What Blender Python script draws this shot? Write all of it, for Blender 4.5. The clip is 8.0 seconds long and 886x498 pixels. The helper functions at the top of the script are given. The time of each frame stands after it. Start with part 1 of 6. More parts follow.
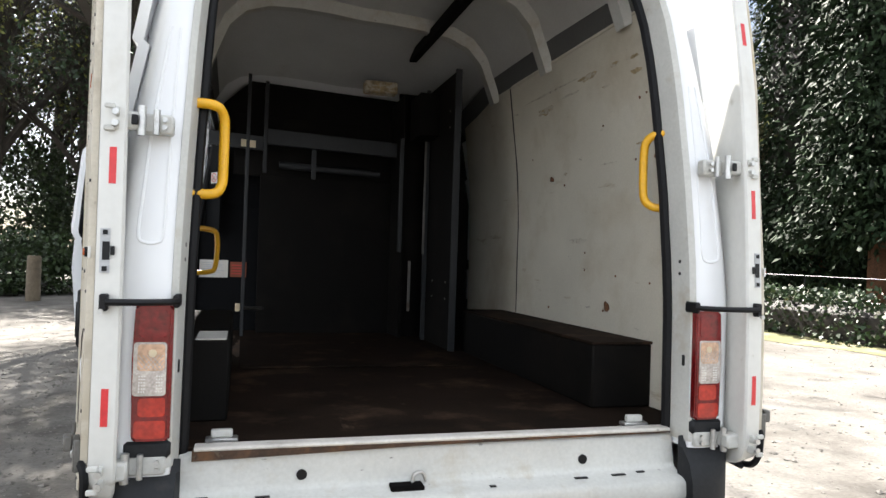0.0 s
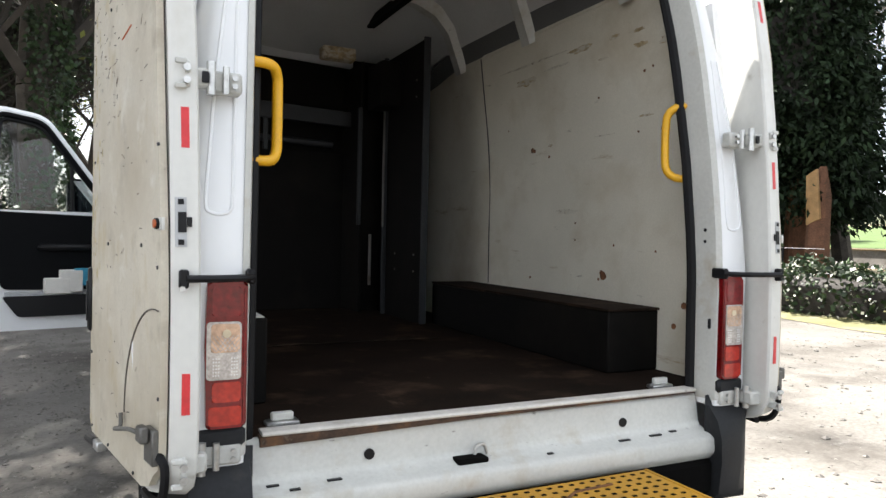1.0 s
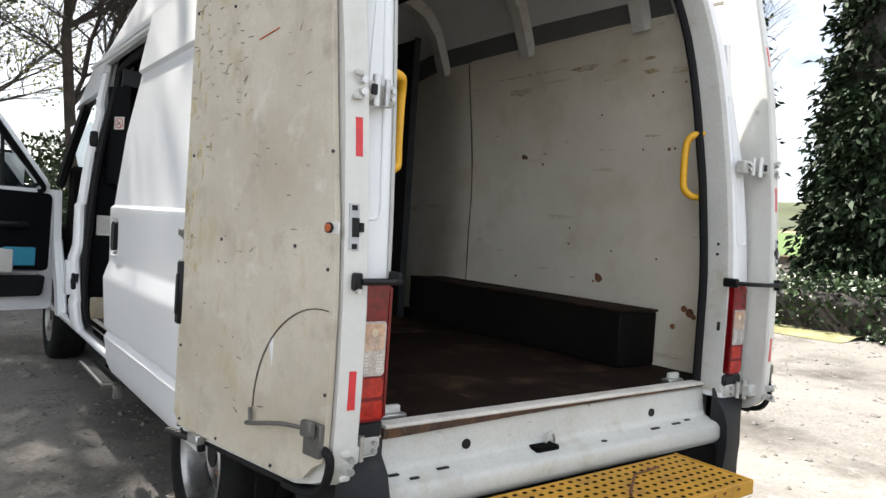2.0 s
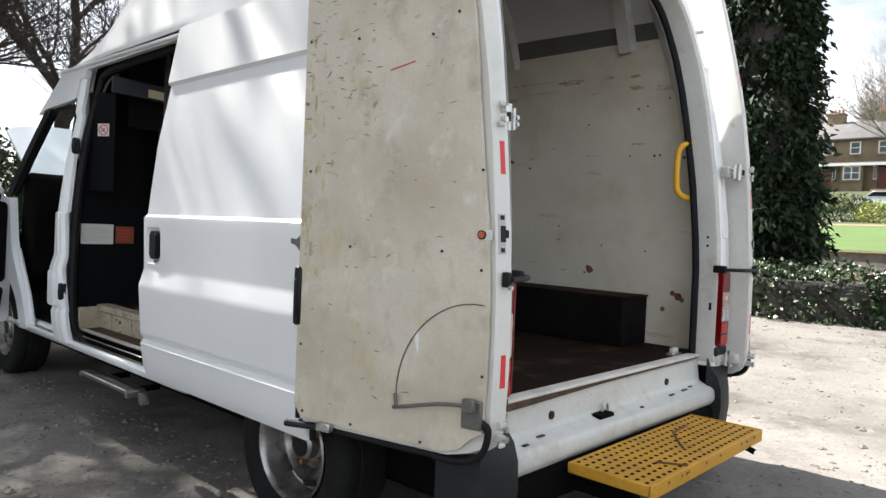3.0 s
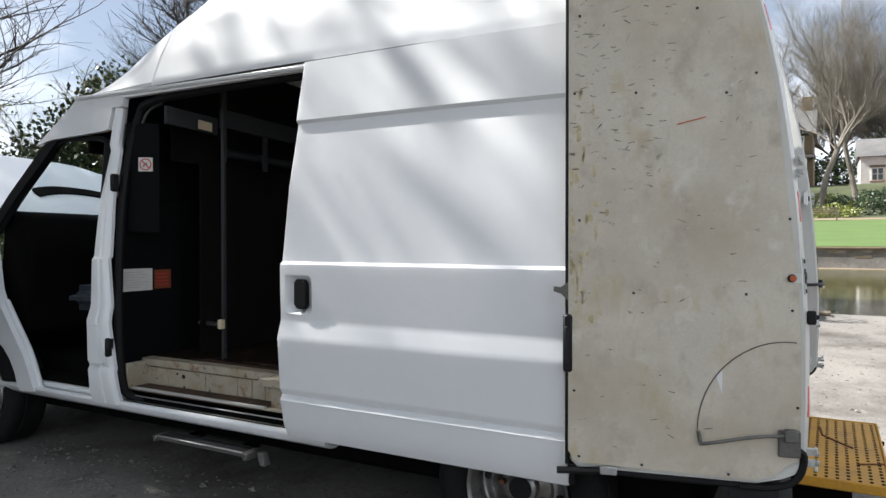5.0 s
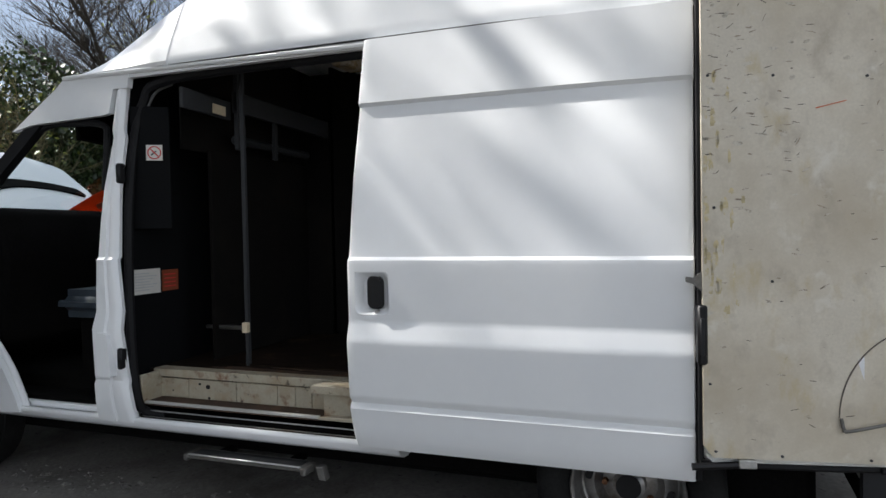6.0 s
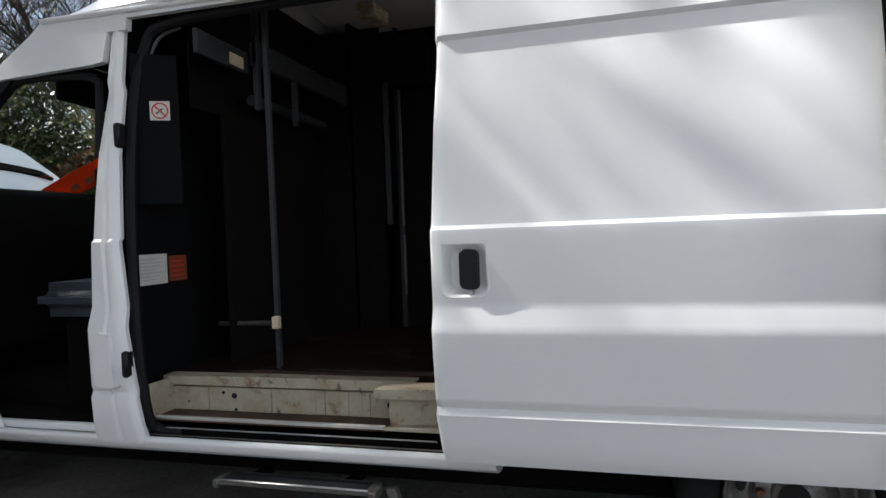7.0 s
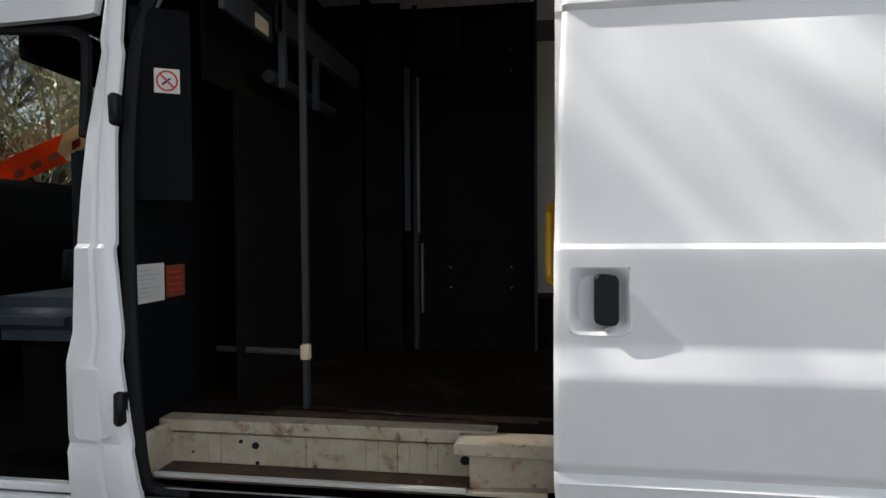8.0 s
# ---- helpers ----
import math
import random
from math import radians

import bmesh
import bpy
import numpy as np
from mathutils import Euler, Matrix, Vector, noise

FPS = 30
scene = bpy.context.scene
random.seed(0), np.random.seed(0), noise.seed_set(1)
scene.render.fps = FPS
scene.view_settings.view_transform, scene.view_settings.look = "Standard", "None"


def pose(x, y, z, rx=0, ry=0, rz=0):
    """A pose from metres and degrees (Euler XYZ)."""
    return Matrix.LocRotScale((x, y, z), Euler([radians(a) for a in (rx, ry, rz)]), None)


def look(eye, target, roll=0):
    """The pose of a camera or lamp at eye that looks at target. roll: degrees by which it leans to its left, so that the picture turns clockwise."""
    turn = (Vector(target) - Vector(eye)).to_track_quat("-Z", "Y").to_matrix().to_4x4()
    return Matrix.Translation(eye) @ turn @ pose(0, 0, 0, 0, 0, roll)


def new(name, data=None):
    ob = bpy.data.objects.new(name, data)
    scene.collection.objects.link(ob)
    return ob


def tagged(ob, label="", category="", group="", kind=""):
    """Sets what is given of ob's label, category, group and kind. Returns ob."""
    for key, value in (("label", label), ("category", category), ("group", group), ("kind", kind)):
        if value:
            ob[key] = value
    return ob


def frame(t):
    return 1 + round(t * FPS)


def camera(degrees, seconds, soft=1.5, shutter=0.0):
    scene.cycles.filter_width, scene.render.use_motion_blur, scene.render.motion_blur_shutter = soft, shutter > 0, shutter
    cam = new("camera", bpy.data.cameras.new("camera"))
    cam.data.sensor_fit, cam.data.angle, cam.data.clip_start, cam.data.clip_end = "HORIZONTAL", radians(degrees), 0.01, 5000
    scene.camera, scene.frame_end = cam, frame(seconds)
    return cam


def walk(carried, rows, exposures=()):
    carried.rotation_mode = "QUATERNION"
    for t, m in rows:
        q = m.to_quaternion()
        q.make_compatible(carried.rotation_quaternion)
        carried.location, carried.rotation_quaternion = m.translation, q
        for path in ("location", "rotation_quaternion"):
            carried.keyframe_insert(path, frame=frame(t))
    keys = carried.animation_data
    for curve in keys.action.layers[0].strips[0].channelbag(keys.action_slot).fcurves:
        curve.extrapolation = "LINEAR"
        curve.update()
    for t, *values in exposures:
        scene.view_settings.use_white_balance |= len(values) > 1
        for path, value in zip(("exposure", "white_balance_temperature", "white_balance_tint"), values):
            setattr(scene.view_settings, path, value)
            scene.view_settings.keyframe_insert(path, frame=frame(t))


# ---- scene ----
cam = camera(65.0, 8.0)
PATH = [
    (0, (-0.63, -2.026, 1.185), (-0.073, -0.106, 1.217), 1.8),
    (0.5, (-0.833, -1.882, 1.204), (-0.119, -0.014, 1.193), 1.6),
    (1, (-1.102, -1.798, 1.162), (-0.227, 0.0, 1.127), 1.2),
    (1.5, (-1.412, -1.672, 1.177), (-0.37, 0.035, 1.14), 2.5),
    (2, (-1.754, -1.579, 1.192), (-0.555, 0.021, 1.135), 3.8),
    (3.5, (-2.774, -1.181, 1.184), (-1.223, 0.08, 1.134), 1.0),
    (4, (-3.02, -0.938, 1.211), (-1.4, 0.233, 1.158), 0.3),
    (4.5, (-3.188, -0.592, 1.267), (-1.508, 0.492, 1.223), 0.2),
    (6, (-3.475, 0.502, 1.306), (-1.609, 1.22, 1.249), -1.1),
    (6.5, (-3.358, 0.849, 1.311), (-1.461, 1.475, 1.205), -1.7),
    (7, (-3.145, 1.16, 1.195), (-1.232, 1.74, 1.137), -2.2),
    (7.5, (-2.982, 1.483, 1.206), (-1.04, 1.959, 1.142), -1.9),
    (8, (-2.807, 1.811, 1.247), (-0.836, 2.147, 1.184), -0.4),
]
walk(cam, [(t, look(eye, target, roll)) for t, eye, target, roll in PATH],
     [(0.0, 2.4, 6500, 10), (1.0, 2.25, 6500, 10), (2.0, 2.1, 6500, 10), (3.5, 1.8, 6350, 10), (4.5, 1.55, 6250, 10), (6.5, 1.53, 6300, 10), (8.0, 1.62, 6450, 11)])

# ---- world, sun ----
SUN_AZ, SUN_EL = radians(-5.5), radians(46.0)
world = bpy.data.worlds.new("sky")
scene.world = world
world.use_nodes = True
wn, wl = world.node_tree.nodes, world.node_tree.links
wn.clear()
sky = wn.new("ShaderNodeTexSky")
sky.sky_type = "NISHITA"
sky.sun_disc = False
sky.sun_elevation, sky.sun_rotation = SUN_EL, SUN_AZ
sky.air_density, sky.dust_density = 1.0, 1.5
w_co = wn.new("ShaderNodeTexCoord")
w_map = wn.new("ShaderNodeMapping")
w_map.inputs["Scale"].default_value = (1.0, 1.0, 2.6)
w_noise = wn.new("ShaderNodeTexNoise")
w_noise.inputs["Scale"].default_value = 2.3
w_noise.inputs["Detail"].default_value = 7
w_noise.inputs["Roughness"].default_value = 0.55
w_ramp = wn.new("ShaderNodeValToRGB")
w_ramp.color_ramp.elements[0].position, w_ramp.color_ramp.elements[1].position = 0.38, 0.61
w_ramp.color_ramp.elements[0].color = (0.12, 0.12, 0.12, 1)
w_mix = wn.new("ShaderNodeMixRGB")
w_mix.inputs["Color2"].default_value = (13.0, 13.5, 14.2, 1)
w_bg = wn.new("ShaderNodeBackground")
w_bg.inputs["Strength"].default_value = 0.036
w_out = wn.new("ShaderNodeOutputWorld")
wl.new(w_co.outputs["Generated"], w_map.inputs["Vector"])
wl.new(w_map.outputs["Vector"], w_noise.inputs["Vector"])
wl.new(w_noise.outputs["Fac"], w_ramp.inputs["Fac"])
wl.new(w_ramp.outputs["Color"], w_mix.inputs["Fac"])
wl.new(sky.outputs["Color"], w_mix.inputs["Color1"])
wl.new(w_mix.outputs["Color"], w_bg.inputs["Color"])
wl.new(w_bg.outputs["Background"], w_out.inputs["Surface"])

sun = new("sun", bpy.data.lights.new("sun", "SUN"))
sun.data.energy, sun.data.angle, sun.data.color = 5.0, radians(0.55), (1.0, 0.95, 0.88)
sun_way = Vector((math.sin(SUN_AZ) * math.cos(SUN_EL), math.cos(SUN_AZ) * math.cos(SUN_EL), math.sin(SUN_EL)))
sun.matrix_world = look(sun_way * 60, (0, 0, 0))


# ---- materials ----
def mat(name, col, rough=0.5, metal=0.0, var=0.08, scale=3.0, fine=90.0, bump=0.0, rvar=0.08, stain=None, spec=0.5, island=0.0,
        trans=0.0, coat=0.0, random_tint=0.0):
    """A node material: base colour varied at two scales, optional stains (colour, scale, from, to), fine relief."""
    m = bpy.data.materials.new(name)
    m.use_nodes = True
    n, l = m.node_tree.nodes, m.node_tree.links
    b = n["Principled BSDF"]
    b.inputs["Roughness"].default_value, b.inputs["Metallic"].default_value = rough, metal
    b.inputs["Specular IOR Level"].default_value = spec
    b.inputs["Transmission Weight"].default_value = trans
    b.inputs["Coat Weight"].default_value = coat
    co = n.new("ShaderNodeTexCoord")
    big, small = n.new("ShaderNodeTexNoise"), n.new("ShaderNodeTexNoise")
    big.inputs["Scale"].default_value, small.inputs["Scale"].default_value = scale, fine
    big.inputs["Detail"].default_value, small.inputs["Detail"].default_value = 5, 3
    l.new(co.outputs["Object"], big.inputs["Vector"])
    l.new(co.outputs["Object"], small.inputs["Vector"])
    both = n.new("ShaderNodeMath")
    both.operation = "MULTIPLY_ADD"
    both.inputs[1].default_value = 0.45
    l.new(small.outputs["Fac"], both.inputs[0])
    half = n.new("ShaderNodeMath")
    half.operation = "MULTIPLY"
    half.inputs[1].default_value = 0.55
    l.new(big.outputs["Fac"], half.inputs[0])
    l.new(half.outputs[0], both.inputs[2])
    ramp = n.new("ShaderNodeValToRGB")
    lo, hi = [tuple(max(0.0, min(1.0, c * f)) for c in col) + (1,) for f in (1 - 2.2 * var, 1 + 2.2 * var)]
    ramp.color_ramp.elements[0].color, ramp.color_ramp.elements[1].color = lo, hi
    ramp.color_ramp.elements[0].position, ramp.color_ramp.elements[1].position = 0.3, 0.7
    l.new(both.outputs[0], ramp.inputs["Fac"])
    last = ramp.outputs["Color"]
    for s_col, s_scale, s_from, s_to, *s_stretch in (stain or ()):
        s = n.new("ShaderNodeTexNoise")
        s.inputs["Scale"].default_value, s.inputs["Detail"].default_value = s_scale, 6
        s.inputs["Roughness"].default_value = 0.62
        mp = n.new("ShaderNodeMapping")
        mp.inputs["Location"].default_value = (s_scale * 1.7, 3.1, s_scale)
        if s_stretch:
            mp.inputs["Scale"].default_value = s_stretch[0]
        l.new(co.outputs["Object"], mp.inputs["Vector"])
        l.new(mp.outputs["Vector"], s.inputs["Vector"])
        r = n.new("ShaderNodeMapRange")
        r.inputs["From Min"].default_value, r.inputs["From Max"].default_value = s_from, s_to
        l.new(s.outputs["Fac"], r.inputs["Value"])
        mx = n.new("ShaderNodeMixRGB")
        mx.inputs["Color2"].default_value = (*s_col, 1)
        l.new(r.outputs["Result"], mx.inputs["Fac"])
        l.new(last, mx.inputs["Color1"])
        last = mx.outputs["Color"]
    if island or random_tint:
        src = n.new("ShaderNodeNewGeometry").outputs["Random Per Island"] if island else n.new("ShaderNodeObjectInfo").outputs["Random"]
        r = n.new("ShaderNodeMapRange")
        a = island or random_tint
        r.inputs["To Min"].default_value, r.inputs["To Max"].default_value = 1 - a, 1 + a
        l.new(src, r.inputs["Value"])
        hsv = n.new("ShaderNodeHueSaturation")
        l.new(r.outputs["Result"], hsv.inputs["Value"])
        l.new(last, hsv.inputs["Color"])
        last = hsv.outputs["Color"]
    l.new(last, b.inputs["Base Color"])
    if rvar:
        rr = n.new("ShaderNodeMapRange")
        rr.inputs["To Min"].default_value, rr.inputs["To Max"].default_value = max(0.02, rough - rvar), min(1.0, rough + rvar)
        l.new(both.outputs[0], rr.inputs["Value"])
        l.new(rr.outputs["Result"], b.inputs["Roughness"])
    if bump:
        bp = n.new("ShaderNodeBump")
        bp.inputs["Strength"].default_value, bp.inputs["Distance"].default_value = 0.6, bump
        l.new(both.outputs[0], bp.inputs["Height"])
        l.new(bp.outputs["Normal"], b.inputs["Normal"])
    return m


def glass_mat(name, tint=(0.8, 0.86, 0.86)):
    """Thin pane: clear with a real mirror gloss."""
    m = bpy.data.materials.new(name)
    m.use_nodes = True
    n, l = m.node_tree.nodes, m.node_tree.links
    n.clear()
    tr, gl, fr, pw, sc, mx, out = [n.new(k) for k in ("ShaderNodeBsdfTransparent", "ShaderNodeBsdfGlossy", "ShaderNodeLayerWeight", "ShaderNodeMath", "ShaderNodeMath",
                                                      "ShaderNodeMixShader", "ShaderNodeOutputMaterial")]
    tr.inputs["Color"].default_value = (*tint, 1)
    gl.inputs["Roughness"].default_value = 0.02
    pw.operation, sc.operation = "POWER", "MULTIPLY_ADD"
    pw.inputs[1].default_value, sc.inputs[1].default_value, sc.inputs[2].default_value = 4.0, 0.7, 0.05
    l.new(fr.outputs["Facing"], pw.inputs[0])
    l.new(pw.outputs[0], sc.inputs[0])
    l.new(sc.outputs[0], mx.inputs[0])
    l.new(tr.outputs[0], mx.inputs[1])
    l.new(gl.outputs[0], mx.inputs[2])
    l.new(mx.outputs[0], out.inputs["Surface"])
    return m


def film_mat(name, col):
    """Thin printed film on glass: half of the light that falls on its back shines through."""
    m = mat(name, col, 0.6, var=0.06, scale=3)
    n, l = m.node_tree.nodes, m.node_tree.links
    b = n["Principled BSDF"]
    tl, mx = n.new("ShaderNodeBsdfTranslucent"), n.new("ShaderNodeMixShader")
    l.new(b.inputs["Base Color"].links[0].from_socket, tl.inputs["Color"])
    mx.inputs[0].default_value = 0.5
    l.new(b.outputs[0], mx.inputs[1])
    l.new(tl.outputs[0], mx.inputs[2])
    l.new(mx.outputs[0], n["Material Output"].inputs["Surface"])
    return m


RUST = (0.16, 0.07, 0.03)
M = dict(
    paint=mat("van_white_paint", (0.80, 0.81, 0.82), 0.30, var=0.008, scale=1.2, fine=18, coat=0.25, rvar=0.03,
              stain=[((0.72, 0.71, 0.68), 2.5, 0.66, 0.9)]),
    sill=mat("scuffed_white_metal", (0.53, 0.53, 0.50), 0.42, var=0.05, scale=5, bump=0.001,
             stain=[((0.42, 0.38, 0.31), 7, 0.55, 0.75), ((0.07, 0.055, 0.045), 14, 0.68, 0.76, (1, 3, 3)), (RUST, 21, 0.70, 0.80)]),
    stepmetal=mat("dirty_cream_metal", (0.38, 0.34, 0.26), 0.5, var=0.07, scale=6, bump=0.001,
                  stain=[((0.32, 0.25, 0.16), 8, 0.48, 0.72), (RUST, 15, 0.58, 0.72), ((0.03, 0.022, 0.016), 24, 0.62, 0.72)]),
    ply=mat("cream_faced_plywood", (0.60, 0.55, 0.455), 0.55, var=0.05, scale=4, fine=120, bump=0.0006,
            stain=[((0.47, 0.41, 0.31), 2.6, 0.46, 0.72), ((0.45, 0.35, 0.15), 5.0, 0.56, 0.76, (1.2, 1.2, 0.6)),
                   ((0.42, 0.37, 0.29), 9, 0.54, 0.74, (1, 1, 0.8)), ((0.70, 0.67, 0.60), 9, 0.60, 0.8), ((0.22, 0.18, 0.14), 34, 0.66, 0.76, (1, 0.7, 1.4))]),
    wall_ply=mat("grimy_cream_plywood", (0.62, 0.58, 0.49), 0.6, var=0.05, scale=3, fine=140, bump=0.0006,
                 stain=[((0.44, 0.37, 0.26), 1.7, 0.5, 0.78), ((0.27, 0.17, 0.06), 5.5, 0.66, 0.78, (1, 0.4, 2.6)),
                        ((0.2, 0.17, 0.13), 16, 0.68, 0.78, (1, 0.4, 1.8))]),
    seal=mat("black_rubber", (0.008, 0.008, 0.009), 0.6, var=0.2, bump=0.001, spec=0.2),
    # Darker than its own grey: shade on the bumper corners is in it.
    plastic=mat("dark_grey_plastic", (0.015, 0.016, 0.018), 0.55, var=0.15, scale=6, bump=0.0008, spec=0.25,
                stain=[((0.045, 0.043, 0.039), 6, 0.58, 0.85)]),
    black=mat("black_plastic", (0.008, 0.008, 0.009), 0.45, var=0.15, spec=0.25),
    steel=mat("zinc_plated_steel", (0.55, 0.55, 0.54), 0.38, 0.85, var=0.1, scale=12, bump=0.0008, stain=[((0.25, 0.22, 0.18), 20, 0.6, 0.8)]),
    alu=mat("worn_aluminium", (0.62, 0.62, 0.61), 0.35, 0.9, var=0.08, scale=9, bump=0.0005, stain=[((0.3, 0.28, 0.25), 13, 0.6, 0.8)]),
    redlens=mat("red_lamp_lens", (0.15, 0.005, 0.006), 0.12, var=0.25, scale=8, coat=0.12, bump=0.001),
    clearlens=mat("clear_lamp_lens", (0.50, 0.46, 0.43), 0.1, 0.25, var=0.2, scale=30, fine=160, coat=0.8, bump=0.003),
    amberlens=mat("amber_lamp_lens", (0.56, 0.36, 0.24), 0.1, 0.1, var=0.2, scale=40, coat=0.8, bump=0.002),
    deepred=mat("dark_red_lens", (0.16, 0.004, 0.006), 0.1, var=0.3, scale=14, coat=0.3, bump=0.001),
    brightred=mat("bright_red_lens", (0.42, 0.018, 0.008), 0.12, var=0.2, scale=14, coat=0.3, bump=0.001),
    glint=mat("clear_lens_stud", (0.85, 0.85, 0.85), 0.08, 0.3, var=0.02),
    trimpale=mat("matt_pale_trim", (0.60, 0.57, 0.52), 0.65, 0.0, var=0.08, scale=9, bump=0.0005, stain=[((0.36, 0.31, 0.25), 11, 0.58, 0.72, (0.4, 1, 1)), ((0.10, 0.08, 0.06), 23, 0.66, 0.74)]),
    doorpaint=mat("weathered_white_paint", (0.66, 0.655, 0.62), 0.40, var=0.03, scale=3, fine=40, coat=0.1, bump=0.0008,
                  stain=[((0.52, 0.49, 0.43), 4, 0.52, 0.75, (1, 1, 0.5)), ((0.36, 0.33, 0.27), 11, 0.64, 0.78), ((0.09, 0.07, 0.055), 30, 0.70, 0.77)]),
    redtape=mat("red_reflective_tape", (0.62, 0.035, 0.04), 0.35, var=0.08, scale=30),
    yellow=mat("yellow_step_paint", (0.52, 0.265, 0.018), 0.55, var=0.1, scale=6, bump=0.0015,
               stain=[((0.28, 0.14, 0.03), 9, 0.55, 0.75), ((0.06, 0.04, 0.025), 16, 0.66, 0.76)]),
    yhandle=mat("yellow_grab_handle", (0.72, 0.38, 0.012), 0.38, var=0.05, scale=12),
    # Board and trim far below real albedo: the unlit load space's black is included.
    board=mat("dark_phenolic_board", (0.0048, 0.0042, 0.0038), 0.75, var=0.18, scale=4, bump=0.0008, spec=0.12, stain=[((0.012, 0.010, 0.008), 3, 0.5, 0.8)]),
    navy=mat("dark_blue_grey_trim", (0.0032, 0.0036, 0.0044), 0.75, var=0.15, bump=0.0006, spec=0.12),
    floor=mat("worn_brown_ply_floor", (0.017, 0.011, 0.008), 0.75, var=0.25, scale=3, bump=0.0012, spec=0.06,
              stain=[((0.085, 0.052, 0.034), 4.2, 0.54, 0.78), ((0.008, 0.006, 0.005), 5, 0.5, 0.75), ((0.11, 0.075, 0.05), 13, 0.66, 0.8, (1, 0.35, 1))]),
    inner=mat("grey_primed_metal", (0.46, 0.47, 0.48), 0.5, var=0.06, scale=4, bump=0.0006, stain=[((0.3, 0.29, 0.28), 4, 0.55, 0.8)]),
    # Darker copy of the primed metal above, with the wall's shade in it.
    innerdark=mat("shaded_grey_metal", (0.105, 0.107, 0.107), 0.5, var=0.08, scale=4, bump=0.0006),
    # Blacker than real parts; also put for shade at bumper, step and hinges.
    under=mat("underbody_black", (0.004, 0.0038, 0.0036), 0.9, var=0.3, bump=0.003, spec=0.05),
    tyre=mat("tyre_rubber", (0.011, 0.011, 0.011), 0.8, var=0.25, scale=8, bump=0.002, spec=0.15),
    rim=mat("silver_steel_wheel", (0.34, 0.335, 0.33), 0.36, 0.9, var=0.1, scale=10, bump=0.0008, stain=[((0.10, 0.075, 0.055), 9, 0.48, 0.72)]),
    paper=mat("white_sticker", (0.62, 0.60, 0.56), 0.6, var=0.03, scale=20),
    cream=mat("cream_label", (0.62, 0.52, 0.36), 0.6, var=0.06, scale=20),
    orange=mat("orange_print", (0.20, 0.045, 0.014), 0.55, var=0.05, scale=6),
    # Light grey skin made paler, with haze over the load space in it.
    pale_skin=mat("haze_paled_skin", (0.58, 0.585, 0.58), 0.5, var=0.04, scale=4, bump=0.0006, stain=[((0.5, 0.49, 0.46), 4, 0.6, 0.8)]),
    dull_alu=mat("dull_aluminium", (0.14, 0.135, 0.125), 0.5, 0.5, var=0.12, scale=9, stain=[((0.09, 0.06, 0.035), 7, 0.55, 0.75)]),
    orangepaint=mat("orange_paint_mark", (0.5, 0.11, 0.03), 0.6, var=0.1),
    smear=mat("brown_smear", (0.33, 0.25, 0.14), 0.8, var=0.3, scale=14, fine=60, stain=[((0.52, 0.47, 0.38), 26, 0.44, 0.58, (1, 0.5, 1.6)), ((0.10, 0.075, 0.045), 30, 0.64, 0.74)]),
    scuff=mat("dark_scuff", (0.42, 0.38, 0.31), 0.75, var=0.25, scale=20, fine=80, stain=[((0.56, 0.52, 0.44), 40, 0.42, 0.56)]),
    brownscuff=mat("brown_scuff", (0.27, 0.22, 0.165), 0.75, var=0.3, scale=30, fine=90, stain=[((0.54, 0.49, 0.41), 55, 0.44, 0.56)]),
    darkscuff=mat("dark_scratch", (0.10, 0.085, 0.07), 0.75, var=0.25, scale=20),
    yellow_stain=mat("yellow_stain", (0.50, 0.42, 0.245), 0.7, var=0.15, scale=16, stain=[((0.57, 0.52, 0.42), 34, 0.46, 0.58)]),
    rusttread=mat("rusty_step_board", (0.055, 0.030, 0.017), 0.8, var=0.35, scale=7, fine=60, bump=0.002, stain=[((0.16, 0.075, 0.03), 9, 0.5, 0.7), ((0.22, 0.19, 0.15), 17, 0.62, 0.75), ((0.015, 0.01, 0.008), 6, 0.55, 0.75)]),
    banner=film_mat("orange_sticker", (0.80, 0.17, 0.05)),
    bannercream=film_mat("cream_sticker", (0.66, 0.52, 0.34)),
    ink=mat("printed_ink", (0.03, 0.03, 0.035), 0.6, var=0.1),
    redink=mat("red_print", (0.5, 0.03, 0.03), 0.5, var=0.05),
    rust=mat("rusty_steel", RUST, 0.8, 0.2, var=0.3, scale=20, bump=0.002),
    grey_beam=mat("grey_painted_steel", (0.034, 0.036, 0.039), 0.5, 0.1, var=0.08, scale=8, spec=0.2),
    seatcloth=mat("dark_seat_cloth", (0.012, 0.014, 0.018), 0.9, var=0.2, scale=20, fine=300, bump=0.001, spec=0.1),
    seatvinyl=mat("grey_blue_seat_vinyl", (0.030, 0.040, 0.052), 0.5, var=0.15, scale=10, bump=0.001, spec=0.3),
    bluepkg=mat("blue_packet", (0.03, 0.24, 0.36), 0.5, var=0.1),
    glass=glass_mat("vehicle_glass"),
    darkglass=mat("dark_window_glass", (0.01, 0.013, 0.016), 0.05, var=0.1, spec=0.8),
    mirror=mat("mirror_silver", (0.85, 0.86, 0.87), 0.03, 1.0, var=0.01, rvar=0.0),
)


# ---- shape helpers ----
def mesh_of(name, bm, material, smooth=False):
    me = bpy.data.meshes.new(name)
    bmesh.ops.recalc_face_normals(bm, faces=bm.faces)
    bm.to_mesh(me)
    bm.free()
    me.materials.append(M[material] if isinstance(material, str) else material)
    if smooth:
        me.shade_smooth()
        me.set_sharp_from_angle(angle=radians(38))
    return me


def part(name, bm, material, parent, label="", smooth=True):
    ob = new(name, mesh_of(name, bm, material, smooth))
    ob.parent = parent
    if parent is not None:
        ob.matrix_parent_inverse = Matrix.Identity(4)
    return tagged(ob, label)


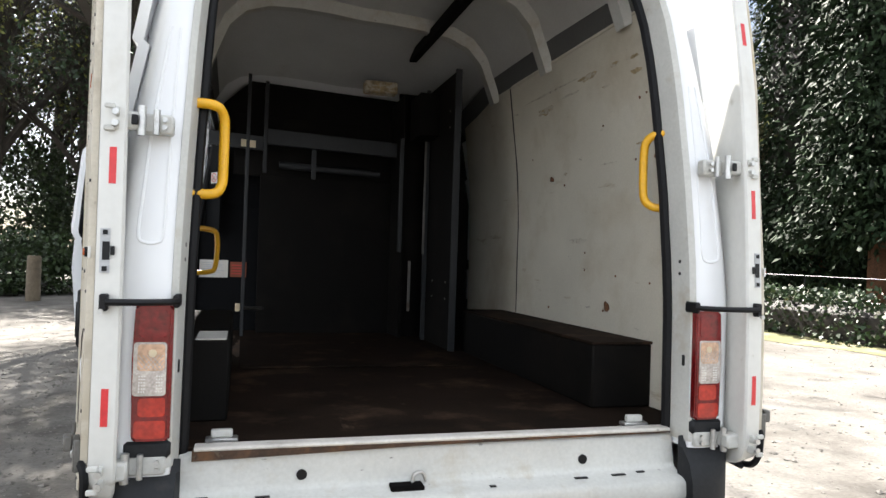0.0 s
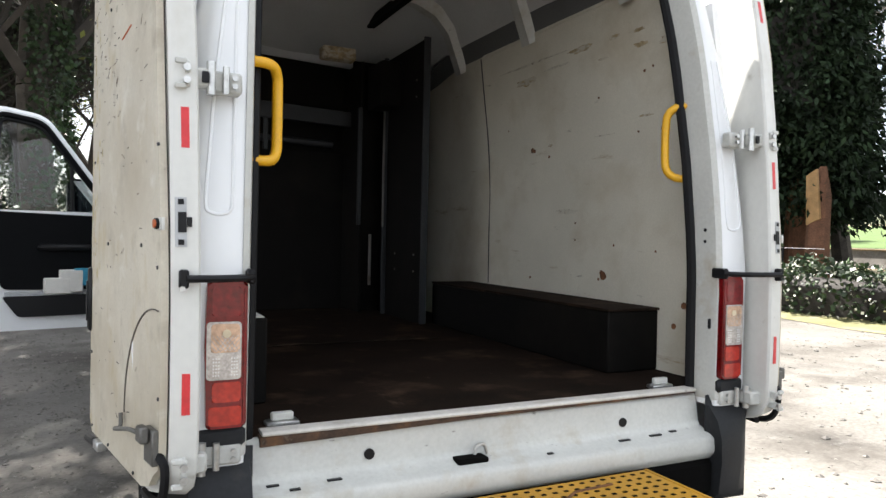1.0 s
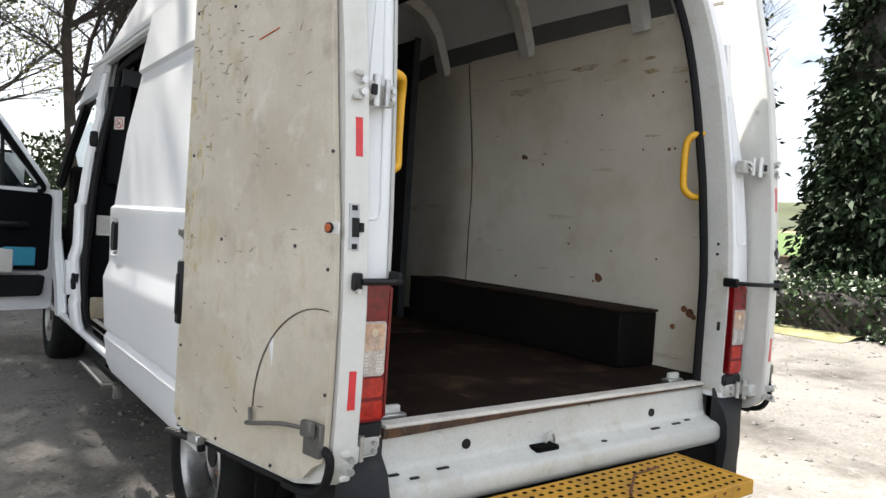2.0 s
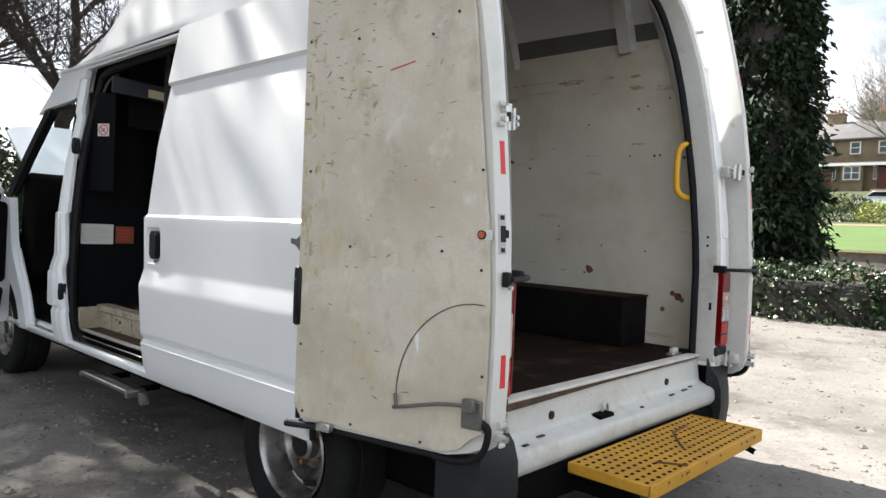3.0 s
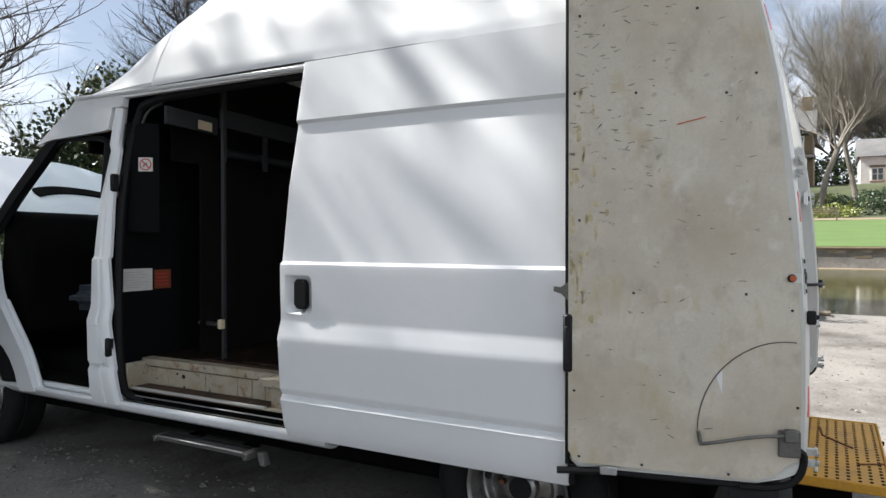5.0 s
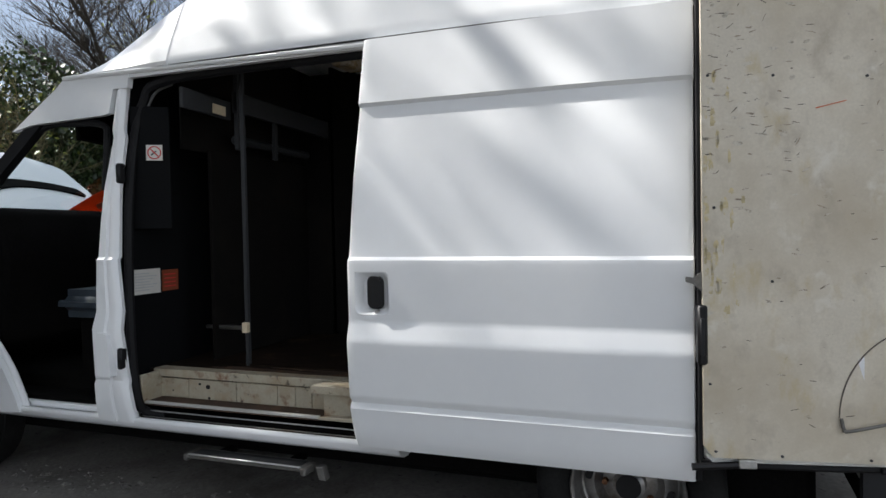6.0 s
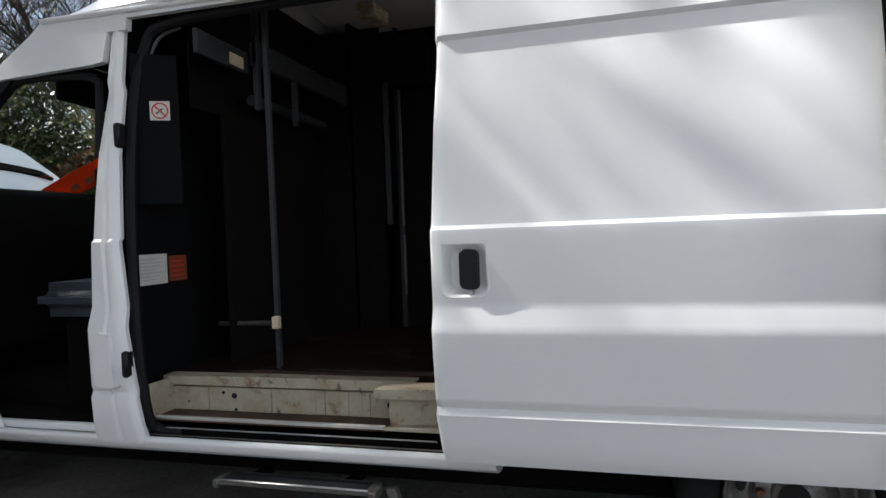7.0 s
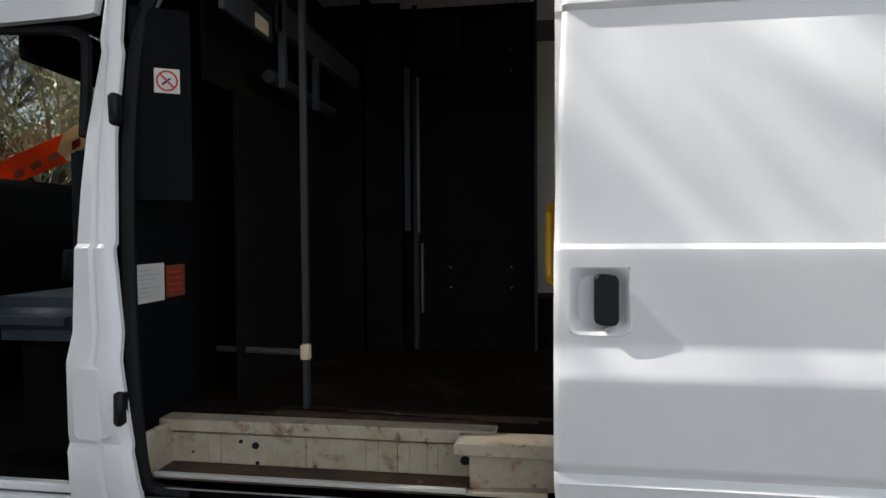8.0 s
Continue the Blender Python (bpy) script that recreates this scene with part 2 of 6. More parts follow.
def thing(name, label, category, group="", kind="", at=(0, 0, 0)):
    ob = new(name)
    ob.location = at
    ob.empty_display_size = 0.1
    return tagged(ob, label, category, group, kind)


def solid(name, bm, material, label, category="", group="", kind="", smooth=True):
    return tagged(part(name, bm, material, None, "", smooth), label, category, group, kind)


def box(x0, x1, y0, y1, z0, z1, bevel=0.004, bm=None, seg=1):
    bm = bm or bmesh.new()
    made = bmesh.ops.create_cube(bm, size=1.0)["verts"]
    for v in made:
        v.co = Vector(((x0 + x1) / 2 + v.co.x * (x1 - x0), (y0 + y1) / 2 + v.co.y * (y1 - y0), (z0 + z1) / 2 + v.co.z * (z1 - z0)))
    if bevel:
        vs = set(made)
        edges = [e for e in bm.edges if e.verts[0] in vs and e.verts[1] in vs]
        bmesh.ops.bevel(bm, geom=edges, offset=min(bevel, 0.45 * min(abs(x1 - x0), abs(y1 - y0), abs(z1 - z0))), segments=seg, affect="EDGES")
    return bm


def prism(points, axis, a, b, bevel=0.0, bm=None):
    """The outline (pairs) drawn out along an axis from a to b."""
    bm = bm or bmesh.new()

    def at(p, s):
        return Vector({"x": (s, *p), "y": (p[0], s, p[1]), "z": (*p, s)}[axis])

    lo, hi = [bm.verts.new(at(p, a)) for p in points], [bm.verts.new(at(p, b)) for p in points]
    faces = [bm.faces.new(lo), bm.faces.new(hi)]
    for i in range(len(points)):
        j = (i + 1) % len(points)
        faces.append(bm.faces.new((lo[i], lo[j], hi[j], hi[i])))
    if bevel:
        bmesh.ops.bevel(bm, geom=list({e for f in faces for e in f.edges}), offset=bevel, segments=1, affect="EDGES")
    return bm


def loft(rings, closed=False, caps=False, bm=None):
    """Quads between rows of points of equal length."""
    bm = bm or bmesh.new()
    rows = [[bm.verts.new(p) for p in ring] for ring in rings]
    n = len(rows[0])
    for a, b in zip(rows, rows[1:]):
        for i in range(n if closed else n - 1):
            j = (i + 1) % n
            bm.faces.new((a[i], a[j], b[j], b[i]))
    if caps:
        bm.faces.new(rows[0][::-1])
        bm.faces.new(rows[-1])
    return bm


def sheet(rings, thick):
    """A lofted skin with thickness, grown along its normals."""
    bm = loft(rings)
    bmesh.ops.recalc_face_normals(bm, faces=bm.faces)
    bmesh.ops.solidify(bm, geom=list(bm.faces), thickness=thick)
    return bm


def tube(path, radius, sides=8, bm=None, closed=False):
    bm = bm or bmesh.new()
    path = [Vector(p) for p in path]
    radii = radius if isinstance(radius, (list, tuple)) else [radius] * len(path)
    rings, side = [], None
    for i, p in enumerate(path):
        way = (path[min(i + 1, len(path) - 1)] - path[max(i - 1, 0)]).normalized()
        side = way.orthogonal().normalized() if side is None else (side - way * side.dot(way)).normalized()
        up = way.cross(side)
        rings.append([p + radii[i] * (math.cos(k * math.tau / sides) * side + math.sin(k * math.tau / sides) * up) for k in range(sides)])
    return loft(rings, True, not closed, bm)


def curve_path(points, steps=6):
    """A smooth run through points."""
    pts = [Vector(p) for p in points]
    pts = [2 * pts[0] - pts[1]] + pts + [2 * pts[-1] - pts[-2]]
    out = []
    for a, b, c, d in zip(pts, pts[1:], pts[2:], pts[3:]):
        for k in range(steps):
            t = k / steps
            out.append(0.5 * (2 * b + (c - a) * t + (2 * a - 5 * b + 4 * c - d) * t * t + (3 * b - a - 3 * c + d) * t ** 3))
    return out + [pts[-2]]


def lathe(profile, centre, axis="x", sides=40, bm=None):
    """Turns (radius, along) pairs round an axis through centre."""
    rings = []
    for r, s in profile:
        ring = []
        for k in range(sides):
            a = k * math.tau / sides
            u, v = r * math.cos(a), r * math.sin(a)
            ring.append(Vector(centre) + Vector({"x": (s, u, v), "y": (u, s, v), "z": (u, v, s)}[axis]))
        rings.append(ring)
    return loft(rings, True, False, bm)


def disc(centre, radius, depth, axis="y", sides=14, bm=None):
    c = Vector(centre)
    ax = {"x": Vector((1, 0, 0)), "y": Vector((0, 1, 0)), "z": Vector((0, 0, 1))}[axis]
    return tube([c - ax * depth / 2, c + ax * depth / 2], radius, sides, bm)


def moved(bm, m):
    bmesh.ops.transform(bm, matrix=m, verts=bm.verts)
    return bm


def lerp_table(table, v):
    """Linear look-up in (key, value) pairs."""
    for (a, x), (b, y) in zip(table, table[1:]):
        if v <= b:
            return x + (y - x) * max(0.0, (v - a) / (b - a))
    return table[-1][1]


def ground_z(x, y=0.0):
    return 0.06 + 0.025 * max(-10.0, min(8.0, x))


def rounded(points, radius, steps=4):
    """An outline with its corners rounded."""
    out, n = [], len(points)
    for i in range(n):
        p0, p, p1 = Vector(points[i - 1]), Vector(points[i]), Vector(points[(i + 1) % n])
        a, b = (p0 - p), (p1 - p)
        r = min(radius, 0.48 * a.length, 0.48 * b.length)
        s, e = p + a.normalized() * r, p + b.normalized() * r
        for k in range(steps + 1):
            t = k / steps
            out.append(tuple((1 - t) ** 2 * s + 2 * t * (1 - t) * p + t * t * e))
    return out


def blot(w, h, seed, n=26):
    """A ragged flat patch about its middle."""
    out = []
    for k in range(n):
        a = k * math.tau / n
        f = 1 + 0.55 * noise.noise((math.cos(a) * 1.7 + seed, math.sin(a) * 1.7, seed * 0.37)) + 0.3 * noise.noise((math.cos(a) * 5 + seed, math.sin(a) * 5, 2.0))
        out.append((w / 2 * f * math.cos(a), h / 2 * f * math.sin(a)))
    return out


# ---- the van ----
# Half-width of the body's skin by height; the sliding door stands proud of it.
SKIN = [(0.40, 0.985), (0.47, 1.008), (0.598, 1.022), (0.612, 1.025), (0.634, 1.010), (0.658, 1.026), (0.868, 1.04), (0.882, 1.04),
        (0.952, 1.018), (1.175, 1.024), (1.186, 1.023), (1.198, 1.008), (1.5, 0.975), (1.745, 0.928), (1.757, 0.926), (1.770, 0.941),
        (1.98, 0.905), (2.03, 0.896)]
SLIDE = 0.06
# Half-width of the rear opening by height.
MOUTH = [(0.6, 0.772), (1.1, 0.768), (1.45, 0.760), (1.75, 0.750), (1.9, 0.743), (2.06, 0.730), (2.2, 0.70), (2.3, 0.65), (2.38, 0.55)]
# How far the rear end leans forward by height.
RAKE = [(0.6, 0.0), (1.05, 0.0), (1.2, 0.009), (1.45, 0.032), (1.75, 0.076), (1.9, 0.102), (2.06, 0.137), (2.25, 0.185), (2.7, 0.30)]
FLOOR = 0.645


def skin(z):
    return lerp_table(SKIN, z)


def mouth(z):
    return lerp_table(MOUTH, z)


van = thing("van", "white high-roof panel van with its doors standing open, parked on gravel", "van")

# Roof: high top, drawn in towards the nose over the cab.
def roof_ring(y):
    run = max(0.0, y - 2.05)
    top = 2.68 - 0.9 * max(0.0, 0.45 - y) ** 2 - (0.583 * run * run if run < 0.6 else 0.21 + 0.7 * (run - 0.6))
    half = lerp_table([(0.0, 0.885), (0.2, 0.905), (2.7, 0.905), (3.05, 0.888), (3.24, 0.86)], y)
    h = top - 2.035
    side = []
    for w, z in ((1.0, 0.0), (1.004, 0.03), (0.996, 0.07), (0.988, 0.11), (0.980, 0.15), (0.972, 0.19), (0.963, 0.235), (0.954, 0.28), (0.940, 0.34),
                 (0.91, 0.46), (0.86, 0.66), (0.76, 0.83), (0.62, 0.925), (0.42, 0.975), (0.2, 0.995)):
        side.append((half * w, 2.035 + h * z))
    return [(-x, y, z) for x, z in side] + [(0, y, top)] + [(x, y, z) for x, z in reversed(side)]


roof_rows = [roof_ring(y) for y in (0.16, 0.22, 0.3, 0.45, 1.2, 2.05, 2.15, 2.25, 2.35, 2.45, 2.55, 2.62, 2.626, 2.634, 2.64, 2.7, 2.8, 2.9, 3.0, 3.1, 3.18, 3.24)]
for row in roof_rows[12:14]:
    for i, (x, y, z) in enumerate(row):
        row[i] = (x * 0.994, y, 2.035 + (z - 2.035) * 0.994)
roof = part("roof", sheet(roof_rows, -0.012), "paint", van, "white high-top roof with pressed side ribs")
for s in (-1, 1):
    part("gutter", prism([(s * 0.888, 2.02), (s * 0.916, 2.022), (s * 0.919, 2.036), (s * 0.893, 2.045)], "y", 0.16, 3.245, 0.002), "paint", roof,
         "white roof gutter lip")
    for k in (0, 1):
        run = []
        for y in (0.3, 0.8, 1.4, 2.0, 2.15, 2.3, 2.45, 2.56):
            flank = [(z, -x) for x, _, z in roof_ring(y)[:12]]
            z = (2.148, 2.222)[k] - 0.02 * max(0.0, y - 2.05)
            run.append((s * (lerp_table(flank, z) + 0.004), y, z))
        part("rib", tube(run, 0.0075, 6), "paint", roof)

# Inner roof lining and bows.
# One skin in two tones: haze in the pale roof, shade in the sides.
part("roof_lining", sheet([[(x * 0.982, y, 2.02 + (z - 2.035) * 0.94) for x, y, z in roof_ring(y)[9:-9]] for y in (0.2, 1.0, 2.0, 2.7)], 0.004), "pale_skin", van,
     "bare inner roof skin, paled to carry the haze")
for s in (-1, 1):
    part("roof_lining", sheet([[(s * abs(x) * 0.982, y, 2.02 + (z - 2.035) * 0.97) for x, y, z in roof_ring(y)[:10]] for y in (0.2, 1.0, 2.0, 2.7)], 0.004), "innerdark", van, "bare inner side skin, darkened for its shade")
for y in (0.45, 1.15, 1.85):
    bm = loft([[(x * k, y + d, 2.02 + (z - 2.035) * k2) for x, y_, z in roof_ring(y)[6:-6]] for k, k2, d in
               ((0.98, 0.94, -0.05), (0.94, 0.83, -0.032), (0.94, 0.83, 0.032), (0.98, 0.94, 0.05))])
    part("roof_bow", bm, "sill", van, "pale pressed roof bow")
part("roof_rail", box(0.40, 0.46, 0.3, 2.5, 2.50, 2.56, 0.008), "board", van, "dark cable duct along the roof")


# Left side: strips round the side opening (y 1.70 to 2.84) and the cab doorway (y 3.0 to 3.95).
def side_wall(name, s, y0, y1, zs, thick=0.03, label=""):
    rows = [[(s * skin(z), y, z) for z in zs] for y in (y0, y1)]
    bm = loft(rows)
    bmesh.ops.recalc_face_normals(bm, faces=bm.faces)
    inner = loft([[(s * (skin(z) - thick), y, z) for z in zs] for y in (y0, y1)], bm=bm)
    vs = list(inner.verts)
    n = len(zs)
    o, i = vs[: 2 * n], vs[2 * n :]
    for k in range(n - 1):
        inner.faces.new((o[k], o[k + 1], i[k + 1], i[k]))
        inner.faces.new((o[n + k], o[n + k + 1], i[n + k + 1], i[n + k]))
    for k in (0, n - 1):
        inner.faces.new((o[k], o[n + k], i[n + k], i[k]))
    return part(name, inner, "paint", van, label)


ZS = [z for z, _ in SKIN]
side_wall("side_panel", -1, 0.06, 1.70, [z for z in ZS if z > 0.59], label="white pressed body side behind the sliding door")
side_wall("side_panel", 1, 0.06, 3.0, ZS, label="white pressed body side")
side_wall("side_panel", 1, 3.0, 4.0, [z for z in ZS if z < 1.3], label="white driver's door panel")
side_wall("door_header", -1, 1.70, 2.87, [2.0, 2.03])
rocker = prism([(-0.80, 0.40), (-0.80, 0.425), (-0.93, 0.432), (-0.965, 0.452), (-0.982, 0.450), (-0.988, 0.436), (-0.972, 0.405), (-0.935, 0.385), (-0.90, 0.38)], "y", 1.55, 3.98, 0.003)
part("rocker", rocker, "paint", van, "white lower door sill")

# Middle post between side opening and cab door, a rounded pressed section that leans in with the body.
def pillar_row(z):
    w = skin(z)
    a = lerp_table([(0.43, 2.80), (0.55, 2.815), (0.9, 2.838), (1.2, 2.862), (1.5, 2.878), (2.03, 2.880)], z)
    b = lerp_table([(0.43, 3.022), (0.85, 3.0), (1.1, 2.982), (1.4, 2.976), (1.75, 2.945), (2.03, 2.93)], z)
    g = a + 0.42 * (b - a)
    return [(-w + 0.055, a + 0.03, z), (-w + 0.04, a + 0.006, z), (-w + 0.02, a + 0.003, z), (-w + 0.004, a + 0.016, z), (-w, a + 0.03, z), (-w + 0.002, g - 0.006, z),
            (-w + 0.010, g, z), (-w + 0.012, g + 0.008, z), (-w + 0.002, g + 0.016, z), (-w + 0.004, b - 0.012, z), (-w + 0.03, b, z), (-w + 0.11, b - 0.015, z)]


bm = loft([pillar_row(z) for z in (0.43, 0.5, 0.605, 0.628, 0.651, 0.868, 0.95, 1.188, 1.2, 1.35, 1.5, 1.735, 1.768, 1.9, 2.03)], True, True)
pillar = part("centre_pillar", bm, "paint", van, "white centre door pillar")
part("pillar_cover", prism(rounded([(2.868, 0.65), (2.952, 0.655), (2.957, 0.85), (2.94, 0.857), (2.888, 0.85)], 0.010), "x", -1.056, -1.0, 0.004), "paint", pillar)
for z, h in ((1.57, 0.045), (0.735, 0.05)):
    part("striker", box(-skin(z) - 0.003, -skin(z) + 0.04, 2.83 + (z > 1) * 0.042, 2.858 + (z > 1) * 0.042, z - h, z + h, 0.008), "black", pillar, "black door striker plate")
    part("striker_pin", box(-skin(z) - 0.006, -skin(z) + 0.012, 2.838 + (z > 1) * 0.042, 2.85 + (z > 1) * 0.042, z - 0.018, z + 0.018, 0.004), "seal", pillar)
# Rubber seal round the side opening.
seal_path = [(-skin(z) + 0.068, lerp_table([(0.5, 2.822), (1.0, 2.85), (1.5, 2.874)], z), z) for z in (0.52, 0.7, 1.0, 1.4, 1.75)] + [(-0.83, 2.845, 1.90), (-0.825, 2.77, 1.98), (-0.825, 2.4, 2.0), (-0.825, 1.70, 2.0)]
part("door_seal", tube(curve_path([(-0.91, 2.70, 0.455), (-0.915, 2.80, 0.465)] + seal_path, 4), 0.022, 8), "seal", van, "black rubber door seal")
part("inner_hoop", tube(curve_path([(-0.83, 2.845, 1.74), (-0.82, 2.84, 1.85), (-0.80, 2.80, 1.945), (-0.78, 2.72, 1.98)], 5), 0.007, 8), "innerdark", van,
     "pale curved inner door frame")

# Cab: front post, header, wing, bonnet, screen.
bm = loft([[(-w, y, z), (-w + 0.05, y - 0.015, z + 0.012), (-w + 0.05, y + 0.07, z + 0.04), (-w - 0.004, y + 0.06, z + 0.025)]
           for w, y, z in ((0.885, 3.20, 1.99), (0.915, 3.42, 1.80), (0.95, 3.72, 1.52), (0.975, 3.93, 1.30))], True, True)
part("windscreen_post", bm, "seal", van, "black inner windscreen post")
part("windscreen_post", moved(loft([[(w, y, z), (w - 0.05, y - 0.015, z + 0.012), (w - 0.05, y + 0.07, z + 0.04), (w + 0.004, y + 0.06, z + 0.025)]
     for w, y, z in ((0.885, 3.20, 1.99), (0.915, 3.42, 1.80), (0.95, 3.72, 1.52), (0.975, 3.93, 1.30))], True, True), Matrix.Identity(4)), "paint", van)
cheek = [(2.862, 1.955), (2.862, 2.04), (3.235, 2.045), (3.30, 1.985), (3.55, 1.80), (3.42, 1.825), (3.0, 1.838), (2.955, 1.845), (2.945, 1.955)]
part("roof_cheek", loft([[(-skin(z) - dx, y, z) for y, z in cheek] for dx in (0.002, -0.03)], True, True), "paint", van, "white cheek above the cab door")
part("roof_cheek", loft([[(skin(z) + dx, y, z) for y, z in cheek] for dx in (0.002, -0.03)], True, True), "paint", van)
door_top = tube(curve_path([(-0.93, 2.99, 1.50), (-0.905, 2.995, 1.72), (-0.885, 3.03, 1.80), (-0.88, 3.2, 1.822), (-0.885, 3.44, 1.80), (-0.92, 3.72, 1.53), (-0.945, 3.93, 1.30)], 4), 0.016, 8)
part("door_seal", door_top, "seal", van)
part("windscreen", loft([[(-0.82, 3.24, 2.05), (-0.4, 3.31, 2.085), (0, 3.325, 2.10), (0.4, 3.31, 2.085), (0.82, 3.24, 2.05)], [(-0.93, 4.0, 1.32), (-0.4, 4.16, 1.32), (0, 4.19, 1.32), (0.4, 4.16, 1.32), (0.93, 4.0, 1.32)]]), "glass", van, "raked windscreen glass")
# Bonnet propped open, hinged below the windscreen.
def bonnet_row(u):
    near = lerp_table([(0.0, 0.80), (0.87, 0.77), (1.0, 0.64)], u)
    far = lerp_table([(0.0, 0.34), (0.35, 0.36), (0.5, 0.42), (0.87, 0.50), (1.0, 0.42)], u)
    row = []
    for k in range(13):
        t = -1 + k / 6
        y = 4.05 + 0.94 * u - 0.05 * t * t * u - (0.10 * max(0.0, abs(t) - 0.7) if u > 0.95 else 0.0)
        row.append(((near if t < 0 else far) * t, y, 1.365 + 0.566 * (y - 4.05) + 0.02 * (1 - t * t)))
    return row


bonnet = part("bonnet", sheet([bonnet_row(u) for u in (0.0, 0.1, 0.3, 0.5, 0.7, 0.85, 0.93, 0.98, 1.0)], 0.022), "paint", van, "white bonnet propped wide open")


def bonnet_band(x0, x1, y0, y1, sag):
    top = [(x0 + (x1 - x0) * k / 10, y1 + sag * (1 - (k / 5 - 1) ** 2)) for k in range(11)]
    low = [(x1 - (x1 - x0) * k / 10, y0 + sag * (1 - (k / 5 - 1) ** 2)) for k in range(11)]
    edge = rounded(top + low, 0.02, 2)
    return loft([[(x, y + 0.5 * d, 1.365 + 0.566 * (y - 4.05) - d) for x, y in edge] for d in (0.0, -0.044)], True, True)


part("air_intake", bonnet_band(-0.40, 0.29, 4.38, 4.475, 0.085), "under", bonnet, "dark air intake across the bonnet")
# Dark slab that stands in for the shade along the hinge line.
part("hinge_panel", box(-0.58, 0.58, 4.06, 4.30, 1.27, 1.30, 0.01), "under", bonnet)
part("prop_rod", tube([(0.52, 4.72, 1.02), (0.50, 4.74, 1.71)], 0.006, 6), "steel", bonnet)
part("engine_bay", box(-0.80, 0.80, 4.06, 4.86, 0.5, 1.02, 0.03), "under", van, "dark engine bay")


# Sticker on the inside of the windscreen; u across, v down along the glass.
def on_screen(points, off):
    return loft([[(u, 3.30 + 0.737 * (v - 0.07) - 0.676 * d, 2.08 - 0.676 * (v - 0.07) - 0.737 * d) for u, v in points] for d in (off, off + 0.0015)], True, True)


sticker = part("windscreen_sticker", on_screen([(-0.25, 1.0), (-0.147, 0.837), (-0.002, 0.661), (0.057, 0.764), (0.18, 0.817), (-0.008, 1.0), (-0.09, 1.08)], 0.002), "banner", van, "orange and cream printed sticker on the windscreen")
part("end_panel", on_screen([(-0.001, 0.660), (0.046, 0.525), (0.11, 0.42), (0.34, 0.66), (0.264, 0.76), (0.181, 0.816), (0.058, 0.763)], 0.002), "bannercream", sticker, "cream arrow-ended panel")
for a, b in ((0.03, 0.80), (-0.02, 0.86), (-0.07, 0.92)):
    part("letter_bar", on_screen([(a, b), (a + 0.025, b - 0.035), (a + 0.075, b + 0.0), (a + 0.05, b + 0.035)], 0.0045), "bannercream", sticker)
for a, b in ((0.09, 0.70), (0.13, 0.63)):
    part("letter_bar", on_screen([(a, b), (a + 0.02, b - 0.035), (a + 0.07, b + 0.01), (a + 0.05, b + 0.045)], 0.0045), "redink", sticker)
WHEEL_F, WHEEL_R, R_TYRE = 4.03, 0.73, 0.335
arch = [(3.90, 1.28), (3.85, 1.0), (3.80, 0.89), (3.71, 0.77), (3.60, 0.63), (3.535, 0.51), (3.50, 0.425), (3.62, 0.415)]
arch += [(WHEEL_F - 0.39 * math.cos(a), 0.35 + 0.39 * math.sin(a)) for a in [radians(d) for d in range(14, 172, 12)]] + [(4.45, 0.42), (4.9, 0.45), (4.87, 0.87), (4.5, 1.11)]
for s in (-1, 1):
    part("wing", loft([[(s * (0.995 + dx - max(0, y - 4.1) * 0.12), y, z) for y, z in arch] for dx in (0.0, -0.05)], True, True), "paint", van, "white front wing")
part("front_panel", box(-0.84, 0.84, 4.84, 4.93, 0.38, 0.95, 0.03), "plastic", van)
part("doorway_trim", box(-0.93, -0.78, 3.03, 3.96, 0.44, 0.47, 0.006), "paint", van)
part("doorway_trim", tube(curve_path([(-0.955, 3.81, 0.93), (-0.955, 3.70, 0.785), (-0.955, 3.59, 0.64), (-0.955, 3.525, 0.51), (-0.955, 3.495, 0.44)], 4), 0.016, 8), "paint", van)

# Underside and floor.
part("load_floor", box(-0.80, 0.93, 0.02, 2.9, FLOOR - 0.03, FLOOR, 0.002), "floor", van, "worn brown plywood load floor")
part("floor_board", box(-0.62, 0.45, 1.28, 2.55, FLOOR + 0.001, FLOOR + 0.010, 0.002), "floor", van, "loose plywood sheet on the floor")
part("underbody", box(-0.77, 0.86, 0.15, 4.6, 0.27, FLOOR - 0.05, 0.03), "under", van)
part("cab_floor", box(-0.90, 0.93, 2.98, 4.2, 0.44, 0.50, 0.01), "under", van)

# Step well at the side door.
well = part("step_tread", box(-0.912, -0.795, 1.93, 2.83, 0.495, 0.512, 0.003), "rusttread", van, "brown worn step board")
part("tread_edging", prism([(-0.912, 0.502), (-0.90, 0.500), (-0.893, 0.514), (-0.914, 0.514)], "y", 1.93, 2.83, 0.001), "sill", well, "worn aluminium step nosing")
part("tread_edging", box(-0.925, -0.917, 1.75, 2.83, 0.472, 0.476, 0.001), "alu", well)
# Black filler box in place of the shade under the step board.
part("track_well", box(-0.918, -0.80, 1.70, 2.84, 0.43, 0.468, 0.003), "under", van, "black filler standing in for the shade below the step")
part("tread_edging", box(-0.945, -0.936, 1.72, 2.83, 0.448, 0.452, 0.001), "dull_alu", well)
part("riser", box(-0.80, -0.788, 1.82, 2.85, 0.512, 0.606, 0.002), "stepmetal", van, "grimy cream step riser with dark holes")
part("riser_cap", box(-0.815, -0.74, 1.86, 2.85, 0.612, 0.652, 0.004), "stepmetal", van, "cream metal floor edge")
part("well_end", box(-0.93, -0.79, 2.815, 2.835, 0.50, 0.64, 0.006), "stepmetal", van)
